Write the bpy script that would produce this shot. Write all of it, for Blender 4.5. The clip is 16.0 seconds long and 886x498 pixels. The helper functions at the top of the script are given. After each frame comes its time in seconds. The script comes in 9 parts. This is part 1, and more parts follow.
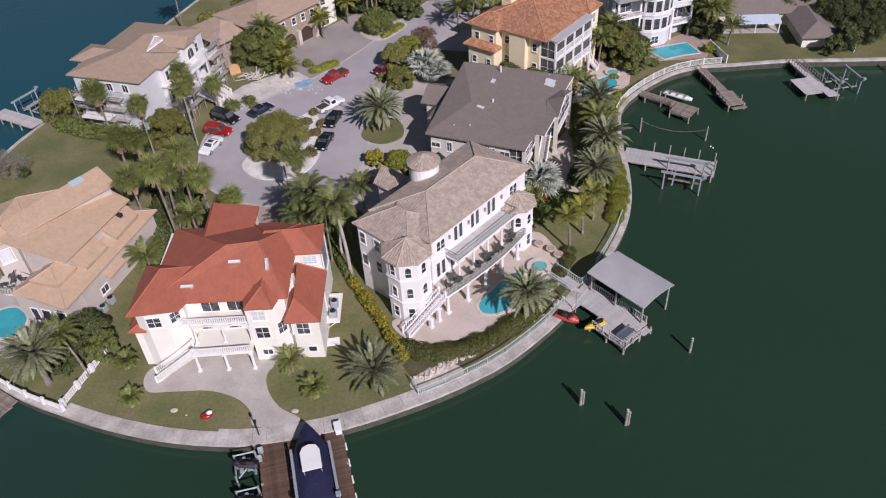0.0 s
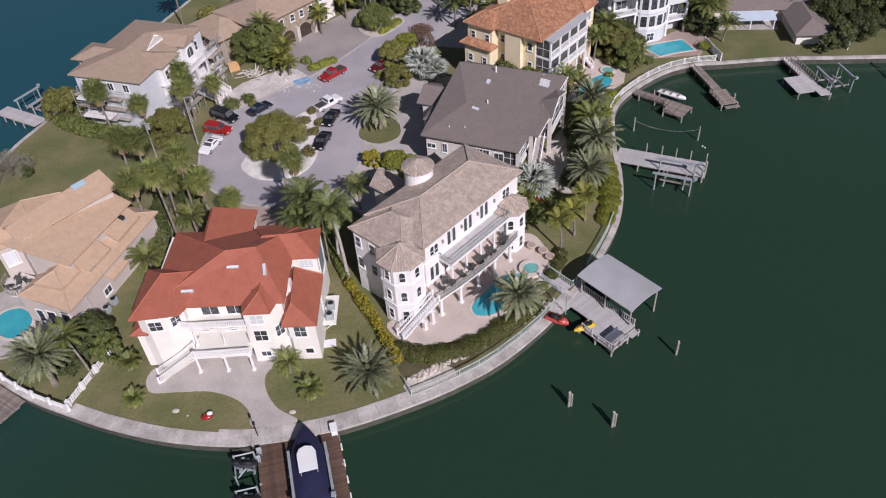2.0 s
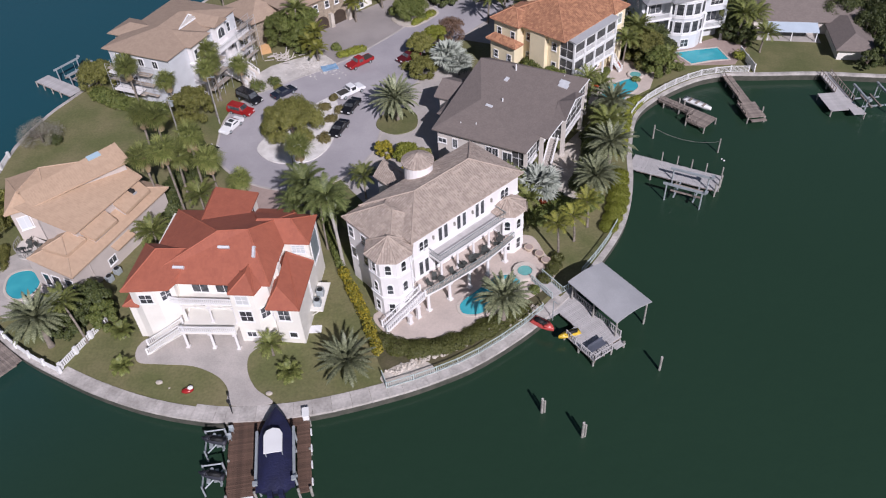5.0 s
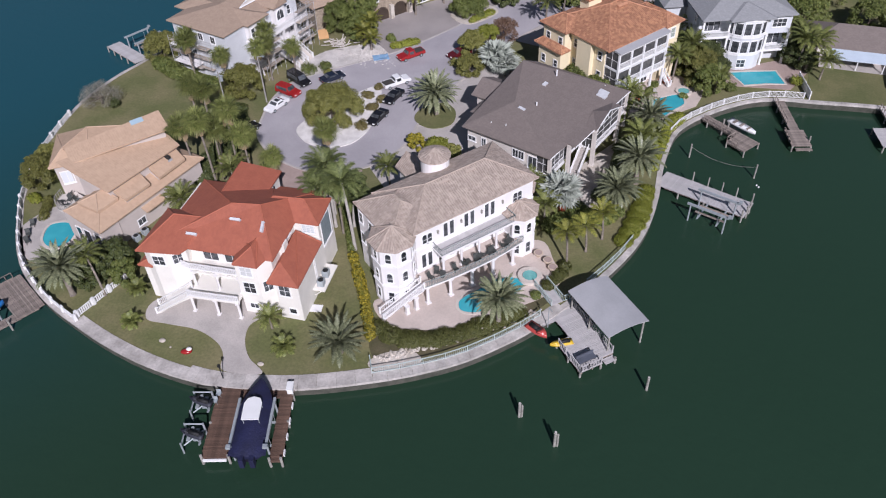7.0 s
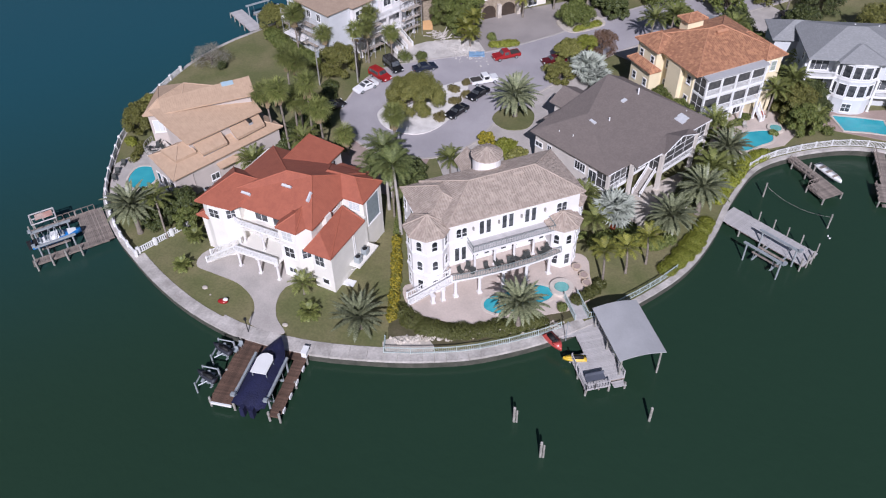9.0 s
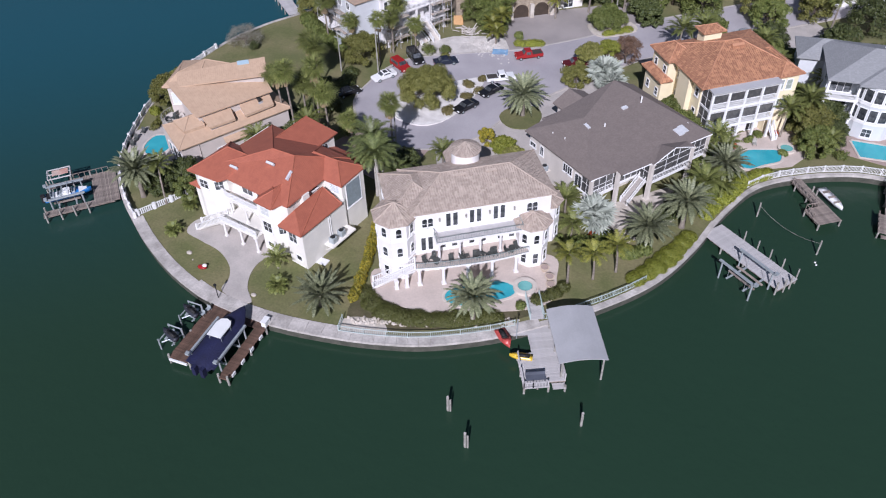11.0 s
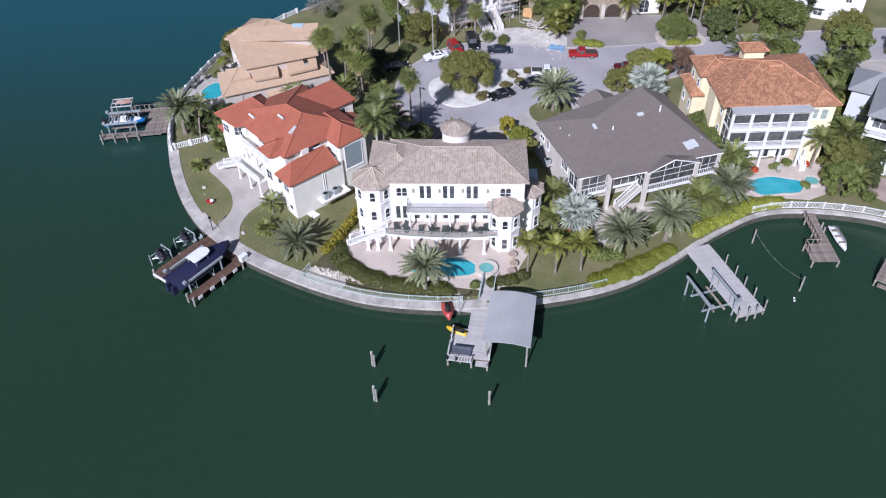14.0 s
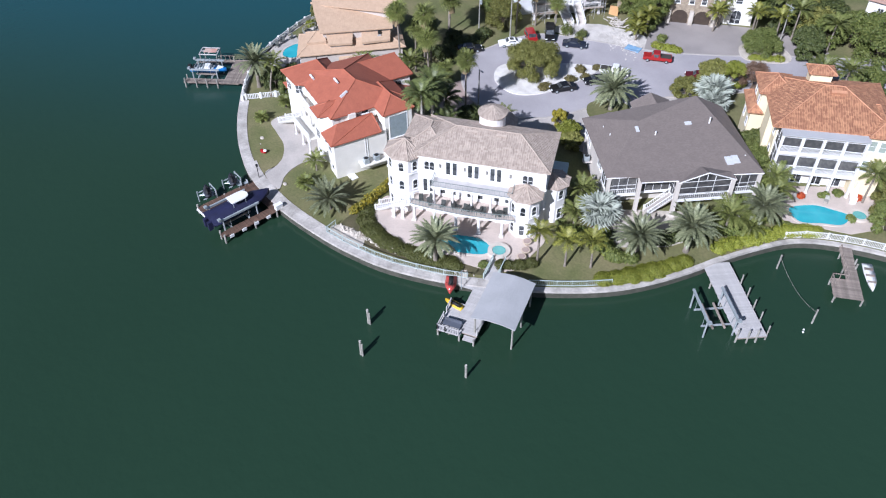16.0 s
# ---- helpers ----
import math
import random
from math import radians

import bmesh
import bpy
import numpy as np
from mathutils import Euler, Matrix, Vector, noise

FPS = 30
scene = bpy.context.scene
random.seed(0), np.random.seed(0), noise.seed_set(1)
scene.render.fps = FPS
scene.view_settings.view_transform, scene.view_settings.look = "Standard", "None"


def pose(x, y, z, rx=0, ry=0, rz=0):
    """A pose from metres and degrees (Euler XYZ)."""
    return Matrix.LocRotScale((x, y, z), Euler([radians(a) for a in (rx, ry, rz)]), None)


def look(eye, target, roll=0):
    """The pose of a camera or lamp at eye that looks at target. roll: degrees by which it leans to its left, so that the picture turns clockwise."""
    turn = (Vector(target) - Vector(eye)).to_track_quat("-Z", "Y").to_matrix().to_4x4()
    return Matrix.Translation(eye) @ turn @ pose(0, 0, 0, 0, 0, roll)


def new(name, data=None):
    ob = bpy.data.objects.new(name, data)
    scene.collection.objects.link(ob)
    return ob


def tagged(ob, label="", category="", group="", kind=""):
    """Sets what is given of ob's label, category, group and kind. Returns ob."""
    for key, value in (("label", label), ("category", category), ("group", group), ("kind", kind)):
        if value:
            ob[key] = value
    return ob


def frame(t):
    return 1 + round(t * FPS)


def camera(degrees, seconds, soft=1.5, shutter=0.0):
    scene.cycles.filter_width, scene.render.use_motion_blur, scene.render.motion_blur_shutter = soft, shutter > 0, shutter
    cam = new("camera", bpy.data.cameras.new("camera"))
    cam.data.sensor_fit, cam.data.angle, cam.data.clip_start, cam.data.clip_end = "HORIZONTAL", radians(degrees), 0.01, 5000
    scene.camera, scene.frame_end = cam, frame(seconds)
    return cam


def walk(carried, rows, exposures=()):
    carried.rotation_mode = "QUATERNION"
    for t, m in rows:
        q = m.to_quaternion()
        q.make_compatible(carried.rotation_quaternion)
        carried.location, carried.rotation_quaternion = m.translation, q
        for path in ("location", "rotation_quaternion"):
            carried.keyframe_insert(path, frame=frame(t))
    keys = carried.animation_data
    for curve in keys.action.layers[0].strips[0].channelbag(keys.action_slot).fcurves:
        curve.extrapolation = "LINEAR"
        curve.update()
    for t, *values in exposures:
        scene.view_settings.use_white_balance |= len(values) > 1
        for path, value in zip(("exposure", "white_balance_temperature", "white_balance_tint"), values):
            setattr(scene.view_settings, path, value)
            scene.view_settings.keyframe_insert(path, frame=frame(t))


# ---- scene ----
cam = camera(59.0, 16.0, soft=1.15)
PATH = [
    (0, (0.0, 0.0, 71.047), (-0.106, 1.512, 69.743), -3.6),
    (0.5, (-0.172, 0.084, 72.672), (-0.278, 1.582, 71.35), -3.6),
    (1, (-0.093, 0.263, 74.079), (-0.197, 1.748, 72.743), -3.6),
    (1.5, (0.507, 0.328, 74.833), (0.397, 1.807, 73.491), -3.8),
    (2, (1.437, 0.34, 74.94), (1.321, 1.816, 73.595), -3.9),
    (2.5, (2.506, 0.433, 74.787), (2.374, 1.906, 73.44), -4.2),
    (3, (3.334, 0.748, 74.892), (3.199, 2.215, 73.54), -4.1),
    (3.5, (4.599, 0.835, 74.753), (4.446, 2.3, 73.4), -4.0),
    (4, (5.852, 1.016, 74.881), (5.662, 2.475, 73.527), -3.7),
    (6.5, (17.177, 2.192, 75.387), (16.785, 3.61, 74.032), -3.0),
    (7, (19.457, 2.459, 75.414), (18.997, 3.858, 74.061), -2.5),
    (7.5, (22.347, 2.813, 75.263), (21.792, 4.185, 73.917), -2.2),
    (8, (24.633, 3.293, 75.356), (23.998, 4.63, 74.011), -1.6),
    (8.5, (28.107, 4.173, 75.575), (27.39, 5.472, 74.233), -1.6),
    (9, (30.824, 5.255, 75.785), (30.074, 6.532, 74.44), -1.3),
    (11.5, (49.195, 14.129, 76.536), (48.224, 15.243, 75.188), -1.7),
    (12, (53.003, 16.269, 76.518), (51.995, 17.349, 75.169), -1.8),
    (12.5, (56.51, 18.382, 76.597), (55.46, 19.419, 75.247), -1.7),
    (13, (59.79, 20.553, 76.577), (58.696, 21.541, 75.227), -1.6),
    (13.5, (63.115, 22.818, 76.631), (61.974, 23.755, 75.282), -1.5),
    (14, (66.323, 25.202, 76.9), (65.138, 26.082, 75.551), -1.5),
    (14.5, (69.357, 27.646, 77.055), (68.129, 28.465, 75.705), -1.3),
    (15, (71.928, 30.141, 77.574), (70.666, 30.891, 76.216), -1.0),
    (15.5, (74.527, 32.412, 77.937), (73.234, 33.093, 76.572), -0.7),
    (16, (77.207, 35.088, 78.097), (75.885, 35.705, 76.729), -0.5),
]
walk(cam, [(t, look(eye, target, roll)) for t, eye, target, roll in PATH],
     exposures=[(0, -0.03, 6180, 24), (4, 0.01, 6070, 22), (8, 0.05, 5830, 21), (12, 0.18, 5670, 20), (14, 0.29, 5560, 18), (16, 0.51, 5520, 15)])


# ---- daylight ----
SUN_AZ, SUN_EL = -60.0, 37.0          # degrees: where the sun stands (from +x, anticlockwise), and its height
world = bpy.data.worlds.new("sky")
scene.world = world
world.use_nodes = True
wn = world.node_tree.nodes
sky = wn.new("ShaderNodeTexSky")
sky.sky_type, sky.sun_disc = "NISHITA", False
sky.sun_elevation, sky.sun_rotation = radians(SUN_EL), radians(90 - SUN_AZ)
wn["Background"].inputs["Strength"].default_value = 0.041
world.node_tree.links.new(sky.outputs[0], wn["Background"].inputs[0])
sun = new("sun", bpy.data.lights.new("sun", "SUN"))
sun.data.energy, sun.data.angle, sun.data.color = 4.7, radians(0.6), (1.0, 0.965, 0.92)
sx, sy = math.cos(radians(SUN_AZ)), math.sin(radians(SUN_AZ))
sun.matrix_world = look((200 * sx, 200 * sy, 200 * math.tan(radians(SUN_EL))), (0, 0, 0))


# ---- materials ----
def mat(name, col, rough=0.7, metal=0.0, col2=None, scale=0.6, fine=9.0, var=0.35, bump=0.25, bdist=0.03, spread=0.0, spec=0.5):
    """Two-scale procedural paint: col drifts to col2 in patches, with a fine grain and relief. spread: change from piece to piece."""
    m = bpy.data.materials.new(name)
    m.use_nodes = True
    n, l = m.node_tree.nodes, m.node_tree.links
    b = n["Principled BSDF"]
    b.inputs["Roughness"].default_value, b.inputs["Metallic"].default_value = rough, metal
    b.inputs["Specular IOR Level"].default_value = spec
    co = n.new("ShaderNodeTexCoord")
    big, small = n.new("ShaderNodeTexNoise"), n.new("ShaderNodeTexNoise")
    big.inputs["Scale"].default_value, big.inputs["Detail"].default_value = scale, 5
    small.inputs["Scale"].default_value, small.inputs["Detail"].default_value = fine, 4
    for t in (big, small):
        l.new(co.outputs["Object"], t.inputs["Vector"])
    ramp = n.new("ShaderNodeValToRGB")
    ramp.color_ramp.elements[0].position, ramp.color_ramp.elements[1].position = 0.36, 0.66
    ramp.color_ramp.elements[0].color = (*col, 1)
    c2 = col2 or tuple(c * (1 - var) for c in col)
    ramp.color_ramp.elements[1].color = (*c2, 1)
    l.new(big.outputs["Fac"], ramp.inputs["Fac"])
    hue = n.new("ShaderNodeHueSaturation")
    mr = n.new("ShaderNodeMapRange")
    mr.inputs["From Min"].default_value, mr.inputs["From Max"].default_value = 0.25, 0.75
    mr.inputs["To Min"].default_value, mr.inputs["To Max"].default_value = 1 - var * 0.6, 1 + var * 0.5
    l.new(small.outputs["Fac"], mr.inputs["Value"])
    l.new(ramp.outputs["Color"], hue.inputs["Color"])
    if spread:
        info = n.new("ShaderNodeObjectInfo")
        mr2 = n.new("ShaderNodeMapRange")
        mr2.inputs["To Min"].default_value, mr2.inputs["To Max"].default_value = 1 - spread, 1 + spread
        mul = n.new("ShaderNodeMath")
        mul.operation = "MULTIPLY"
        l.new(info.outputs["Random"], mr2.inputs["Value"])
        l.new(mr.outputs[0], mul.inputs[0])
        l.new(mr2.outputs[0], mul.inputs[1])
        l.new(mul.outputs[0], hue.inputs["Value"])
    else:
        l.new(mr.outputs[0], hue.inputs["Value"])
    l.new(hue.outputs["Color"], b.inputs["Base Color"])
    if bump:
        bp = n.new("ShaderNodeBump")
        bp.inputs["Strength"].default_value, bp.inputs["Distance"].default_value = bump, bdist
        l.new(small.outputs["Fac"], bp.inputs["Height"])
        l.new(bp.outputs["Normal"], b.inputs["Normal"])
    return m


def plain(name, col, rough=0.5, metal=0.0, spec=0.5):
    m = bpy.data.materials.new(name)
    m.use_nodes = True
    b = m.node_tree.nodes["Principled BSDF"]
    b.inputs["Base Color"].default_value = (*col, 1)
    b.inputs["Roughness"].default_value, b.inputs["Metallic"].default_value = rough, metal
    b.inputs["Specular IOR Level"].default_value = spec
    return m


def island_mat(name, col, col2, rough=0.6, trans=0.0, hue_var=0.0):
    """For leaves: every leaf (mesh island) takes its own shade between two colours."""
    m = bpy.data.materials.new(name)
    m.use_nodes = True
    n, l = m.node_tree.nodes, m.node_tree.links
    b = n["Principled BSDF"]
    b.inputs["Roughness"].default_value = rough
    b.inputs["Specular IOR Level"].default_value = 0.35
    geo, ramp = n.new("ShaderNodeNewGeometry"), n.new("ShaderNodeValToRGB")
    ramp.color_ramp.elements[0].color, ramp.color_ramp.elements[1].color = (*col, 1), (*col2, 1)
    l.new(geo.outputs["Random Per Island"], ramp.inputs["Fac"])
    info, hs = n.new("ShaderNodeObjectInfo"), n.new("ShaderNodeHueSaturation")
    mr = n.new("ShaderNodeMapRange")
    mr.inputs["To Min"].default_value, mr.inputs["To Max"].default_value = 0.78, 1.2
    l.new(info.outputs["Random"], mr.inputs["Value"])
    l.new(mr.outputs[0], hs.inputs["Value"])
    l.new(ramp.outputs["Color"], hs.inputs["Color"])
    l.new(hs.outputs["Color"], b.inputs["Base Color"])
    tr, mix = n.new("ShaderNodeBsdfTranslucent"), n.new("ShaderNodeMixShader")
    mix.inputs[0].default_value = trans
    l.new(hs.outputs["Color"], tr.inputs["Color"])
    l.new(b.outputs[0], mix.inputs[1])
    l.new(tr.outputs[0], mix.inputs[2])
    l.new(mix.outputs[0], n["Material Output"].inputs["Surface"])
    return m


def roof_mat(name, col, col2, course=0.36, pan=0.30, rough=0.75, strength=0.9, depth=0.06, blotch=0.5, tile_var=0.25):
    """Tiles or shingles laid in courses: x of the UV runs along the eave, y up the slope, in metres."""
    m = bpy.data.materials.new(name)
    m.use_nodes = True
    n, l = m.node_tree.nodes, m.node_tree.links
    b = n["Principled BSDF"]
    b.inputs["Roughness"].default_value = rough
    uv = n.new("ShaderNodeUVMap")
    sep = n.new("ShaderNodeSeparateXYZ")
    l.new(uv.outputs[0], sep.inputs[0])

    def math_(op, a, v):
        k = n.new("ShaderNodeMath")
        k.operation = op
        l.new(a, k.inputs[0])
        if hasattr(v, "is_linked"):
            l.new(v, k.inputs[1])
        elif v is not None:
            k.inputs[1].default_value = v
        return k.outputs[0]
    up, along = math_("DIVIDE", sep.outputs["Y"], course), math_("DIVIDE", sep.outputs["X"], pan)
    sag = n.new("ShaderNodeTexNoise")
    sag.inputs["Scale"].default_value, sag.inputs["Detail"].default_value = 0.7, 3
    l.new(uv.outputs[0], sag.inputs["Vector"])
    up = math_("ADD", up, math_("MULTIPLY", sag.outputs["Fac"], 1.4))
    fr = math_("FRACT", up, None)
    step = math_("SUBTRACT", fr, 1.0)
    step = math_("MULTIPLY", step, -1.0)
    bend = n.new("ShaderNodeTexNoise")
    bend.inputs["Scale"].default_value, bend.inputs["Detail"].default_value = 0.9, 3
    l.new(uv.outputs[0], bend.inputs["Vector"])
    along = math_("ADD", along, math_("MULTIPLY", bend.outputs["Fac"], 1.6))
    wave = math_("MULTIPLY", along, 2 * math.pi)
    wave = math_("SINE", wave, None)
    wave = math_("MULTIPLY", wave, 0.3)
    hgt = math_("ADD", step, wave)
    bp = n.new("ShaderNodeBump")
    bp.inputs["Strength"].default_value, bp.inputs["Distance"].default_value = strength, depth
    l.new(hgt, bp.inputs["Height"])
    l.new(bp.outputs["Normal"], b.inputs["Normal"])
    cell = n.new("ShaderNodeTexWhiteNoise")
    cell.noise_dimensions = "2D"
    comb = n.new("ShaderNodeCombineXYZ")
    l.new(math_("FLOOR", along, None), comb.inputs[0])
    l.new(math_("FLOOR", up, None), comb.inputs[1])
    l.new(comb.outputs[0], cell.inputs["Vector"])
    big = n.new("ShaderNodeTexNoise")
    big.inputs["Scale"].default_value, big.inputs["Detail"].default_value = 0.9, 8
    co = n.new("ShaderNodeTexCoord")
    l.new(co.outputs["Object"], big.inputs["Vector"])
    mixf = math_("MULTIPLY", cell.outputs["Value"], tile_var)
    bl = math_("MULTIPLY", big.outputs["Fac"], blotch)
    fac = math_("ADD", mixf, bl)
    ramp = n.new("ShaderNodeValToRGB")
    ramp.color_ramp.elements[0].position, ramp.color_ramp.elements[1].position = 0.12, 0.55
    ramp.color_ramp.elements[0].color, ramp.color_ramp.elements[1].color = (*col, 1), (*col2, 1)
    l.new(fac, ramp.inputs["Fac"])
    l.new(ramp.outputs["Color"], b.inputs["Base Color"])
    return m


WHITE = mat("white_stucco", (0.74, 0.715, 0.705), 0.8, scale=0.5, fine=14, var=0.08, bump=0.2, bdist=0.01)
CREAM = mat("cream_stucco", (0.76, 0.73, 0.67), 0.8, scale=0.5, fine=14, var=0.08, bump=0.2, bdist=0.01)
YELLOW = mat("yellow_stucco", (0.77, 0.67, 0.46), 0.8, scale=0.5, fine=14, var=0.08, bump=0.2, bdist=0.01)
TAUPE = mat("taupe_stucco", (0.52, 0.46, 0.42), 0.8, scale=0.5, fine=14, var=0.1, bump=0.2, bdist=0.01)
PALE = mat("pale_stucco", (0.62, 0.57, 0.52), 0.8, scale=0.5, fine=14, var=0.1, bump=0.2, bdist=0.01)
BLUEGREY = mat("blue_grey_siding", (0.59, 0.605, 0.625), 0.7, scale=0.5, fine=6, var=0.08, bump=0.2, bdist=0.01)
TRIM = mat("white_paint", (0.77, 0.765, 0.76), 0.5, scale=0.8, fine=10, var=0.06, bump=0.05, bdist=0.005)
GLASS = mat("window_glass", (0.03, 0.034, 0.04), 0.08, col2=(0.105, 0.11, 0.115), scale=1.3, fine=3.0, var=0.35, bump=0.0, spread=0.5)
SCREEN = mat("dark_screen", (0.11, 0.105, 0.10), 0.6, col2=(0.04, 0.041, 0.045), scale=1.0, fine=3.0, var=0.5, spread=0.3)
DARK = plain("dark_interior", (0.02, 0.02, 0.02), 0.8)
R_RED = roof_mat("red_roof_tiles", (0.39, 0.122, 0.07), (0.30, 0.09, 0.054), 0.33, 0.26, 0.7, 0.35, 0.03, 0.6, 0.16)
R_BEIGE = roof_mat("beige_barrel_tiles", (0.53, 0.435, 0.365), (0.34, 0.275, 0.228), 0.32, 0.34, 0.8, 0.8, 0.085, 0.55, 0.28)
R_TAN = roof_mat("tan_roof_tiles", (0.52, 0.37, 0.255), (0.43, 0.30, 0.205), 0.4, 0.34, 0.8, 0.4, 0.03, 0.55, 0.2)
R_BROWN = roof_mat("brown_shingles", (0.40, 0.30, 0.22), (0.32, 0.235, 0.175), 0.3, 0.3, 0.85, 0.3, 0.02, 0.6, 0.2)
R_GREY = roof_mat("grey_shingles", (0.215, 0.179, 0.160), (0.171, 0.142, 0.128), 0.16, 0.3, 0.9, 0.25, 0.02, 0.55, 0.3)
R_SLATE = roof_mat("blue_grey_shingles", (0.30, 0.305, 0.31), (0.24, 0.245, 0.25), 0.16, 0.3, 0.9, 0.25, 0.02, 0.55, 0.35)
R_ORANGE = roof_mat("orange_barrel_tiles", (0.54, 0.275, 0.148), (0.31, 0.142, 0.08), 0.40, 0.36, 0.75, 0.9, 0.09, 0.4, 0.42)
CONC = mat("pale_concrete", (0.47, 0.43, 0.40), 0.85, col2=(0.38, 0.35, 0.325), scale=0.35, fine=5, var=0.18, bump=0.3)
# upright seawall face, much darker than the cap concrete
WALLFACE = mat("dark_face_concrete", (0.085, 0.082, 0.066), 0.9, col2=(0.05, 0.052, 0.04), scale=0.8, fine=4, var=0.4, bump=0.5)
SEAWALL = mat("seawall_concrete", (0.52, 0.485, 0.455), 0.85, col2=(0.34, 0.315, 0.29), scale=0.55, fine=3, var=0.3, bump=0.4, spread=0.06)
ASPHALT = mat("sun_bleached_asphalt", (0.395, 0.37, 0.385), 0.9, col2=(0.315, 0.295, 0.31), scale=0.12, fine=7, var=0.16, bump=0.2)
PAVER = mat("pink_pavers", (0.38, 0.29, 0.255), 0.85, scale=0.3, fine=5, var=0.2, bump=0.3)
DECKING = mat("pool_deck_stone", (0.56, 0.475, 0.42), 0.8, scale=0.3, fine=4, var=0.14, bump=0.2)
SANDY = mat("pale_sand_and_gravel", (0.56, 0.51, 0.45), 0.9, col2=(0.40, 0.35, 0.29), scale=0.5, fine=6, var=0.3, bump=0.5)
WARM = mat("warm_grey_paving", (0.335, 0.30, 0.285), 0.9, col2=(0.26, 0.235, 0.225), scale=0.15, fine=6, var=0.18, bump=0.2)
STONE = mat("brown_field_stone", (0.36, 0.30, 0.225), 0.85, col2=(0.24, 0.19, 0.14), scale=2.2, fine=7, var=0.35, bump=0.6, bdist=0.05)
WOOD = mat("brown_dock_boards", (0.135, 0.08, 0.056), 0.8, scale=1.2, fine=10, var=0.45, bump=0.3, spread=0.22)
GREYWOOD = mat("weathered_grey_boards", (0.30, 0.25, 0.215), 0.85, scale=1.2, fine=10, var=0.4, bump=0.3, spread=0.2)
COMPOSITE = mat("grey_dock_boards", (0.49, 0.47, 0.465), 0.75, scale=0.8, fine=8, var=0.15, bump=0.2, spread=0.07)
PILE = mat("pile_wood", (0.36, 0.345, 0.31), 0.85, scale=2, fine=12, var=0.4, bump=0.4)
METAL = mat("galvanised_metal", (0.41, 0.45, 0.47), 0.45, 0.25, var=0.2, scale=2, fine=12, bump=0.05)
ALU = mat("grey_metal_roof", (0.44, 0.44, 0.45), 0.55, 0.1, scale=0.4, fine=6, var=0.1, bump=0.1)
STEEL_T = mat("verdigris_railing", (0.50, 0.58, 0.56), 0.55, 0.1, var=0.15)
IRON_T = mat("dark_verdigris_iron", (0.27, 0.31, 0.30), 0.6, 0.1, var=0.3)
RUBBER = plain("black_rubber", (0.012, 0.012, 0.013), 0.7)
LEAF_PALM = island_mat("palm_leaf", (0.105, 0.135, 0.034), (0.255, 0.268, 0.085), 0.5, 0.25)
LEAF_DATE = island_mat("date_palm_leaf", (0.12, 0.138, 0.075), (0.30, 0.315, 0.185), 0.4, 0.16)
LEAF_ROYAL = island_mat("royal_palm_leaf", (0.07, 0.095, 0.03), (0.20, 0.225, 0.08), 0.45, 0.22)
GRAVEL = mat("white_gravel", (0.72, 0.69, 0.66), 0.9, col2=(0.58, 0.55, 0.52), scale=0.8, fine=7, var=0.2, bump=0.5)
LEAF_SILVER = island_mat("silver_palm_leaf", (0.23, 0.255, 0.215), (0.43, 0.455, 0.395), 0.55, 0.12)
LEAF_YELLOW = island_mat("yellow_green_palm_leaf", (0.15, 0.175, 0.034), (0.35, 0.335, 0.07), 0.5, 0.27)
LEAF_DEAD = island_mat("dry_palm_skirt", (0.17, 0.12, 0.07), (0.28, 0.21, 0.12), 0.8, 0.05)
LEAF = island_mat("tree_leaf", (0.07, 0.10, 0.022), (0.195, 0.215, 0.06), 0.5, 0.2)
LEAF_OLIVE = island_mat("olive_leaf", (0.105, 0.115, 0.028), (0.25, 0.238, 0.066), 0.5, 0.22)
LEAF_BRIGHT = island_mat("bright_hedge_leaf", (0.15, 0.18, 0.022), (0.30, 0.31, 0.05), 0.5, 0.25)
LEAF_COVER = island_mat("ground_cover_leaf", (0.07, 0.08, 0.02), (0.135, 0.14, 0.04), 0.5, 0.2)
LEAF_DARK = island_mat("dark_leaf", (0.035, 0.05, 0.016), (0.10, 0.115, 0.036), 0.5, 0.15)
LEAF_BROWN = island_mat("brown_olive_leaf", (0.10, 0.088, 0.03), (0.21, 0.175, 0.065), 0.55, 0.18)
LEAF_GOLD = island_mat("yellow_flower_leaf", (0.12, 0.14, 0.025), (0.50, 0.39, 0.035), 0.5, 0.2)
LEAF_REDDISH = island_mat("reddish_leaf", (0.14, 0.085, 0.05), (0.28, 0.175, 0.12), 0.6, 0.2)
LEAF_SCRUB = island_mat("grey_scrub_leaf", (0.16, 0.155, 0.115), (0.28, 0.26, 0.21), 0.7, 0.1)
LEAF_RED = island_mat("red_bract_leaf", (0.35, 0.05, 0.02), (0.55, 0.11, 0.03), 0.5, 0.15)
BARK = mat("palm_bark", (0.27, 0.23, 0.19), 0.9, scale=2, fine=16, var=0.45, bump=0.6, bdist=0.05)
ROYAL_BARK = mat("smooth_palm_bark", (0.44, 0.41, 0.37), 0.85, scale=1.5, fine=8, var=0.3, bump=0.3, bdist=0.02)
TRUNK = mat("tree_bark", (0.13, 0.10, 0.075), 0.9, scale=2, fine=12, var=0.4, bump=0.6, bdist=0.04)


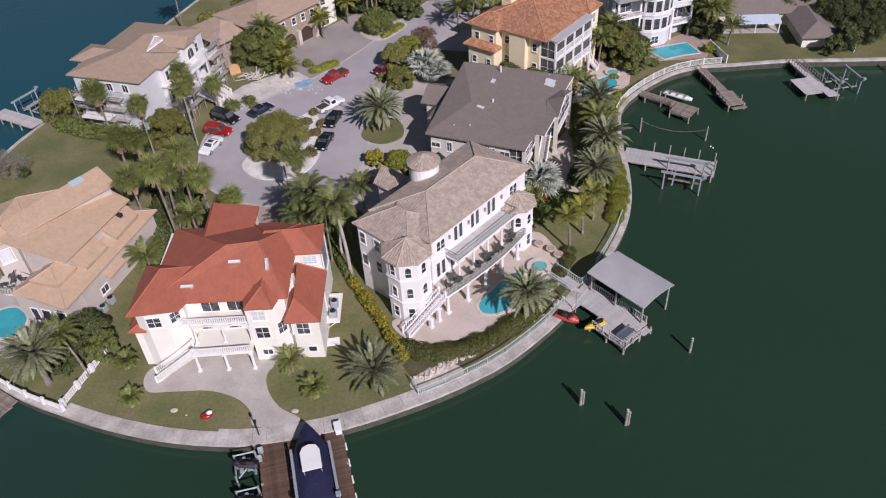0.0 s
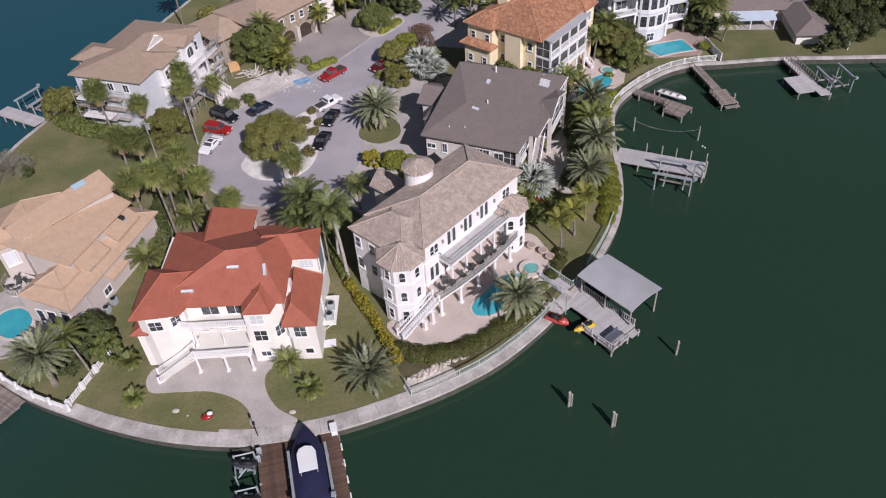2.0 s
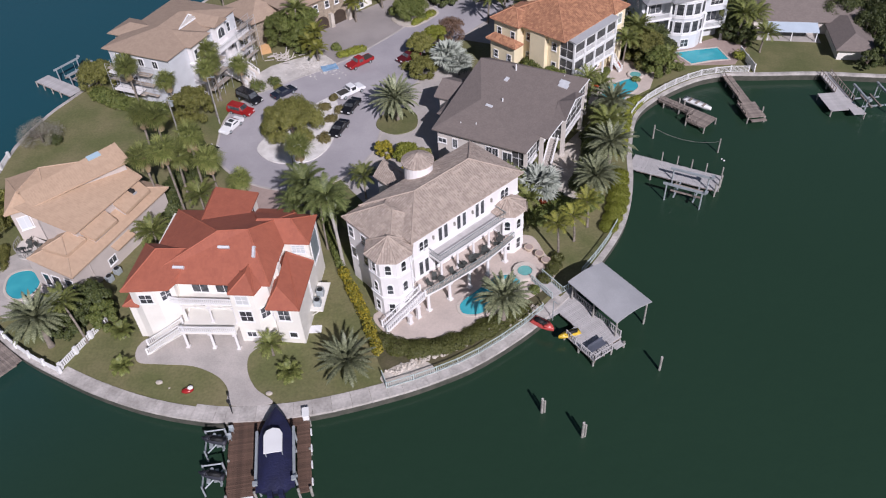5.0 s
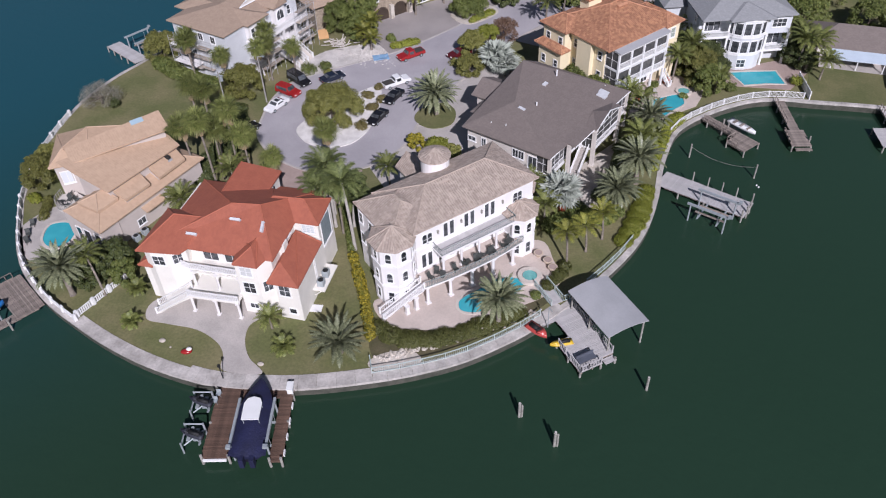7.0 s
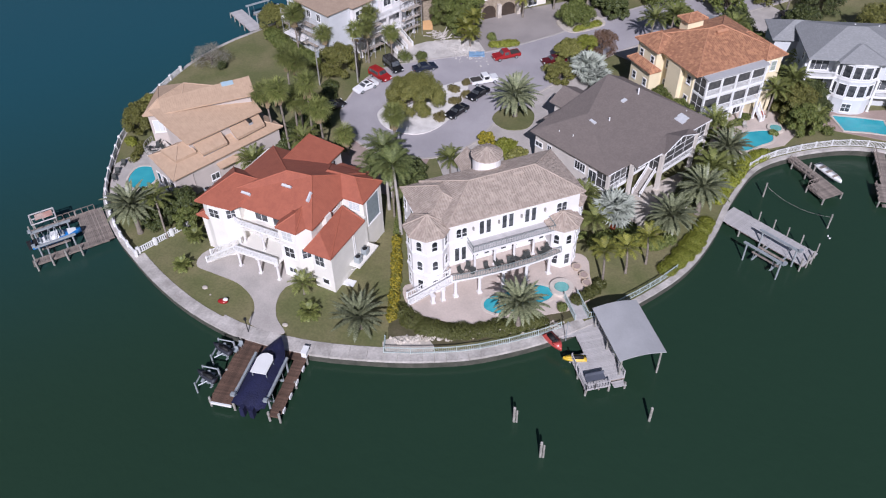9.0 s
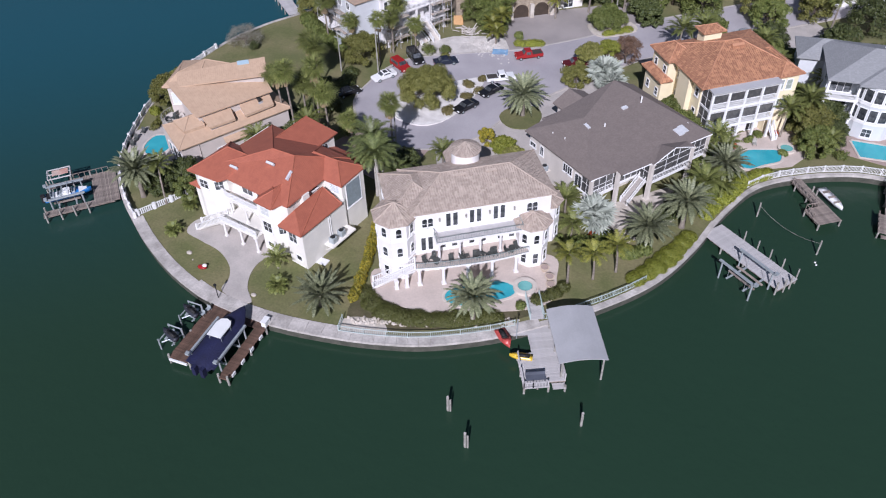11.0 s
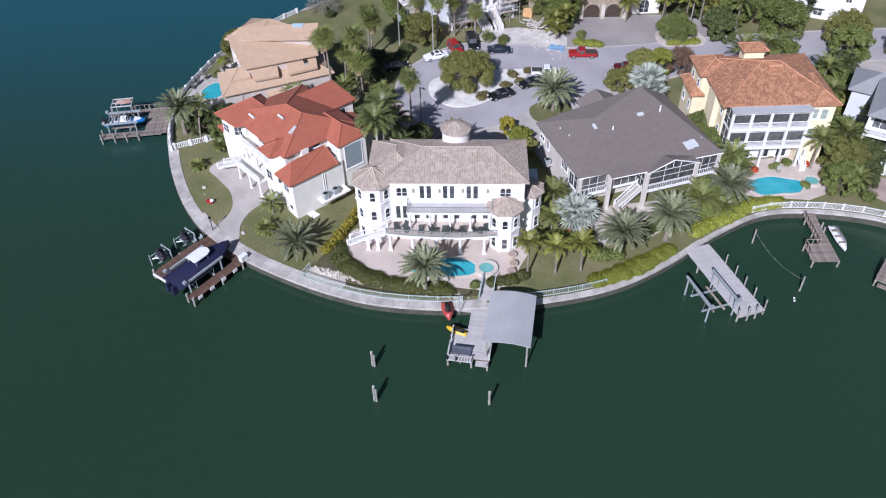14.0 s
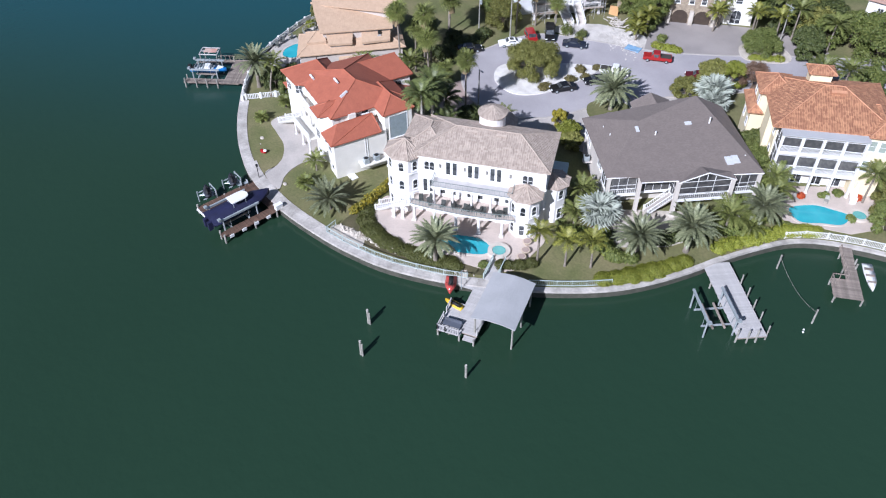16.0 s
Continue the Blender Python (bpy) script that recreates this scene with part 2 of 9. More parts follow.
RIDGES = {"red_roof_tiles": mat("red_ridge_tiles", (0.39, 0.12, 0.068), 0.7, fine=4, var=0.15), "beige_barrel_tiles": mat("beige_ridge_tiles", (0.44, 0.36, 0.30), 0.8, fine=4, var=0.2),
          "tan_roof_tiles": mat("tan_ridge_tiles", (0.52, 0.375, 0.265), 0.8, fine=4, var=0.15), "orange_barrel_tiles": mat("orange_ridge_tiles", (0.52, 0.26, 0.15), 0.75, fine=4, var=0.2)}


# ---- mesh helpers ----
def part(name, bm, material, parent, label="", smooth=False):
    """Links a bmesh as one mesh object under a thing or a part."""
    me = bpy.data.meshes.new(name)
    bm.to_mesh(me)
    bm.free()
    me.materials.append(material)
    if smooth:
        me.shade_smooth()
    ob = new(name, me)
    ob.parent = parent
    if label:
        ob["label"] = label
    return ob


def share(name, ob, parent, m, label=""):
    """Another object on ob's mesh."""
    o = new(name, ob.data)
    o.parent, o.matrix_basis = parent, m
    if label:
        o["label"] = label
    return o


def solo(name, bm, material, label="", category="", group="", kind="", m=None, smooth=False):
    me = bpy.data.meshes.new(name)
    bm.to_mesh(me)
    bm.free()
    me.materials.append(material)
    if smooth:
        me.shade_smooth()
    ob = new(name, me)
    if m is not None:
        ob.matrix_basis = m
    return tagged(ob, label, category, group, kind)


def thing(name, label, category, m, group="", kind=""):
    ob = new(name)
    ob.empty_display_size = 0.3
    ob.matrix_basis = m
    return tagged(ob, label, category, group, kind)


def box(bm, x0, x1, y0, y1, z0, z1, m=None):
    v = [bm.verts.new((x, y, z)) for z in (z0, z1) for x, y in ((x0, y0), (x1, y0), (x1, y1), (x0, y1))]
    for a in ((3, 2, 1, 0), (4, 5, 6, 7), (0, 1, 5, 4), (1, 2, 6, 5), (2, 3, 7, 6), (3, 0, 4, 7)):
        bm.faces.new([v[i] for i in a])
    if m is not None:
        bmesh.ops.transform(bm, matrix=m, verts=v)
    return v


def prism(bm, poly, z0, z1, cap=True):
    """poly runs anticlockwise."""
    lo, hi = [bm.verts.new((x, y, z0)) for x, y in poly], [bm.verts.new((x, y, z1)) for x, y in poly]
    k = len(poly)
    for i in range(k):
        bm.faces.new((lo[i], lo[(i + 1) % k], hi[(i + 1) % k], hi[i]))
    if cap:
        bm.faces.new(hi)
        bm.faces.new(lo[::-1])


def rod(bm, a, b, r, r2=None, n=8):
    a, b = Vector(a), Vector(b)
    q = (b - a).to_track_quat("Z", "Y").to_matrix()
    r2 = r if r2 is None else r2
    ra, rb = [], []
    for i in range(n):
        w = 2 * math.pi * i / n
        d = q @ Vector((math.cos(w), math.sin(w), 0))
        ra.append(bm.verts.new(a + d * r))
        rb.append(bm.verts.new(b + d * r2))
    for i in range(n):
        bm.faces.new((ra[i], ra[(i + 1) % n], rb[(i + 1) % n], rb[i]))
    bm.faces.new(rb)
    bm.faces.new(ra[::-1])


def ngon(cx, cy, r, n, turn=0.0):
    return [(cx + r * math.cos(2 * math.pi * i / n + turn), cy + r * math.sin(2 * math.pi * i / n + turn)) for i in range(n)]


def smooth_line(pts, per=6, closed=False):
    """Catmull-Rom through points in the plane."""
    out, k = [], len(pts)
    P = [Vector(p) for p in pts]
    for i in range(k if closed else k - 1):
        g = (lambda j: P[j % k]) if closed else (lambda j: P[min(max(j, 0), k - 1)])
        a, b, c, d = g(i - 1), g(i), g(i + 1), g(i + 2)
        for s in range(per):
            t = s / per
            out.append(tuple(0.5 * (2 * b + (c - a) * t + (2 * a - 5 * b + 4 * c - d) * t * t + (3 * b - a - 3 * c + d) * t ** 3)))
    if not closed:
        out.append(tuple(P[-1]))
    return out


def offset(line, d):
    """A line moved d metres to its left."""
    out = []
    for i, p in enumerate(line):
        a, b = Vector(line[max(i - 1, 0)]), Vector(line[min(i + 1, len(line) - 1)])
        t = (b - a).normalized()
        out.append((p[0] - t.y * d, p[1] + t.x * d))
    return out


def ribbon(bm, one, two, z0, z1):
    """A solid band between two lines of equal count, one lying to the right of two."""
    k = len(one)
    rows = [[bm.verts.new((x, y, z)) for x, y in ln] for ln, z in ((one, z0), (one, z1), (two, z1), (two, z0))]
    for i in range(k - 1):
        for a in range(4):
            b = (a + 1) % 4
            bm.faces.new((rows[a][i], rows[a][i + 1], rows[b][i + 1], rows[b][i]))
    bm.faces.new([rows[a][0] for a in range(4)])
    bm.faces.new([rows[a][-1] for a in (3, 2, 1, 0)])


def sheet(name, poly, z, material, label, category, depth=0.25):
    bm = bmesh.new()
    prism(bm, poly, z - depth, z)
    bmesh.ops.recalc_face_normals(bm, faces=bm.faces)
    return solo(name, bm, material, label, category, kind="structure")


def uv_slopes(bm):
    """UVs in metres: x along the eave, y up the slope."""
    lay = bm.loops.layers.uv.verify()
    for f in bm.faces:
        n = f.normal
        up = Vector((-n.x * n.z, -n.y * n.z, n.x * n.x + n.y * n.y))
        up = up.normalized() if up.length > 1e-4 else Vector((0, 1, 0))
        al = up.cross(n)
        for lp in f.loops:
            lp[lay].uv = (lp.vert.co.dot(al), lp.vert.co.dot(up))


def hip(bm, x0, x1, y0, y1, z, rise, over=0.5, thick=0.18, gable=()):
    """A hipped roof over a rectangle; gable: ends among 'x0 x1 y0 y1' that stand upright instead of sloping."""
    x0, x1, y0, y1 = x0 - over, x1 + over, y0 - over, y1 + over
    w, d = x1 - x0, y1 - y0
    if w >= d:
        a = 0 if "x0" in gable else d / 2
        b = 0 if "x1" in gable else d / 2
        top = [(x0 + a, (y0 + y1) / 2), (x1 - b, (y0 + y1) / 2)]
        ends = "x"
    else:
        a = 0 if "y0" in gable else w / 2
        b = 0 if "y1" in gable else w / 2
        top = [((x0 + x1) / 2, y0 + a), ((x0 + x1) / 2, y1 - b)]
        ends = "y"
    lo = [bm.verts.new((x, y, z - thick)) for x, y in ((x0, y0), (x1, y0), (x1, y1), (x0, y1))]
    hi = [bm.verts.new((x, y, z)) for x, y in ((x0, y0), (x1, y0), (x1, y1), (x0, y1))]
    flat = (Vector(top[0]) - Vector(top[1])).length < 1e-3
    p = bm.verts.new((*top[0], z + rise))
    q = p if flat else bm.verts.new((*top[1], z + rise))
    for i in range(4):
        bm.faces.new((lo[i], lo[(i + 1) % 4], hi[(i + 1) % 4], hi[i]))
    bm.faces.new(lo[::-1])
    if flat:
        for i in range(4):
            bm.faces.new((hi[i], hi[(i + 1) % 4], p))
    elif ends == "x":
        bm.faces.new((hi[0], hi[1], q, p))
        bm.faces.new((hi[1], hi[2], q))
        bm.faces.new((hi[2], hi[3], p, q))
        bm.faces.new((hi[3], hi[0], p))
    else:
        bm.faces.new((hi[0], hi[1], p))
        bm.faces.new((hi[1], hi[2], q, p))
        bm.faces.new((hi[2], hi[3], q))
        bm.faces.new((hi[3], hi[0], p, q))


def four_slopes(bm, eave, p, q, z, top, thick=0.18):
    """Four slopes from the corners of an eave up to a level ridge from p to q."""
    lo, hi = [bm.verts.new((*c, z - thick)) for c in eave], [bm.verts.new((*c, z)) for c in eave]
    p, q = bm.verts.new((*p, top)), bm.verts.new((*q, top))
    for i in range(4):
        bm.faces.new((lo[i], lo[(i + 1) % 4], hi[(i + 1) % 4], hi[i]))
    for k in (lo[::-1], (hi[0], hi[1], q, p), (hi[1], hi[2], q), (hi[2], hi[3], p, q), (hi[3], hi[0], p)):
        bm.faces.new(k)


def slope_sheet(bm, poly, slope, thick=0.2):
    """A roof plane of even thickness over a polygon."""
    hi, lo = [bm.verts.new((x, y, slope(x, y))) for x, y in poly], [bm.verts.new((x, y, slope(x, y) - thick)) for x, y in poly]
    k = len(poly)
    bm.faces.new(hi)
    bm.faces.new(lo[::-1])
    for i in range(k):
        bm.faces.new((lo[i], lo[(i + 1) % k], hi[(i + 1) % k], hi[i]))


def cone_roof(bm, poly, z, peak, thick=0.15):
    cx, cy = sum(p[0] for p in poly) / len(poly), sum(p[1] for p in poly) / len(poly)
    lo, hi = [bm.verts.new((x, y, z - thick)) for x, y in poly], [bm.verts.new((x, y, z)) for x, y in poly]
    t = bm.verts.new((cx, cy, peak))
    k = len(poly)
    for i in range(k):
        bm.faces.new((lo[i], lo[(i + 1) % k], hi[(i + 1) % k], hi[i]))
        bm.faces.new((hi[i], hi[(i + 1) % k], t))
    bm.faces.new(lo[::-1])


def roof(parent, material, build, name="roof", label=""):
    bm = bmesh.new()
    build(bm)
    bm.normal_update()
    uv_slopes(bm)
    lines = []
    for e in bm.edges:
        if len(e.link_faces) == 2:
            f, g = e.link_faces
            if f.normal.z > 0.3 and g.normal.z > 0.3 and f.normal.dot(g.normal) < 0.995 and e.is_convex:
                lines.append((e.verts[0].co.copy(), e.verts[1].co.copy()))
    ob = part(name, bm, material, parent, label)
    cap = RIDGES.get(material.name)
    if cap and name == "roof" and len(lines) < 10:
        for a, c in lines:
            bm = bmesh.new()
            rod(bm, a + Vector((0, 0, 0.01)), c + Vector((0, 0, 0.01)), 0.09, None, 6)
            part("ridge_cap", bm, cap, ob)
    return ob


# ---- sea, land and seawall ----
SHORE = [(75, 131.0), (65, 131.2), (55, 131.4), (45, 130.5), (40.5, 130.2), (35.5, 128.6), (31.0, 125.4), (27.4, 121.8), (24.8, 118.4), (23.3, 115.0), (22.5, 110.0), (22.1, 104.5),
         (22.1, 98.5), (21.4, 91.5), (19.8, 85.5), (16.4, 78.3), (12.6, 72.2), (8.7, 66.8), (3.2, 61.2), (-1.6, 57.8), (-7.2, 54.8),
         (-15.5, 51.4), (-23.8, 49.5), (-29.5, 49.3), (-35.9, 50.0), (-42.6, 51.6), (-48.2, 53.5), (-53.4, 55.5), (-58.4, 58.2), (-62.3, 61.0),
         (-66.0, 64.8), (-70.0, 70.0), (-73.3, 75.0), (-77.8, 86.0), (-80.3, 99.0), (-79.6, 109.0), (-77.6, 116.0), (-74.5, 128.0), (-70.0, 146.0), (-66, 160), (-60, 180)]
SHORE = smooth_line(SHORE, 4)
LAND = 1.25
bm = bmesh.new()
inner = offset(SHORE, -0.35)
ring = inner + [(-40, 260), (0, 900), (900, 900), (900, 131.35)]
prism(bm, ring[::-1], -2.0, LAND)
bmesh.ops.recalc_face_normals(bm, faces=bm.faces)
bmesh.ops.triangulate(bm, faces=bm.faces)
GRASS = mat("lawn_grass", (0.118, 0.128, 0.045), 0.95, col2=(0.19, 0.170, 0.082), scale=0.16, fine=3.0, var=0.34, bump=0.5, bdist=0.08)
ground = solo("ground", bm, GRASS, "patchy green and straw-coloured lawn of the peninsula", "ground", kind="structure")

WATER = bpy.data.materials.new("green_bay_water")
WATER.use_nodes = True
n, l = WATER.node_tree.nodes, WATER.node_tree.links
b = n["Principled BSDF"]
b.inputs["Base Color"].default_value = (0.012, 0.036, 0.026, 1)
b.inputs["Roughness"].default_value, b.inputs["IOR"].default_value = 0.2, 1.33
co = n.new("ShaderNodeTexCoord")
prev = None
for sc, st, di in ((0.5, 0.22, 0.3), (2.2, 0.16, 0.1)):
    t = n.new("ShaderNodeTexNoise")
    t.inputs["Scale"].default_value, t.inputs["Detail"].default_value = sc, 4
    bp = n.new("ShaderNodeBump")
    bp.inputs["Strength"].default_value, bp.inputs["Distance"].default_value = st, di
    l.new(co.outputs["Object"], t.inputs["Vector"])
    l.new(t.outputs["Fac"], bp.inputs["Height"])
    if prev:
        l.new(prev.outputs["Normal"], bp.inputs["Normal"])
    prev = bp
l.new(prev.outputs["Normal"], b.inputs["Normal"])
tint = n.new("ShaderNodeTexNoise")
tint.inputs["Scale"].default_value, tint.inputs["Detail"].default_value = 0.02, 3
l.new(co.outputs["Object"], tint.inputs["Vector"])
ramp = n.new("ShaderNodeValToRGB")
ramp.color_ramp.elements[0].color, ramp.color_ramp.elements[1].color = (0.0168, 0.0400, 0.0227, 1), (0.0208, 0.0485, 0.0287, 1)
l.new(tint.outputs["Fac"], ramp.inputs["Fac"])
# bluer towards the north-west: grazing sky reflection put into the water colour
sepw = n.new("ShaderNodeSeparateXYZ")
l.new(co.outputs["Object"], sepw.inputs[0])
far = n.new("ShaderNodeMath")
far.operation = "MULTIPLY_ADD"
far.inputs[1].default_value, far.inputs[2].default_value = -1.0, 0.0
l.new(sepw.outputs["X"], far.inputs[0])
extent = n.new("ShaderNodeMath")
extent.operation = "MULTIPLY_ADD"
extent.inputs[1].default_value = 0.75
l.new(sepw.outputs["Y"], extent.inputs[0])
l.new(far.outputs[0], extent.inputs[2])
dm = n.new("ShaderNodeMapRange")
dm.interpolation_type = "SMOOTHSTEP"
dm.inputs["From Min"].default_value, dm.inputs["From Max"].default_value = 55, 180
l.new(extent.outputs[0], dm.inputs["Value"])
mixw = n.new("ShaderNodeMix")
mixw.data_type = "RGBA"
mixw.inputs[7].default_value = (0.0145, 0.070, 0.088, 1)
l.new(dm.outputs[0], mixw.inputs[0])
# darker off the point, lighter eastwards: view-dependent glare put into the water colour
glare = n.new("ShaderNodeMapRange")
glare.interpolation_type = "SMOOTHSTEP"
glare.inputs["From Min"].default_value, glare.inputs["From Max"].default_value = -5, 85
glare.inputs["To Min"].default_value, glare.inputs["To Max"].default_value = 0.96, 1.08
l.new(sepw.outputs["X"], glare.inputs["Value"])
glared = n.new("ShaderNodeHueSaturation")
l.new(glare.outputs[0], glared.inputs["Value"])
l.new(ramp.outputs["Color"], glared.inputs["Color"])
l.new(glared.outputs["Color"], mixw.inputs[6])
l.new(mixw.outputs[2], b.inputs["Base Color"])
bm = bmesh.new()
v = [bm.verts.new(p) for p in ((-2500, -2500, 0), (2500, -2500, 0), (2500, 2500, 0), (-2500, 2500, 0))]
bm.faces.new(v)
solo("water", bm, WATER, "calm dark green bay water round the peninsula", "water", kind="structure")

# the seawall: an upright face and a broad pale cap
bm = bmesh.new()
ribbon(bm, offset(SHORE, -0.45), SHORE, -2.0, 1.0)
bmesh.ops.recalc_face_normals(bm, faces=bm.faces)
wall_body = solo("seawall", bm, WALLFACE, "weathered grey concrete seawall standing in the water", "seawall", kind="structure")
CAPS = ((0, 44, 0.6), (44, 64, 0.75), (64, 80, 1.5), (80, 92, 2.05), (92, 104, 1.65), (104, 132, 0.9), (132, 160, 0.6))
for a, c, w in CAPS:
    for i in range(a, c):
        ln = [Vector(p) for p in (SHORE[i], SHORE[i + 1])]
        gap = (ln[1] - ln[0]).normalized() * 0.012
        back, front = offset(SHORE, -w), offset(SHORE, 0.05)
        bm = bmesh.new()
        ribbon(bm, [tuple(Vector(back[i]) + gap), tuple(Vector(back[i + 1]) - gap)], [tuple(Vector(front[i]) + gap), tuple(Vector(front[i + 1]) - gap)], 0.95, 1.33)
        bmesh.ops.recalc_face_normals(bm, faces=bm.faces)
        part("cap_slab", bm, SEAWALL, wall_body)

# ---- streets, drives and terraces ----
ROAD = smooth_line([(-45.6, 104.0), (-43.6, 98.0), (-37.5, 93.0), (-30.0, 91.4), (-23.0, 94.6), (-19.2, 101.5), (-18.8, 110.0), (-16.2, 121.5), (-13.2, 130), (-9.5, 140.5), (-2.8, 152.3), (5, 165), (22, 192), (14, 197), (-2, 176), (-11, 163), (-17.2, 152.5), (-22.8, 141.7), (-30.0, 131.0), (-38.5, 122.8), (-45.0, 116.0), (-46.4, 110.0)], 5, True)
sheet("road", ROAD, 1.36, ASPHALT, "sun-bleached grey asphalt cul-de-sac and street", "road")
bm = bmesh.new()
kerb = ROAD + ROAD[:1]
ribbon(bm, offset(kerb, -0.35), kerb, 1.0, 1.42)
bmesh.ops.recalc_face_normals(bm, faces=bm.faces)
solo("kerb", bm, CONC, "pale concrete kerb along the asphalt street", "kerb", kind="structure")
sheet("driveway", [(-31.4, 129.6), (-29.0, 131.3), (-15.0, 150.5), (-14.5, 161), (-22, 163), (-31.0, 152.5), (-40.5, 141.5), (-36, 134)], 1.345, WARM, "warm grey paved forecourt of the house with arched garages", "driveway")
DUSTY = mat("pale_building_dust", (0.60, 0.565, 0.53), 0.95, col2=(0.45, 0.42, 0.39), scale=0.5, fine=5, var=0.25, bump=0.5)
sheet("driveway", [(-47, 117), (-38, 122.4), (-30.6, 130.4), (-35, 133.5), (-40, 131), (-44, 128), (-47.5, 122)], 1.34, DUSTY, "dusty forecourt littered with building rubble", "driveway")
sheet("driveway", [(-30.0, 91.8), (-23.5, 94.6), (-22.5, 89.0), (-24.6, 82.6), (-38.2, 83.0), (-36.8, 92.8)], 1.335, PAVER, "pinkish paved driveway before the red-roofed house", "driveway")
sheet("driveway", [(-19.4, 101.0), (-18.9, 109.8), (-10.5, 111.8), (-7.5, 108.5), (-8.0, 100.5), (-13.5, 98.0)], 1.33, CONC, "pale concrete drive before the grey-roofed house", "driveway")
sheet("driveway", [(-22.9, 95.0), (-19.2, 101.2), (-13.5, 98.2), (-10.5, 92.0), (-16, 87.5)], 1.325, CONC, "pale drive before the white villa", "driveway")
sheet("driveway", [(-18.9, 106.0), (-17.6, 116.0), (-15.4, 124.4), (-10.6, 118.2), (-6.0, 113.0), (-9.5, 104.0)], 1.315, CONC, "pale concrete apron round the oval bed", "driveway")
sheet("driveway", [(-15.5, 124), (-12.5, 131), (-4.5, 128.0), (-6.5, 119.5), (-11, 117.5)], 1.32, CONC, "pale concrete drive beside the street", "driveway")
sheet("driveway", [(-9.5, 140.5), (-2.8, 152.0), (6, 148), (1, 138)], 1.325, CONC, "pale drive of the yellow house", "driveway")
sheet("driveway", [(6, 166), (12, 176), (30, 165), (26, 153), (18, 155)], 1.325, CONC, "pale concrete drive under trees", "driveway")
LAWN = mat("watered_lawn", (0.105, 0.115, 0.04), 0.95, col2=(0.16, 0.15, 0.065), scale=0.2, fine=3.0, var=0.3, bump=0.5, bdist=0.08)
sheet("lawn", [(44.6, 131.2), (110, 132.2), (110, 146), (60, 146.4), (44.6, 146.6)], 1.29, LAWN, "watered green lawn behind the seawall", "lawn")
# front path of the red-roofed house
PATHS = smooth_line([(-39.4, 60.5), (-39.4, 56.8), (-36.0, 56.6), (-32.0, 56.7), (-28.6, 55.6), (-26.6, 53.9), (-25.4, 51.6), (-20.6, 52.4), (-23.2, 54.2), (-25.0, 56.6), (-25.6, 59.2), (-24.6, 62.0), (-31, 65)], 5, True)
sheet("path", PATHS, 1.34, CONC, "curved pale concrete path from the house to the seawall", "path")
sheet("terrace", smooth_line([(-11.6, 67.2), (-8.9, 63.9), (-5.4, 63.7), (-0.9, 65.0), (2.6, 67.4), (6.9, 71.0), (9.8, 73.8), (11.2, 77.0), (9.6, 80.6), (6.8, 84.2), (0, 80), (-7, 70)], 5, True), 1.36, DECKING, "pinkish stone pool terrace behind the white villa", "terrace")
sheet("terrace", [(4.5, 93), (13.6, 92.6), (16.6, 99), (17.2, 108), (15.6, 113.5), (8, 100)], 1.32, SANDY, "sandy paved yard under date palms", "terrace")
sheet("terrace", [(11.0, 120.0), (14.0, 119.0), (19.5, 118.0), (26.0, 124.6), (27.2, 129.8), (22.5, 134.4), (18, 133)], 1.33, DECKING, "pale paved pool terrace of the yellow house", "terrace")
sheet("terrace", [(27.5, 136.5), (30.2, 132.6), (41.5, 133.8), (44.5, 140.5), (39, 143.5)], 1.33, PAVER, "tan paved pool terrace of the blue-grey house", "terrace")
sheet("terrace", smooth_line([(-67.5, 67.3), (-62.8, 62.6), (-57.5, 62.2), (-53.0, 66.0), (-57.5, 72.5), (-61.5, 76.0), (-66, 73)], 4, True), 1.33, CONC, "pale concrete pool terrace of the tan house", "terrace")
sheet("terrace", [(46.5, 143.2), (58.0, 142.7), (58.0, 147), (46.5, 147)], 1.33, CONC, "pale patio under the awning", "terrace")
bm = bmesh.new()
isl = smooth_line([(-38.2, 103.0), (-37.2, 99.8), (-33.4, 97.8), (-28.6, 98.8), (-26.4, 103.0), (-26.6, 110.0), (-28.8, 117.4), (-31.0, 116.6), (-35.4, 109.5)], 5, True)
prism(bm, isl, 1.0, 1.55)
bmesh.ops.recalc_face_normals(bm, faces=bm.faces)
solo("traffic_island", bm, GRAVEL, "raised island of white gravel in the turning circle", "traffic island", kind="structure")
bm = bmesh.new()
prism(bm, smooth_line([(-19.6, 112.4), (-19.6, 108.9), (-16.2, 107.2), (-13.2, 109.2), (-13.6, 113.2), (-16.4, 115.2)], 5, True), 1.0, 1.5)
bmesh.ops.recalc_face_normals(bm, faces=bm.faces)
solo("planting_bed", bm, LAWN, "kerbed oval bed of grass round a date palm", "planting bed", kind="structure")
bm = bmesh.new()
prism(bm, smooth_line([(-22.6, 151.8), (-24.4, 147.5), (-19.6, 144.8), (-15.2, 151.2), (-18.6, 154.0)], 5, True), 1.0, 1.52)
bmesh.ops.recalc_face_normals(bm, faces=bm.faces)
solo("planting_bed", bm, SANDY, "kerbed bed of pale gravel in the forecourt", "planting bed", kind="structure")
SHRUBBED = mat("mulched_bed", (0.075, 0.07, 0.03), 0.95, col2=(0.12, 0.10, 0.055), scale=0.4, fine=4, var=0.4, bump=0.6, bdist=0.1)
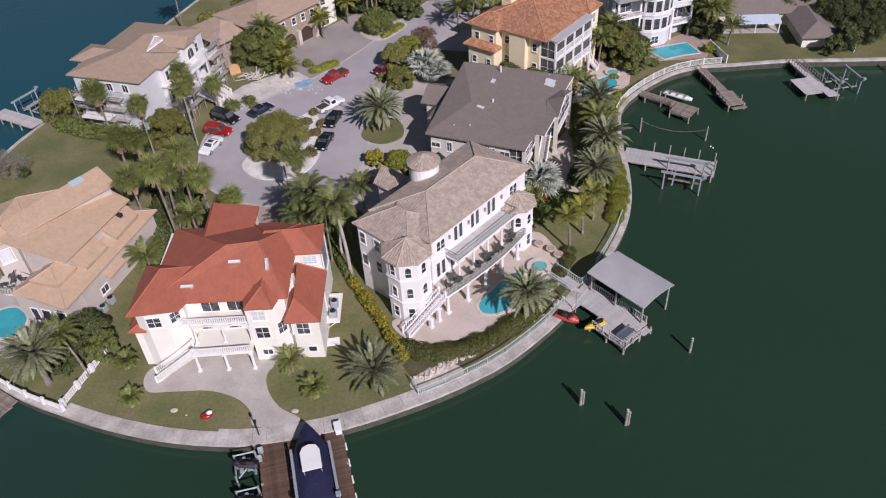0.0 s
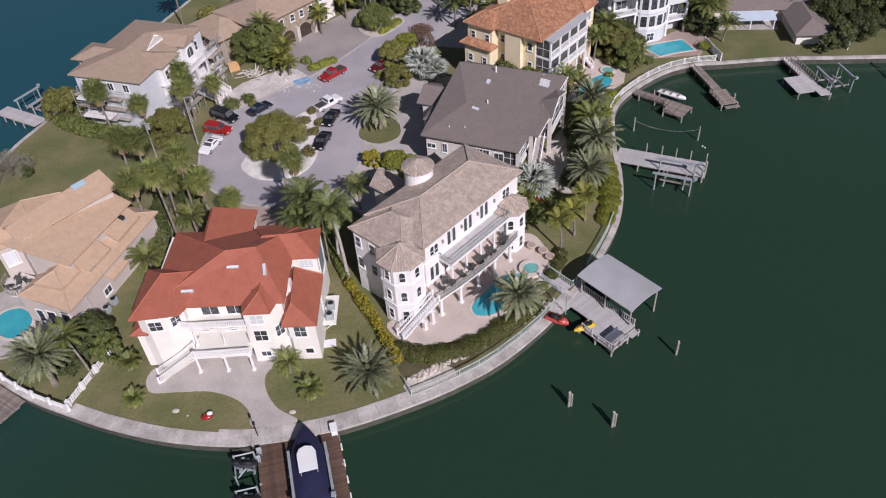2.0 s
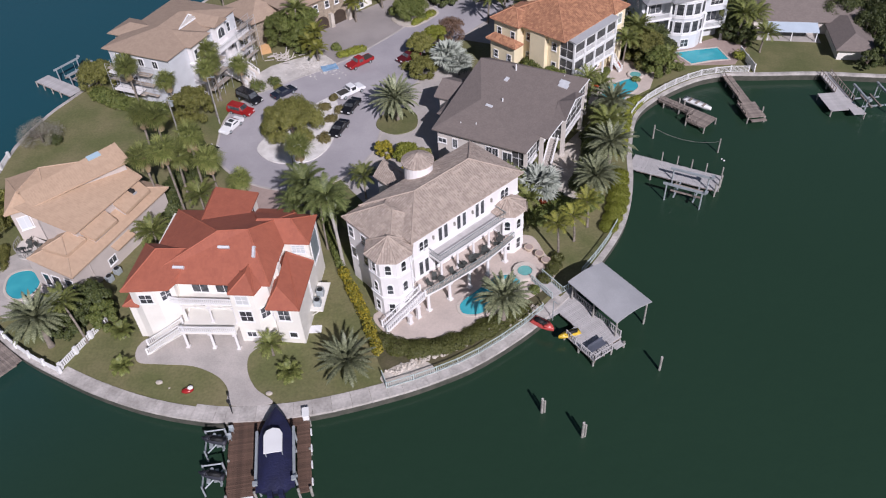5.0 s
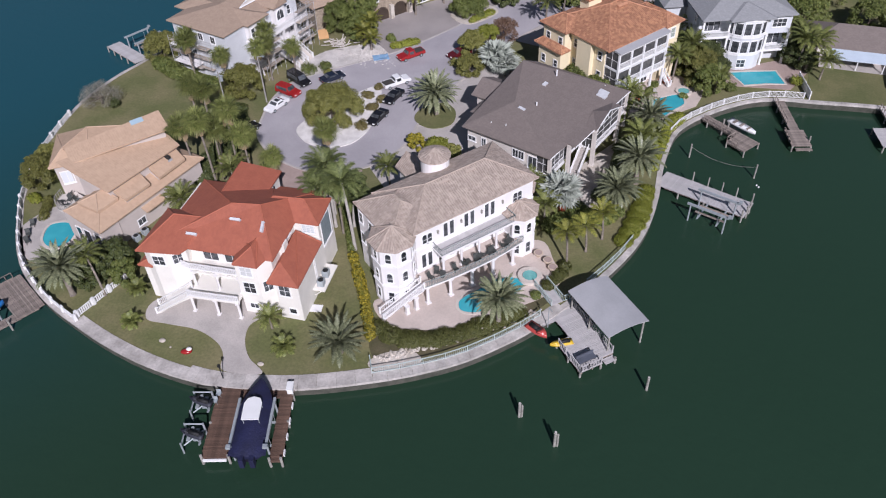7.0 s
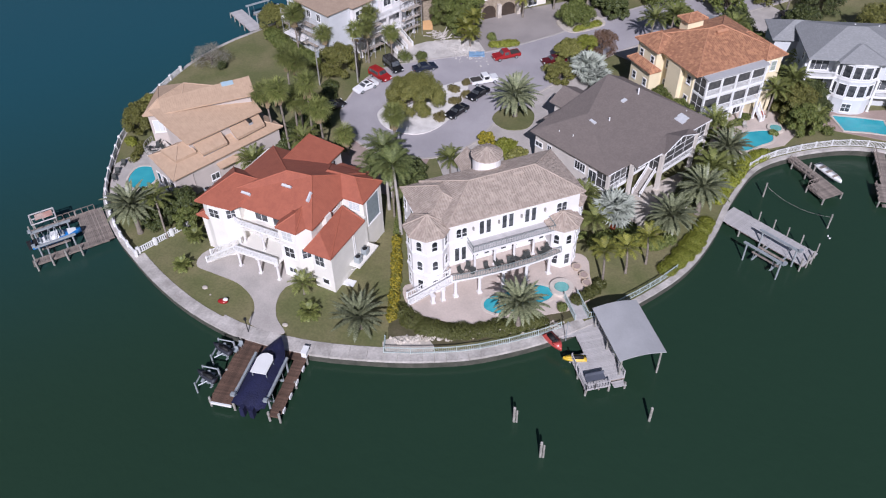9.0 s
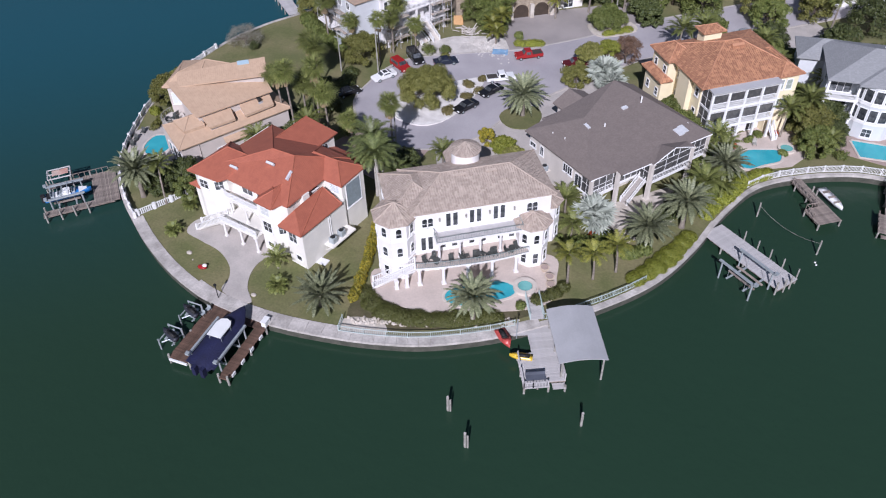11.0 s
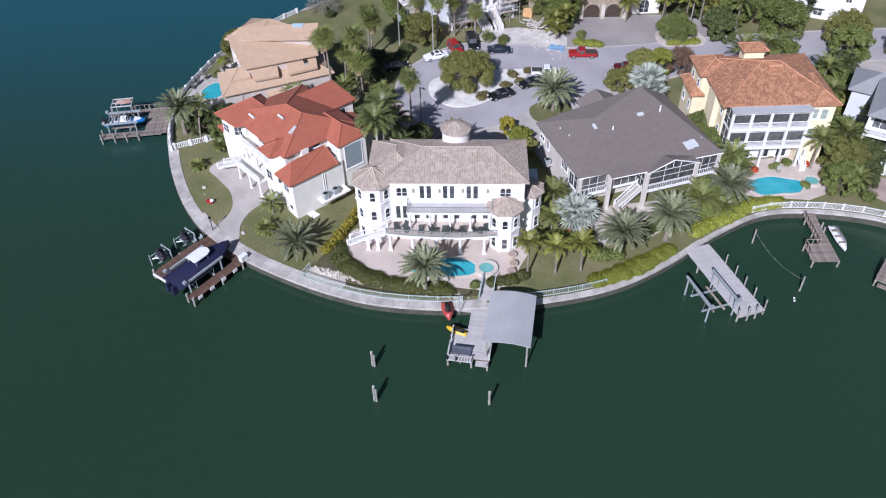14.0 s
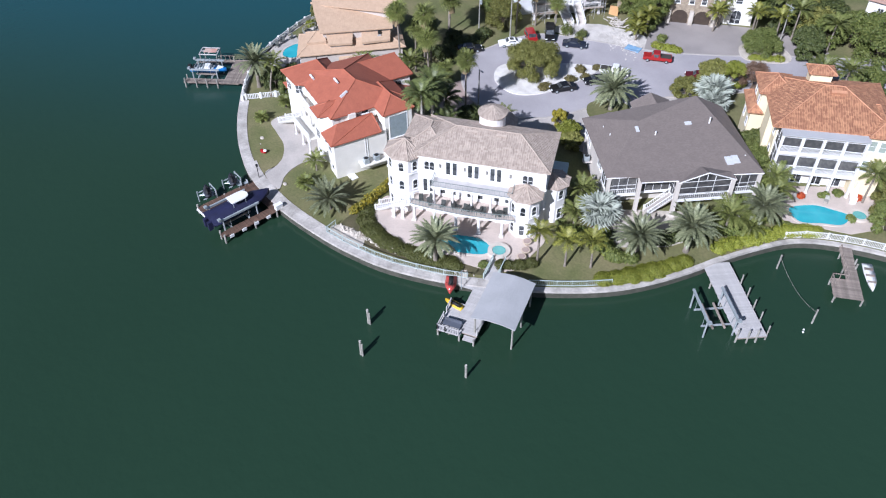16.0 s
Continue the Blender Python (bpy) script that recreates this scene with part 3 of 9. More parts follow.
sheet("planting_bed", smooth_line([(-10.6, 62.5), (-7.4, 57.2), (-2.0, 60.2), (3.0, 64.6), (8.2, 70.0), (10.6, 73.2), (9.6, 74.0), (6.2, 71.0), (1.8, 67.6), (-2.0, 65.2), (-6.6, 64.2), (-9.0, 64.6)], 4, True), 1.30, SHRUBBED, "bed of low green ground cover beside the seawall", "planting bed")
sheet("planting_bed", smooth_line([(-8.8, 57.2), (-6.6, 56.3), (-2.6, 58.9), (-4.2, 60.4), (-7.4, 59.2)], 4, True), 1.31, SANDY, "patch of pale bare rock and sand by the seawall", "planting bed")


# ---- swimming pools ----
POOL = bpy.data.materials.new("pool_water")
POOL.use_nodes = True
n, l = POOL.node_tree.nodes, POOL.node_tree.links
b = n["Principled BSDF"]
b.inputs["Roughness"].default_value, b.inputs["IOR"].default_value = 0.06, 1.33
co, tx, rp = n.new("ShaderNodeTexCoord"), n.new("ShaderNodeTexNoise"), n.new("ShaderNodeValToRGB")
tx.inputs["Scale"].default_value, tx.inputs["Detail"].default_value = 0.35, 4
rp.color_ramp.elements[0].color, rp.color_ramp.elements[1].color = (0.018, 0.26, 0.335, 1), (0.085, 0.46, 0.51, 1)
l.new(co.outputs["Object"], tx.inputs["Vector"])
l.new(tx.outputs["Fac"], rp.inputs["Fac"])
l.new(rp.outputs["Color"], b.inputs["Base Color"])
SPA = mat("spa_water", (0.16, 0.42, 0.40), 0.08, scale=1.5, fine=6, var=0.15, bump=0)
COPING = mat("pool_coping", (0.58, 0.52, 0.46), 0.8, var=0.12)


def pool(label, outline, z=1.36, water=POOL, rim=0.35, high=0.08):
    t = thing("swimming_pool", label, "swimming pool", pose(0, 0, 0), kind="")
    ring = outline + outline[:1]
    bm = bmesh.new()
    ribbon(bm, offset(ring, -rim), ring, z - 0.3, z + high)
    bmesh.ops.recalc_face_normals(bm, faces=bm.faces)
    part("coping", bm, COPING, t, "pale stone coping")
    bm = bmesh.new()
    prism(bm, offset(ring, 0.05)[:-1], z - 0.3, z + high - 0.05)
    bmesh.ops.recalc_face_normals(bm, faces=bm.faces)
    part("pool_water", bm, water, t, "clear turquoise water")
    return t


pool("free-form turquoise pool on the terrace of the white villa", smooth_line([(-0.85, 69.8), (-0.4, 68.6), (0.7, 68.3), (2.1, 68.7), (3.4, 69.9), (5.0, 71.8), (6.5, 74.2), (6.2, 75.8), (4.4, 75.9), (2.8, 74.9), (1.0, 72.6), (-0.3, 71.0)], 6, True))
pool("raised round spa beside the turquoise pool", ngon(7.1, 76.6, 1.0, 28), 1.5, SPA, 0.62, 0.3)
pool("turquoise kidney pool behind the yellow house", smooth_line([(17.6, 120.6), (20.6, 119.8), (22.4, 122.4), (24.0, 125.0), (22.8, 127.4), (20.6, 126.2), (18.6, 124.4)], 6, True))
pool("small raised spa beside the kidney pool", ngon(23.6, 128.6, 1.0, 20), 1.42, SPA, 0.4, 0.25)
pool("angular turquoise pool behind the blue-grey house", [(31.2, 137.2), (33.8, 133.4), (37.4, 134.8), (40.6, 135.4), (39.0, 139.6), (34.6, 138.4)])
pool("round turquoise pool beside the tan house", smooth_line([(-63.6, 69.4), (-62.6, 66.4), (-60.2, 65.2), (-58.6, 66.6), (-59.0, 69.0), (-61.4, 70.6)], 6, True))

# ---- houses ----
def walls(house, poly, z0, z1, material, name="wall", label=""):
    bm = bmesh.new()
    prism(bm, poly, z0, z1)
    bmesh.ops.recalc_face_normals(bm, faces=bm.faces)
    return part(name, bm, material, house, label)


def rect(x0, x1, y0, y1):
    return [(x0, y0), (x1, y0), (x1, y1), (x0, y1)]


def window(house, x, y, z, ang, w, h, arched=False, mull=1, cross=1, glass=GLASS, frame_mat=TRIM, name="window", sill=True):
    """A framed window on a wall: (x, y, z) the middle of its foot on the wall, ang the way it faces."""
    f = 0.12
    top = h - w / 2 if arched else h

    def outline(g):
        if arched:
            return [(-w / 2 - g, -g), (w / 2 + g, -g)] + [((w / 2 + g) * math.cos(math.pi * i / 8), top + (w / 2 + g) * math.sin(math.pi * i / 8)) for i in range(9)]
        return [(-w / 2 - g, -g), (w / 2 + g, -g), (w / 2 + g, h + g), (-w / 2 - g, h + g)]
    bm = bmesh.new()
    rings = [[bm.verts.new((px, py, pz)) for px, pz in outline(g)] for g, py in ((f, -0.03), (f, 0.09), (0, 0.09), (0, -0.03))]
    k_ = len(rings[0])
    for r0, r1 in zip(rings, rings[1:] + rings[:1]):
        for i in range(k_):
            bm.faces.new((r0[i], r0[(i + 1) % k_], r1[(i + 1) % k_], r1[i]))
    bmesh.ops.recalc_face_normals(bm, faces=bm.faces)
    win = part(name, bm, frame_mat, house)
    win.matrix_basis = pose(x, y, z, 0, 0, ang - 90)
    for i in range(mull):
        x0 = -w / 2 + w * (i + 1) / (mull + 1)
        bm = bmesh.new()
        box(bm, x0 - 0.03, x0 + 0.03, -0.01, 0.07, 0, h if not arched or mull > 1 else h - 0.02)
        part("glazing_bar", bm, frame_mat, win)
    for i in range(cross):
        z0 = top * (i + 1) / (cross + 1)
        bm = bmesh.new()
        box(bm, -w / 2, w / 2, -0.01, 0.06, z0 - 0.025, z0 + 0.025)
        part("glazing_bar", bm, frame_mat, win)
    if sill:
        bm = bmesh.new()
        box(bm, -w / 2 - 0.18, w / 2 + 0.18, -0.03, 0.16, -f - 0.08, -f)
        part("sill", bm, frame_mat, win)
    bm = bmesh.new()
    if arched:
        pts = [(-w / 2, 0), (w / 2, 0)] + [(w / 2 * math.cos(math.pi * i / 8), top + w / 2 * math.sin(math.pi * i / 8)) for i in range(9)]
        a, c = [bm.verts.new((px, 0.035, pz)) for px, pz in pts], [bm.verts.new((px, -0.02, pz)) for px, pz in pts]
        bm.faces.new(a[::-1])
        bm.faces.new(c)
        for i in range(len(pts)):
            bm.faces.new((a[i], a[(i + 1) % len(pts)], c[(i + 1) % len(pts)], c[i]))
        bmesh.ops.recalc_face_normals(bm, faces=bm.faces)
    else:
        box(bm, -w / 2, w / 2, -0.02, 0.035, 0, h)
    part("pane", bm, glass, win)
    return win


def railing(parent, line, z, h=1.0, material=TRIM, step=0.22, bar=0.05, name="railing", label="", top=0.06, z2=None, post=0.0):
    """A balustrade along a line in the plane (or rising to z2 at its end)."""
    bm, spots = bmesh.new(), {}
    single, lows = parent.parent is None, []
    pts, run, total = [], 0.0, sum((Vector(a) - Vector(b)).length for a, b in zip(line, line[1:]))
    zat = lambda s: z + ((z2 - z) * s / total if z2 is not None else 0)
    for a, c in zip(line, line[1:]):
        a, c = Vector(a), Vector(c)
        ln = (c - a).length
        if ln < 1e-4:
            continue
        za, zc = zat(run), zat(run + ln)
        ang = math.atan2(c.y - a.y, c.x - a.x)
        t = (c - a) / ln
        nrm = Vector((-t.y, t.x))
        for zz, hw in ((h, top), (0.1, top * 0.7)):
            to = bm
            if single and zz < h:
                to = bmesh.new()
                lows.append(to)
            v = []
            for p, zp in ((a, za), (c, zc)):
                for sgn, dz in ((-1, 0), (1, 0), (1, 0.07), (-1, 0.07)):
                    q = p + nrm * hw * sgn
                    v.append(to.verts.new((q.x, q.y, zp + zz - 0.07 + dz)))
            for k in ((0, 1, 2, 3), (7, 6, 5, 4), (0, 4, 5, 1), (1, 5, 6, 2), (2, 6, 7, 3), (3, 7, 4, 0)):
                to.faces.new([v[j] for j in k])
        k = max(1, int(ln / step))
        for i in range(k + 1):
            p = a + (c - a) * i / k
            zz = za + (zc - za) * i / k
            wide = post if post and i in (0, k) else bar
            spots.setdefault((wide, h + (0.1 if wide == post else -0.05)), []).append(pose(p.x, p.y, zz, 0, 0, math.degrees(ang)))
        run += ln
    if not single:
        for (wide, high), places in spots.items():
            for m in places:
                box(bm, -wide / 2, wide / 2, -wide / 2, wide / 2, 0.0, high, m)
    bmesh.ops.recalc_face_normals(bm, faces=bm.faces)
    rail = part(name, bm, material, parent, label)
    if single:
        for low in lows:
            bmesh.ops.recalc_face_normals(low, faces=low.faces)
            part("bottom_rail", low, material, rail)
        for (wide, high), places in spots.items():
            bm = bmesh.new()
            box(bm, -wide / 2, wide / 2, -wide / 2, wide / 2, 0.0, high)
            word = "rail_post" if wide == post else "baluster"
            first = part(word, bm, material, rail)
            first.matrix_basis = places[0]
            for m in places[1:]:
                share(word, first, rail, m)
    return rail


def slab(parent, poly, z0, z1, material, name="floor_slab", label=""):
    return walls(parent, poly, z0, z1, material, name, label)


def column(parent, x, y, z0, z1, r=0.2, material=WHITE, round_=True, name="column"):
    bm = bmesh.new()
    if round_:
        rod(bm, (x, y, z0 + 0.2), (x, y, z1 - 0.2), r, r * 0.9, 12)
    else:
        box(bm, x - r, x + r, y - r, y + r, z0 + 0.2, z1 - 0.2)
    for a, c in ((z0, z0 + 0.2), (z1 - 0.2, z1)):
        box(bm, x - r * 1.35, x + r * 1.35, y - r * 1.35, y + r * 1.35, a, c)
    return part(name, bm, material, parent)


SKYPANE = mat("pale_roof_light", (0.62, 0.63, 0.65), 0.35, scale=1.5, fine=6, var=0.12, bump=0.05)


def skylight(parent, x, y, z, w, d, rot, tiltx=0.0, tilty=0.0, material=ALU):
    bm = bmesh.new()
    box(bm, -w / 2, w / 2, -d / 2, d / 2, -0.25, 0.1)
    s = part("skylight", bm, material, parent, "flat raised roof light")
    s.matrix_basis = pose(x, y, z, tiltx, tilty, rot)
    return s


def screened(parent, a, b, z0, z1, nx=3, nz=2, dark=SCREEN, name="screen_panel", bar=0.05):
    """A framed screen or glazed panel between two points of the plan."""
    a, b = Vector(a), Vector(b)
    ln, ang = (b - a).length, math.degrees(math.atan2(b.y - a.y, b.x - a.x))
    bm = bmesh.new()
    for i in range(nx + 1):
        x = ln * i / nx
        box(bm, x - bar / 2, x + bar / 2, -0.06, 0.06, z0, z1)
    for i in range(nz + 1):
        z = z0 + (z1 - z0) * i / nz
        box(bm, 0, ln, -0.055, 0.055, z - bar / 2, z + bar / 2)
    p = part(name, bm, TRIM, parent)
    p.matrix_basis = pose(a.x, a.y, 0, 0, 0, ang)
    bm = bmesh.new()
    box(bm, 0.02, ln - 0.02, -0.015, 0.015, z0 + 0.02, z1 - 0.02)
    part("screen", bm, dark, p)
    return p


def stair(parent, x0, y0, z0, x1, y1, z1, width, material=WHITE, rail=TRIM, rail_step=0.25, name="staircase"):
    """A straight flight from (x0, y0, z0) down to (x1, y1, z1) with a balustrade on either side."""
    n_ = max(3, round((z0 - z1) / 0.18))
    d = Vector((x1 - x0, y1 - y0))
    ang = math.degrees(math.atan2(d.y, d.x))
    run = d.length / n_
    bm = bmesh.new()
    for sgn in (-1, 1):
        q = sgn * (width / 2 - 0.06)
        v = [bm.verts.new((px, q + py, pz)) for py in (-0.06, 0.06) for px, pz in ((0, z0 - 0.1), (0, z0 - 0.5), (d.length, z1 - 0.05), (d.length, z1 + 0.12))]
        for k in ((0, 1, 2, 3), (7, 6, 5, 4), (0, 4, 5, 1), (1, 5, 6, 2), (2, 6, 7, 3), (3, 7, 4, 0)):
            bm.faces.new([v[j] for j in k])
    bmesh.ops.recalc_face_normals(bm, faces=bm.faces)
    st = part(name, bm, material, parent)
    st.matrix_basis = pose(x0, y0, 0, 0, 0, ang)
    bm = bmesh.new()
    box(bm, 0, run + 0.03, -width / 2, width / 2, -0.16, 0)
    first = part("step", bm, material, st)
    for i in range(n_):
        m = pose(run * i, 0, z0 - (z0 - z1) * (i + 1) / n_)
        if i:
            share("step", first, st, m)
        else:
            first.matrix_basis = m
    for sgn in (-1, 1):
        railing(st, [(0, sgn * width / 2), (d.length, sgn * width / 2)], z0 - 0.1, 0.95, rail, rail_step, 0.06, "balustrade", z2=z1, post=0.22)
    return st


def facade(house, rows, default_y):
    """rows: (x, z, w, h, arched, mullions, bars) on the wall y = default_y that faces -y."""
    for x, z, w, h, arch, mu, cr in rows:
        window(house, x, default_y, z, -90, w, h, arch, mu, cr)


def vent(parent, x, y, z, r=0.12, h=0.5):
    bm = bmesh.new()
    rod(bm, (x, y, z - 0.3), (x, y, z + h), r, r, 8)
    part("vent_pipe", bm, TRIM, parent, "pale roof vent")


def cornice(parent, poly, z, out=0.12, h=0.22):
    bm = bmesh.new()
    ring = poly + poly[:1]
    o = []
    k = len(poly)
    for i in range(k):
        p, a, c = Vector(poly[i]), Vector(poly[i - 1]), Vector(poly[(i + 1) % k])
        n1 = Vector(((p - a).y, -(p - a).x)).normalized()
        n2 = Vector(((c - p).y, -(c - p).x)).normalized()
        m = (n1 + n2) / max(0.3, 1 + n1.dot(n2))
        o.append((p.x + m.x * out, p.y + m.y * out))
    ribbon(bm, o + o[:1], [(x * 0.999 + 0.001 * poly[0][0], y) for x, y in ring], z, z + h)
    bmesh.ops.recalc_face_normals(bm, faces=bm.faces)
    part("cornice", bm, TRIM, parent)


def octo_windows(house, cx, cy, r, faces, z, w, h, arched=True):
    ap = r * math.cos(math.pi / 8)
    for a in faces:
        window(house, cx + ap * math.cos(radians(a)), cy + ap * math.sin(radians(a)), z, a, w, h, arched, 0, 1)


G = 1.25

# the white three-storey villa
VILLA = thing("villa", "white three-storey stucco villa with beige barrel-tile roof and octagonal tower", "house", pose(-6.6, 70.8, 0, 0, 0, 50.4))
body = rect(-0.3, 18.3, -0.5, 8.7)
walls(VILLA, body, G, 11.9, WHITE)
walls(VILLA, rect(-3.2, -0.3, 1.2, 9.0), G, 11.5, WHITE)
tower = ngon(-2.6, 1.2, 2.75, 8, math.pi / 8)
walls(VILLA, tower, G, 11.05, WHITE, "tower", "white octagonal stair tower")
ebay = ngon(15.7, -1.1, 2.25, 8, math.pi / 8)
walls(VILLA, ebay, G, 8.2, WHITE, "bay", "white two-storey octagonal bay")
sbay = ngon(18.9, 3.4, 2.2, 8, math.pi / 8)
walls(VILLA, sbay, G, 7.7, WHITE, "bay", "white side bay")
roof(VILLA, R_BEIGE, lambda bm: hip(bm, -0.3, 18.3, -0.5, 8.7, 12.0, 2.3, 0.55))
roof(VILLA, R_BEIGE, lambda bm: hip(bm, -3.0, 4.0, 0.4, 9.0, 11.6, 2.0, 0.5))
roof(VILLA, R_BEIGE, lambda bm: cone_roof(bm, ngon(-2.6, 1.2, 3.2, 8, math.pi / 8), 11.15, 12.9))
roof(VILLA, R_BEIGE, lambda bm: cone_roof(bm, ngon(15.7, -1.1, 2.75, 8, math.pi / 8), 8.3, 9.6))
roof(VILLA, R_BEIGE, lambda bm: cone_roof(bm, ngon(18.9, 3.4, 2.65, 8, math.pi / 8), 7.8, 8.9))
walls(VILLA, ngon(8.7, 8.5, 1.95, 24), 11.0, 14.5, WHITE, "turret", "round white turret")
roof(VILLA, R_BEIGE, lambda bm: cone_roof(bm, ngon(8.7, 8.5, 2.2, 24), 14.5, 15.6))
walls(VILLA, rect(7.7, 10.9, 8.6, 16.7), G, 7.9, WHITE, "porch", "white entrance porch")
roof(VILLA, R_BEIGE, lambda bm: hip(bm, 7.7, 10.9, 8.8, 16.8, 8.0, 1.8, 0.4, gable=("y1",)))
for z in (4.75, 8.2):
    cornice(VILLA, tower, z)
    cornice(VILLA, body, z + 0.3)
cornice(VILLA, tower, 10.85, 0.2, 0.2)
cornice(VILLA, body, 11.65, 0.25, 0.25)
cornice(VILLA, ebay, 4.9)
cornice(VILLA, ebay, 8.0, 0.2, 0.2)
facade(VILLA, [(1.02, 9.3, 0.66, 1.4, True, 0, 1), (1.78, 9.3, 0.66, 1.4, True, 0, 1), (4.2, 8.9, 0.6, 2.15, False, 0, 0), (5.15, 8.9, 0.6, 2.15, False, 0, 0), (7.4, 8.9, 0.6, 2.15, False, 0, 0), (8.35, 8.9, 0.6, 2.15, False, 0, 0),
               (10.65, 8.9, 0.6, 2.15, False, 0, 0), (11.6, 8.9, 0.6, 2.15, False, 0, 0), (15.32, 9.3, 0.66, 1.4, True, 0, 1), (16.08, 9.3, 0.66, 1.4, True, 0, 1), (0.75, 5.3, 0.6, 2.2, False, 0, 0), (1.7, 5.3, 0.6, 2.2, False, 0, 0)]
       + [(x, 5.0, 0.7, 2.1, False, 0, 0) for x in (3.4, 5.0, 7.4, 9.0, 11.4, 13.0)] + [(x, 1.5, 1.5, 2.3, False, 1, 1) for x in (3.0, 6.0, 9.2, 12.2)], -0.5)
for z, h in ((8.9, 1.65), (5.6, 1.65), (2.2, 1.7)):
    octo_windows(VILLA, -2.6, 1.2, 2.75, (-180, -135, -90, -45), z, 0.7, h - 0.15, z > 3)
for z, h in ((5.6, 1.65), (2.0, 1.9)):
    octo_windows(VILLA, 15.7, -1.1, 2.25, (-135, -90, -45), z, 0.7, h - 0.15, z > 3)
    octo_windows(VILLA, 18.9, 3.4, 2.2, (-45, 0, 45), z, 0.7, h - 0.15, z > 3)
for y in (1.0, 4.5, 7.0):
    window(VILLA, -3.2, y + 1.2, 8.9, 180, 0.9, 1.6, False, 0, 1)
    window(VILLA, -3.2, y + 1.2, 5.4, 180, 0.9, 1.6, False, 0, 1)
for x in (3.0, 6.6, 9.8, 13.2):
    bm = bmesh.new()
    box(bm, x - 0.1, x + 0.1, -0.75, -0.48, 10.0, 10.5)
    part("wall_lantern", bm, PILE, VILLA, "small bronze wall lantern")
# roof terrace over the loggia, the curved balcony and its columns
slab(VILLA, rect(2.1, 14.0, -2.7, -0.45), 7.7, 8.0, WHITE, "loggia_roof", "white flat roof over the loggia")
bm = bmesh.new()
box(bm, 2.25, 13.85, -2.55, -0.5, 8.0, 8.03)
part("terrace_floor", bm, COMPOSITE, VILLA, "grey terrace surface")
railing(VILLA, [(2.2, -0.55), (2.2, -2.6), (13.9, -2.6), (13.9, -0.55)], 8.0, 0.95, IRON_T, 0.35, 0.03, "railing", "slim grey-green metal railing", 0.035)
BAL = smooth_line([(-0.9, -3.2), (2.0, -3.6), (6.5, -3.9), (10.5, -3.9), (14.6, -3.5)], 5)
bm = bmesh.new()
prism(bm, BAL + [(14.6, -0.5), (-0.9, -0.5)], 4.35, 4.65)
bmesh.ops.recalc_face_normals(bm, faces=bm.faces)
part("balcony", bm, WHITE, VILLA, "white curved first-floor balcony")
bm = bmesh.new()
prism(bm, [(x, y + 0.15) for x, y in BAL] + [(14.5, -0.55), (-0.8, -0.55)], 4.65, 4.68)
bmesh.ops.recalc_face_normals(bm, faces=bm.faces)
part("balcony_floor", bm, DECKING, VILLA, "pale tiled balcony floor")
railing(VILLA, BAL, 4.65, 1.0, IRON_T, 0.2, 0.05, "railing", "ornate dark grey-green ironwork railing", 0.05)
for x, y in ((-0.4, -2.9), (2.8, -3.4), (6.1, -3.6), (9.5, -3.6), (12.9, -3.5)):
    column(VILLA, x, y, 1.36, 4.36, 0.24)
for x in (2.5, 5.3, 8.1, 10.9, 13.6):
    column(VILLA, x, -2.4, 4.66, 7.72, 0.17)
stair(VILLA, -0.9, -2.5, 4.6, -6.6, -1.5, 1.4, 1.3, WHITE, TRIM, 0.3)
for x in (-2.2, -3.6):
    column(VILLA, x, -2.9, 1.36, 2.75 if x < -3 else 3.5, 0.22, WHITE, False)
skylight(VILLA, 6.85, 3.5, 14.0, 1.5, 0.35, 0, 25, 0, RIDGES["beige_barrel_tiles"])
skylight(VILLA, 11.0, 3.45, 14.0, 1.5, 0.35, 0, 25, 0, RIDGES["beige_barrel_tiles"])
bm = bmesh.new()
box(bm, 18.35, 20.6, 5.0, 8.0, 7.0, 7.7)
part("roof_deck", bm, STEEL_T, VILLA, "blue-green sunken roof deck")

# the red-roofed house
RED = thing("house", "cream three-storey stucco house with red tile roof and white balconies", "house", pose(-39.3, 60.2, 0, 0, 0, 3))
EAVE = 10.2
walls(RED, rect(0.9, 16.6, 3.0, 14.4), G, EAVE - 0.15, CREAM)
walls(RED, [(-0.1, 8.0), (-0.1, 0.5), (1.0, 0.1), (3.2, 0.3), (4.9, 1.9), (4.9, 8.0)], G, EAVE - 0.15, CREAM)
walls(RED, [(12.3, 3.1), (12.3, 0.4), (15.1, 0.4), (16.6, 1.9), (16.6, 3.1)], G, EAVE - 0.15, CREAM)
walls(RED, [(16.0, 2.6), (16.6, 1.6), (17.2, 0.5), (20.3, 0.4), (20.3, 9.3), (15.0, 9.3)], G, 7.75, CREAM)
walls(RED, rect(15.0, 20.0, 9.3, 14.0), G, EAVE - 0.15, CREAM)
walls(RED, rect(6.1, 10.9, 10.5, 18.2), G, 10.2, CREAM)
walls(RED, rect(9.5, 16.6, 13.9, 17.6), G, 7.9, CREAM)
walls(RED, rect(-1.0, -0.05, 0.6, 7.4), G, 7.2, CREAM)


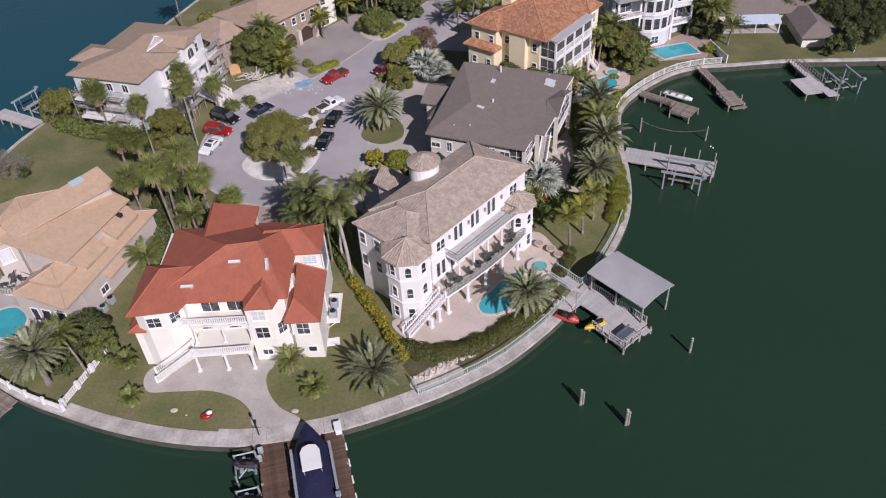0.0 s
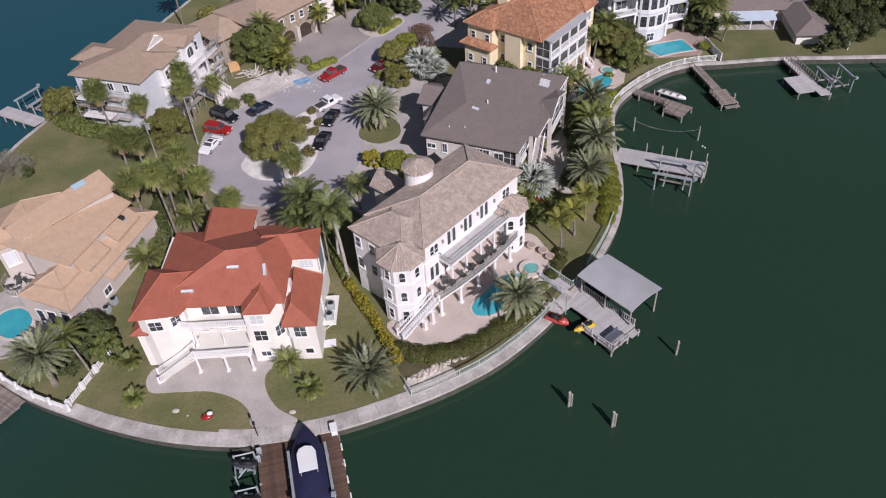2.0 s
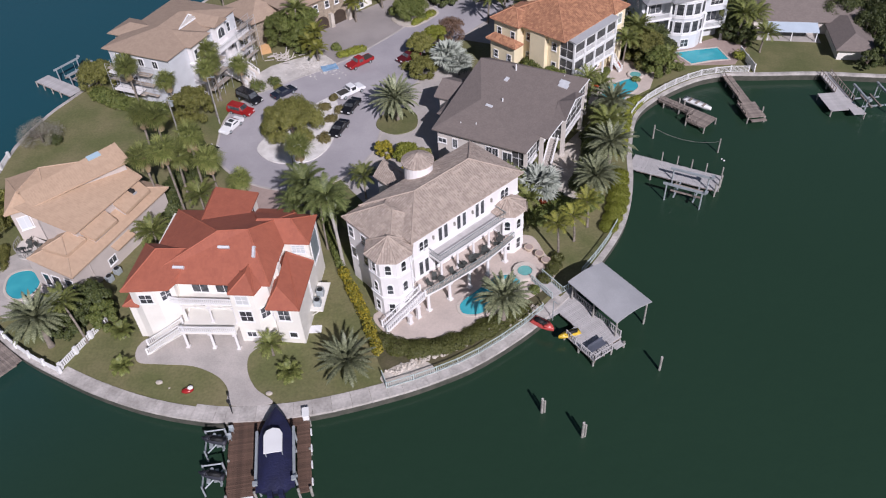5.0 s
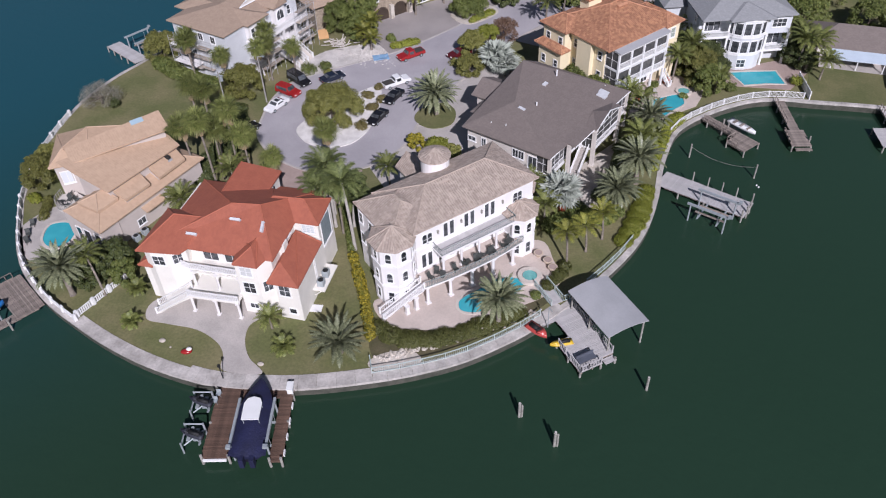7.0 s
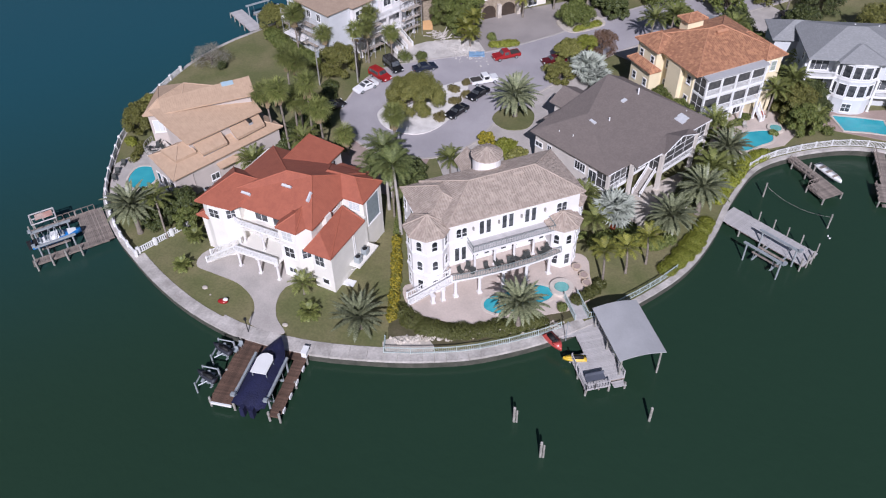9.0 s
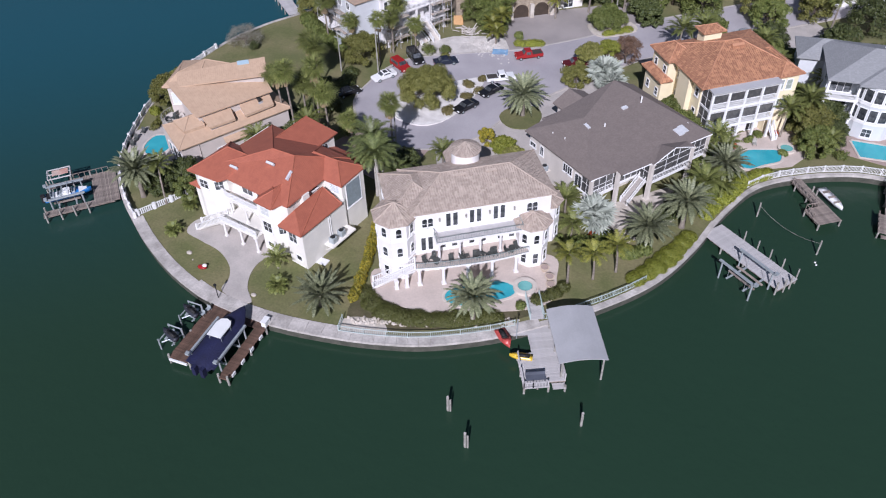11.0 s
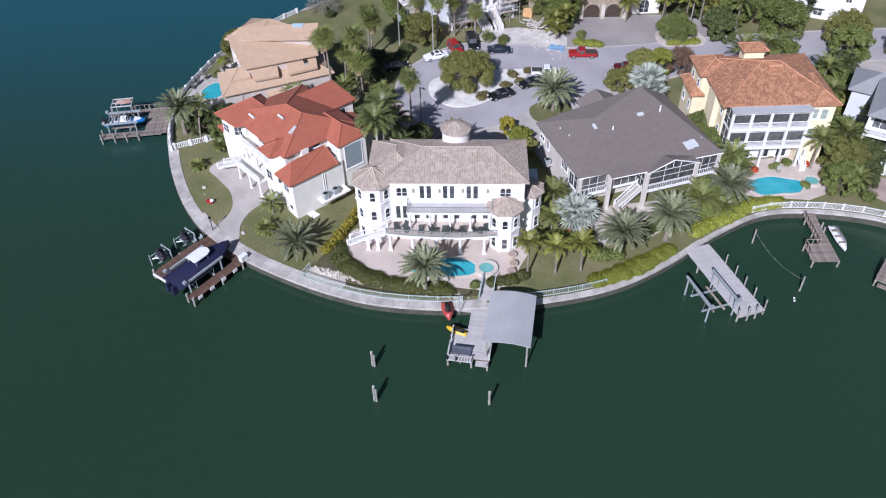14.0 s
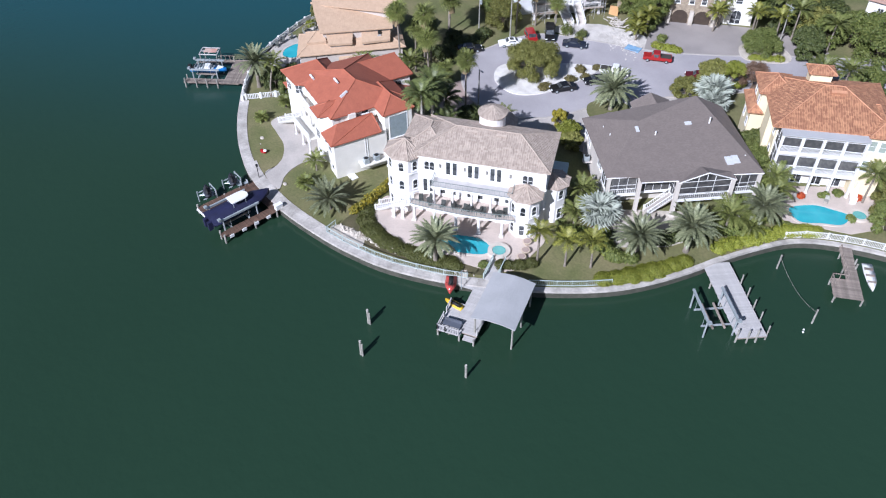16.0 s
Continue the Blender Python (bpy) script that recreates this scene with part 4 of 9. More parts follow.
def rear_wing_roof(bm):
    """A long slope to the east that rises to a ridge over the wing's west wall."""
    a = [(6.0, 17.9, 11.85), (6.3, 9.0, 11.95), (11.3, 9.0, 10.45), (11.3, 18.7, 10.4), (5.5, 17.9, 11.5), (5.8, 9.0, 11.6)]
    hi, lo = [bm.verts.new(v) for v in a], [bm.verts.new((x, y, z - 0.2)) for x, y, z in a]
    for k in ((0, 1, 2, 3), (1, 0, 4, 5)):
        bm.faces.new([hi[i] for i in k])
        bm.faces.new([lo[i] for i in k[::-1]])
    ring = (1, 2, 3, 0, 4, 5)
    for a, c in zip(ring, ring[1:] + ring[:1]):
        bm.faces.new((hi[a], lo[a], lo[c], hi[c]))
    bmesh.ops.recalc_face_normals(bm, faces=bm.faces)


roof(RED, R_RED, lambda bm: four_slopes(bm, [(0.9, 1.5), (17.1, 1.5), (17.1, 14.9), (1.3, 15.0)], (9.9, 7.1), (13.6, 7.5), EAVE, 13.7))
roof(RED, R_RED, lambda bm: four_slopes(bm, [(-0.7, -0.25), (5.0, 0.3), (9.0, 8.3), (-0.7, 8.3)], (2.3, 5.3), (7.0, 5.5), EAVE + 0.01, 12.15))
roof(RED, R_RED, lambda bm: four_slopes(bm, [(12.4, -0.1), (15.6, -0.1), (17.05, 4.4), (11.4, 4.4)], (14.2, 2.2), (14.2, 4.2), EAVE + 0.02, 11.45))
roof(RED, R_RED, lambda bm: four_slopes(bm, [(11.5, 8.9), (20.3, 8.9), (20.1, 14.5), (11.5, 14.9)], (13.4, 11.4), (17.6, 11.6), EAVE + 0.03, 12.0))
roof(RED, R_RED, lambda bm: four_slopes(bm, [(16.5, -0.15), (20.65, -0.15), (20.65, 8.35), (16.0, 8.35)], (17.6, 2.3), (17.3, 8.3), 7.85, 9.35))
roof(RED, R_RED, lambda bm: four_slopes(bm, [(9.6, 13.0), (17.2, 13.0), (17.2, 18.2), (9.6, 18.2)], (11.5, 14.4), (15.6, 14.4), 8.0, 9.6))
roof(RED, R_RED, lambda bm: four_slopes(bm, [(-1.5, 0.1), (0.6, 0.1), (0.6, 7.8), (-1.5, 7.8)], (0.2, 1.2), (0.2, 6.8), 7.3, 8.1))
roof(RED, R_RED, rear_wing_roof)
bm = bmesh.new()
prism(bm, rect(16.55, 17.35, 4.4, 5.6), 8.0, EAVE)
part("wall_nook", bm, CREAM, RED, "white boxed wall corner above the low roof")
for x, y, z, w, d, tx, ty in ((5.7, 3.0, 11.35, 1.4, 0.32, 24, 0), (11.0, 5.2, 12.8, 1.4, 0.32, 31, 0), (14.7, 4.9, 12.45, 0.32, 1.4, 27, 12)):
    skylight(RED, x, y, z, w, d, 0, tx, -ty, SKYPANE)
window(RED, 1.9, 0.2, 7.9, -86, 1.5, 1.4, False, 1, 1)
window(RED, 4.05, 1.1, 7.9, -43, 1.2, 1.4, False, 1, 1)
window(RED, 13.7, 0.4, 5.1, -90, 1.5, 1.7, False, 1, 1)
window(RED, 15.85, 1.15, 5.2, -45, 1.1, 1.7, False, 1, 1)
window(RED, 13.7, 0.4, 8.0, -90, 1.5, 1.4, False, 1, 1, plain("curtained_glass", (0.55, 0.56, 0.56), 0.3))
window(RED, 18.4, 0.46, 5.4, -92, 1.4, 1.7, False, 1, 1)
window(RED, 16.9, 1.05, 5.4, -152, 0.8, 1.7, False, 0, 1)
window(RED, 13.7, 0.4, 2.3, -90, 1.1, 0.8, False, 1, 0)
window(RED, 19.0, 0.44, 2.4, -92, 0.9, 0.8, False, 0, 0)
GLASSBLOCK = mat("glass_block", (0.27, 0.32, 0.34), 0.25, scale=1.5, fine=8, var=0.15, bump=0.2)
window(RED, 20.0, 11.6, 5.6, 0, 3.0, 4.0, False, 0, 0, GLASSBLOCK)
window(RED, 18.6, 9.3, 8.35, -90, 1.6, 1.2, False, 2, 3, plain("frosted_glass", (0.5, 0.56, 0.58), 0.3))
window(RED, 16.62, 7.4, 9.3, 0, 1.1, 0.5, False, 0, 0)
window(RED, 10.9, 16.0, 8.6, 0, 1.3, 1.1, True, 1, 0)
slab(RED, [(4.7, 3.1), (4.7, 1.9), (5.4, 1.0), (12.4, 1.0), (12.4, 3.1)], 6.95, 7.2, CREAM, "balcony", "cream upper balcony")
railing(RED, [(4.2, 1.2), (5.4, 0.9), (12.35, 0.95)], 7.2, 1.0, TRIM, 0.24, 0.12, "balustrade", "white baluster rail", 0.07)
slab(RED, [(5.4, 3.1), (5.4, -1.2), (12.3, -1.0), (12.3, 3.1)], 4.05, 4.3, CREAM, "balcony", "cream lower balcony")
railing(RED, [(5.4, -1.1), (7.0, -1.1), (12.3, -0.9)], 4.3, 1.0, TRIM, 0.24, 0.12, "balustrade", "white baluster rail", 0.07)
for x in (5.6, 9.0, 12.1):
    column(RED, x, -0.9, 1.3, 4.06, 0.18)
    column(RED, x, 0.8 if x > 6 else 1.0, 4.3, 6.97, 0.15)
for xa, xb in ((5.75, 8.85), (9.15, 11.95)):
    bm = bmesh.new()
    low = [(xa + (xb - xa) * i / 12, 6.95 - 0.75 * (1 - math.sin(math.pi * i / 12) ** 0.6)) for i in range(13)]
    for y in (0.7, 0.95):
        ring = [bm.verts.new((x, y, z)) for x, z in low] + [bm.verts.new((xb, y, 6.96)), bm.verts.new((xa, y, 6.96))]
        bm.faces.new(ring)
    bm.verts.ensure_lookup_table()
    for i in range(15):
        bm.faces.new((bm.verts[i], bm.verts[(i + 1) % 15], bm.verts[15 + (i + 1) % 15], bm.verts[15 + i]))
    bmesh.ops.recalc_face_normals(bm, faces=bm.faces)
    part("balcony_arch", bm, CREAM, RED, "shallow cream arch under the upper balcony")
# darker sheet before the cream wall puts the recess's shade into colour
bm = bmesh.new()
box(bm, 5.5, 12.2, 2.9, 2.96, 1.4, 3.9)
part("recess", bm, PAVER, RED, "darker sheet painting the shade on the ground-floor recess wall")
for x, z, w, h in ((6.6, 4.4, 1.6, 2.1), (10.2, 4.4, 2.4, 2.1), (7.4, 1.4, 1.6, 2.1), (7.6, 7.3, 2.0, 2.1), (10.6, 7.3, 2.0, 2.1)):
    window(RED, x, 3.0, z, -90, w, h, False, 1, 0)
stair(RED, 5.4, -0.2, 4.25, 0.7, -1.7, 1.4, 1.5, CREAM, TRIM, 0.24)
bm = bmesh.new()
box(bm, 20.25, 21.9, 4.2, 9.2, 3.0, 3.2)
for y in (4.5, 8.9):
    rod(bm, (21.7, y, 3.05), (20.3, y, 1.9), 0.06)
part("equipment_shelf", bm, CREAM, RED, "white equipment shelf on the side wall")
for y in (5.6, 5.95):
    bm = bmesh.new()
    rod(bm, (20.37, y, 3.2), (20.37, y, 7.6), 0.05, None, 6)
    part("downpipe", bm, TRIM, RED, "white downpipe")

# the grey-roofed house
GREY = thing("house", "pale stucco house with broad dark grey shingle roof and screened porches", "house", pose(6.7, 94.6, 0, 0, 0, 70.5))
walls(GREY, rect(0.5, 22.4, 3.2, 15.6), G, 7.7, PALE)


def broad_roof(bm):
    """One broad low roof whose ridge lies towards the street."""
    eave = [(-0.2, 0.6), (22.9, -0.7), (23.0, 16.9), (-0.2, 16.2)]
    lo, hi = [bm.verts.new((*p, 7.65)) for p in eave], [bm.verts.new((*p, 7.85)) for p in eave]
    p, q = bm.verts.new((7.4, 11.4, 9.95)), bm.verts.new((18.0, 16.5, 10.5))
    for i in range(4):
        bm.faces.new((lo[i], lo[(i + 1) % 4], hi[(i + 1) % 4], hi[i]))
    for k in ((hi[0], hi[1], q), (hi[0], q, p), (hi[1], hi[2], q), (hi[2], hi[3], q), (hi[3], p, q), (hi[3], hi[0], p), lo[::-1]):
        bm.faces.new(k)


roof(GREY, R_GREY, broad_roof)
roof(GREY, R_GREY, lambda bm: hip(bm, 9.4, 15.0, 11.0, 20.2, 7.3, 1.6, 0.5, gable=("y1", "y0")))
roof(GREY, R_GREY, lambda bm: hip(bm, 4.8, 10.0, 10.0, 17.2, 7.6, 0.9, 0.5))


def front_gable(bm):
    """A shallow front gable whose level ridge runs back into the main slope."""
    v = [bm.verts.new(p) for p in ((9.85, -1.6, 7.88), (18.25, -1.6, 7.88), (14.05, -1.6, 9.2), (14.05, 1.3, 8.2), (9.85, -1.6, 7.68), (18.25, -1.6, 7.68), (9.85, 0.4, 7.9), (18.25, 0.0, 7.9), (14.05, -1.6, 9.05))]
    for k in ((0, 2, 3, 6), (1, 7, 3, 2), (0, 4, 8, 2), (2, 8, 5, 1), (4, 6, 3, 8), (8, 3, 7, 5)):
        bm.faces.new([v[i] for i in k])
    bmesh.ops.recalc_face_normals(bm, faces=bm.faces)


roof(GREY, R_GREY, front_gable)
roof(GREY, R_GREY, lambda bm: slope_sheet(bm, [(4.5, -0.95), (9.95, -1.1), (9.95, 1.5), (4.5, 1.5)], lambda x, y: 7.83 + 0.09 * (y + 1.0), 0.2))
walls(GREY, rect(14.6, 21.8, 15.0, 16.3), G, 7.7, PALE)
walls(GREY, rect(5.2, 9.4, 15.0, 17.0), G, 7.6, PALE)
walls(GREY, rect(9.4, 14.9, 15.0, 19.9), G, 7.1, PALE)
slab(GREY, [(0.3, 0.8), (4.9, 0.8), (4.9, 1.2), (9.9, 1.2), (9.9, -1.4), (18.1, -1.4), (18.1, -0.5), (22.6, -0.4), (22.6, 3.3), (0.3, 3.3)], 4.0, 4.35, TRIM, "porch_floor", "white raised porch floor")
PORCH = [((0.5, 0.95), (4.5, 0.95), 3, 2), ((4.9, 1.3), (9.8, 1.3), 4, 2), ((10.3, -1.3), (17.8, -1.3), 3, 3), ((18.4, -0.4), (22.3, -0.3), 3, 2), ((0.5, 0.95), (0.5, 3.2), 2, 2), ((22.3, -0.3), (22.3, 3.2), 2, 2), ((18.1, -1.3), (18.1, -0.4), 1, 2), ((9.9, 1.3), (9.9, -1.3), 2, 2)]
for a, c, nx, nz in PORCH:
    screened(GREY, a, c, 4.4, 7.6, nx, nz, bar=0.06)
for xa, xb, y in ((0.5, 4.5, 0.9), (10.3, 17.8, -1.36), (18.4, 22.3, -0.42)):
    railing(GREY, [(xa, y), (xb, y)], 4.4, 0.95, TRIM, 0.3, 0.05, "porch_rail")
bm = bmesh.new()
v = [bm.verts.new(p) for p in ((10.3, -1.3, 7.6), (17.8, -1.3, 7.6), (14.05, -1.3, 9.05), (10.3, -1.24, 7.6), (17.8, -1.24, 7.6), (14.05, -1.24, 9.05))]
for k in ((0, 1, 2), (5, 4, 3), (0, 3, 4, 1), (1, 4, 5, 2), (2, 5, 3, 0)):
    bm.faces.new([v[i] for i in k])
bmesh.ops.recalc_face_normals(bm, faces=bm.faces)
part("gable_screen", bm, SCREEN, GREY, "dark screened gable")
for a, c in (((9.9, -1.58, 7.75), (14.05, -1.58, 9.22)), ((14.05, -1.58, 9.22), (18.2, -1.58, 7.75)), ((14.05, -1.36, 7.6), (14.05, -1.36, 9.05)), ((12.8, -1.36, 7.6), (12.8, -1.36, 8.7)), ((15.3, -1.36, 7.6), (15.3, -1.36, 8.7))):
    bm = bmesh.new()
    rod(bm, a, c, 0.09 if a[1] < -1.5 else 0.05, None, 6)
    part("gable_trim", bm, TRIM, GREY)
for x, y, r in ((0.3, 0.9, 0.24), (4.75, 0.2, 0.26), (9.95, -1.3, 0.28), (18.1, -1.3, 0.28), (22.5, -0.4, 0.24), (22.4, 3.0, 0.24)):
    column(GREY, x, y, 1.3, 7.72, r, PALE, False, "pillar")
for a, c in (((-0.2, 0.56), (4.5, 0.46)), ((4.5, -0.99), (9.9, -1.14)), ((18.3, -0.55), (22.9, -0.74))):
    bm = bmesh.new()
    rod(bm, (*a, 7.76), (*c, 7.76), 0.09, None, 4)
    part("fascia", bm, TRIM, GREY, "white eave fascia")
stair(GREY, 10.0, 0.1, 4.3, 6.3, -0.3, 1.4, 1.3, CONC, TRIM, 0.25)
for y, z, w, h in ((14.8, 5.4, 1.3, 0.7), (12.6, 5.0, 0.7, 1.5), (6.9, 5.4, 0.9, 1.3), (5.9, 5.4, 0.9, 1.3), (3.9, 4.4, 1.4, 2.1)):
    window(GREY, 0.5, y, z, 180, w, h, False, 1, 0)
for x, y, w, d, z in ((6.6, 9.7, 0.5, 1.1, 9.62), (14.8, 10.4, 1.0, 0.6, 9.62), (18.5, 2.1, 1.0, 1.6, 8.32), (19.55, 2.3, 1.0, 1.6, 8.32)):
    skylight(GREY, x, y, z, w, d, 0, 8, 0, SKYPANE)
vent(GREY, 9.2, 8.6, 9.3, 0.12, 0.45)
vent(GREY, 18.1, 10.2, 9.6, 0.13, 1.0)
vent(GREY, 2.2, 12.4, 8.4, 0.08, 0.3)
vent(GREY, 2.6, 10.0, 8.6, 0.08, 0.3)
vent(GREY, 21.3, 3.0, 8.2, 0.08, 0.3)
bm = bmesh.new()
box(bm, -0.9, 0.45, 10.2, 11.2, 3.4, 3.55)
part("equipment_shelf", bm, PALE, GREY, "small concrete equipment shelf")

# the yellow house
YEL = thing("house", "yellow stucco house with orange barrel-tile roof and white double porch", "house", pose(11.3, 121.0, 0, 0, 0, 54))
walls(YEL, rect(0.0, 12.6, 1.8, 14.4), G, 12.0, YELLOW)
walls(YEL, [(12.5, 1.8), (12.5, 0.3), (16.2, -0.2), (16.2, 14.4), (12.5, 14.4)], G, 12.0, YELLOW)
walls(YEL, rect(-1.6, 0.1, 9.6, 14.8), G, 12.0, YELLOW)
walls(YEL, rect(-0.9, 0.1, 4.2, 7.4), G, 12.0, YELLOW)
roof(YEL, R_ORANGE, lambda bm: hip(bm, -0.6, 16.2, 0.5, 14.6, 12.1, 3.2, 0.6))
roof(YEL, R_ORANGE, lambda bm: hip(bm, 12.8, 16.2, -0.1, 8.0, 12.11, 1.4, 0.6))
roof(YEL, R_ORANGE, lambda bm: hip(bm, -1.7, 3.0, 9.4, 14.9, 12.12, 1.7, 0.5))
roof(YEL, R_ORANGE, lambda bm: hip(bm, -2.7, -1.2, 9.2, 15.2, 8.6, 0.9, 0.4))
walls(YEL, rect(-2.5, -1.5, 9.5, 14.9), G, 8.5, YELLOW)
bm = bmesh.new()
box(bm, 4.9, 8.1, 10.9, 12.9, 13.2, 15.4)
part("cupola_wall", bm, YELLOW, YEL, "square roof cupola wall")
roof(YEL, R_ORANGE, lambda bm: hip(bm, 4.9, 8.1, 10.9, 12.9, 15.4, 0.8, 0.5))
bm = bmesh.new()
v = [bm.verts.new(p) for p in ((0.1, -1.5, 11.75), (12.4, -1.5, 11.75), (12.4, 1.7, 12.2), (0.1, 1.7, 12.2), (0.1, -1.5, 11.55), (12.4, -1.5, 11.55), (12.4, 1.7, 12.0), (0.1, 1.7, 12.0))]
for k in ((0, 1, 2, 3), (7, 6, 5, 4), (0, 4, 5, 1), (1, 5, 6, 2), (2, 6, 7, 3), (3, 7, 4, 0)):
    bm.faces.new([v[i] for i in k])
bmesh.ops.recalc_face_normals(bm, faces=bm.faces)
part("porch_roof", bm, ALU, YEL, "white metal porch roof")
for z in (5.1, 8.5):
    slab(YEL, rect(0.2, 12.3, -1.2, 1.9), z - 0.35, z, TRIM, "porch_floor", "white porch floor")
    for i in range(4):
        screened(YEL, (0.6 + 2.95 * i, -1.1), (3.1 + 2.95 * i, -1.1), z + 1.15, z + 2.85 - (0.0 if z < 6 else 0.2), 1, 1)
        railing(YEL, [(0.5 + 2.95 * i, -1.12), (3.3 + 2.95 * i, -1.12)], z, 1.15, TRIM, 0.17, 0.055, "porch_rail")
    screened(YEL, (0.3, 1.7), (0.3, -1.0), z, z + 3.0, 2, 2)
bm = bmesh.new()
box(bm, 0.3, 12.4, 1.55, 1.79, 1.3, 4.7)
part("ground_floor_wall", bm, WHITE, YEL, "white ground-floor wall under the porch")
for x in (2.0, 5.0, 8.0, 10.8):
    window(YEL, x, 1.55, 1.4, -90, 1.5, 2.2, False, 1, 0)
for i in range(5):
    column(YEL, 0.35 + 2.97 * i, -1.1, 1.35, 11.6, 0.16, TRIM, False, "post")
for x in (13.4, 14.8):
    for z in (9.3, 5.8):
        window(YEL, x, 0.16 - (x - 12.5) * 0.13 + 0.1, z, -97, 0.9, 1.7, False, 0, 1, mat("louvre_green", (0.30, 0.34, 0.30), 0.5, var=0.1))
stair(YEL, 12.9, -0.9, 3.2, 12.9, -2.6, 1.4, 0.75, TRIM, TRIM, 0.3)
for y, z in ((2.8, 9.2), (8.4, 9.2), (8.4, 5.6), (2.8, 5.6)):
    window(YEL, 0.0, y, z, 180, 0.8, 1.3, False, 0, 1)
for y in (10.6, 13.6):
    window(YEL, -1.6, y, 9.4, 180, 0.8, 1.2, False, 0, 1)
    window(YEL, -2.5, y, 5.4, 180, 0.8, 1.2, False, 0, 1)
skylight(YEL, 8.2, 6.2, 15.05, 2.2, 0.5, 0, 22, 0, RIDGES["orange_barrel_tiles"])

# the tan-roofed house
TAN = thing("house", "taupe stucco house with overlapping tan tile roofs", "house", pose(-50.8, 65.6, 0, 0, 0, 75))


def mid_slope(x, y):
    return 8.8 + 0.31 * (y - 2.3)


def upper_slope(x, y):
    return 11.0 + 0.3 * ((x - 5.1) * 0.411 + (y - 9.5) * 0.911)


def under_slope(parent, poly, slope, material, name="wall"):
    """A block whose walls rise to a sloping roof plane."""
    bm = bmesh.new()
    lo, hi = [bm.verts.new((x, y, G)) for x, y in poly], [bm.verts.new((x, y, slope(x, y) - 0.12)) for x, y in poly]
    for i in range(len(poly)):
        k = (i + 1) % len(poly)
        bm.faces.new((lo[i], lo[k], hi[k], hi[i]))
    bm.faces.new(hi)
    bmesh.ops.recalc_face_normals(bm, faces=bm.faces)
    return part(name, bm, material, parent)


walls(TAN, rect(0.6, 19.6, 0.5, 8.1), G, 5.75, TAUPE)
under_slope(TAN, [(5.3, 2.9), (17.7, 2.7), (18.2, 6.4), (4.9, 8.6)], mid_slope, TAUPE)
under_slope(TAN, [(5.7, 9.9), (18.0, 4.4), (19.4, 7.0), (6.7, 11.9)], upper_slope, TAUPE)
walls(TAN, [(4.5, 13.4), (8.2, 10.3), (16.0, 12.3), (10.2, 18.9)], G, 9.4, TAUPE)
roof(TAN, R_TAN, lambda bm: four_slopes(bm, [(0, 0), (20.2, 0), (20.2, 8.6), (0.8, 8.6)], (4.3, 4.3), (16.0, 4.3), 5.8, 7.7))
roof(TAN, R_TAN, lambda bm: four_slopes(bm, [(2.2, 2.2), (5.7, 2.1), (6.2, 6.4), (2.1, 6.3)], (4.1, 4.3), (5.2, 4.3), 7.25, 8.3, 0.5))
for pts in ([(6.0, 0.85), (10.4, 0.75), (10.8, 3.3), (5.8, 3.3)], [(12.1, 0.65), (17.4, 0.75), (17.9, 3.3), (12.4, 3.3)]):
    roof(TAN, R_TAN, lambda bm: slope_sheet(bm, pts, lambda x, y: 7.2 + 0.42 * (y - 0.8), 0.4), "dormer_roof")
    (xa, ya), (xb, yb) = pts[0], pts[1]
    walls(TAN, rect(xa + 0.25, xb - 0.25, 1.2, 3.0), 5.9, 7.2, TAUPE, "dormer_wall")
roof(TAN, R_TAN, lambda bm: slope_sheet(bm, [(4.75, 2.4), (18.15, 2.1), (18.7, 6.4), (4.0, 11.0), (4.1, 8.2)], mid_slope))
roof(TAN, R_TAN, lambda bm: slope_sheet(bm, [(5.1, 9.4), (18.4, 3.5), (20.0, 7.2), (6.4, 12.1)], upper_slope))
roof(TAN, R_TAN, lambda bm: slope_sheet(bm, [(6.4, 12.1), (20.0, 7.2), (20.6, 8.6), (7.0, 13.6)], lambda x, y: upper_slope(6.4, 12.1) - 0.6 * ((x - 6.4) * 0.411 + (y - 12.1) * 0.911)), "rear_slope")
roof(TAN, R_TAN, lambda bm: four_slopes(bm, [(3.7, 13.5), (8.0, 9.9), (17.0, 12.5), (10.2, 19.8)], (7.2, 14.0), (12.6, 15.2), 9.5, 10.9))
skylight(TAN, 16.4, 8.05, upper_slope(16.4, 8.05), 1.9, 0.9, -22, 16, 0, plain("pale_blue_roof_light", (0.36, 0.48, 0.55), 0.2))
# the black block paints the shaded hole of a window well; grey frame ends
for y0, y1, x0, x1, m_ in ((1.75, 2.95, 15.35, 15.75, DARK), (1.6, 1.75, 15.2, 15.9, ALU), (2.95, 3.1, 15.2, 15.9, ALU)):
    bm = bmesh.new()
    box(bm, x0, x1, y0, y1, 7.2, 7.42 + 0.42 * (y1 - 0.8))
    part("roof_hatch", bm, m_, TAN, "narrow window well, its shaded hole built as a black block")
for y, z, w, h in ((1.9, 2.0, 1.3, 2.2), (4.2, 1.5, 1.3, 2.6), (6.0, 2.0, 1.0, 2.0)):
    window(TAN, 0.6, y, z, 180, w, h, False, 0, 0)
window(TAN, 5.5, 12.58, 6.2, 232, 1.5, 2.0, False, 1, 0, plain("pale_blind", (0.62, 0.64, 0.66), 0.4))
window(TAN, 7.0, 0.5, 2.2, -90, 1.3, 1.0, False, 1, 0)
roof(TAN, R_TAN, lambda bm: slope_sheet(bm, [(7.6, -0.5), (11.3, -0.5), (11.3, 0.5), (7.6, 0.5)], lambda x, y: 4.5 + 0.5 * y), "awning_roof")
bm = bmesh.new()
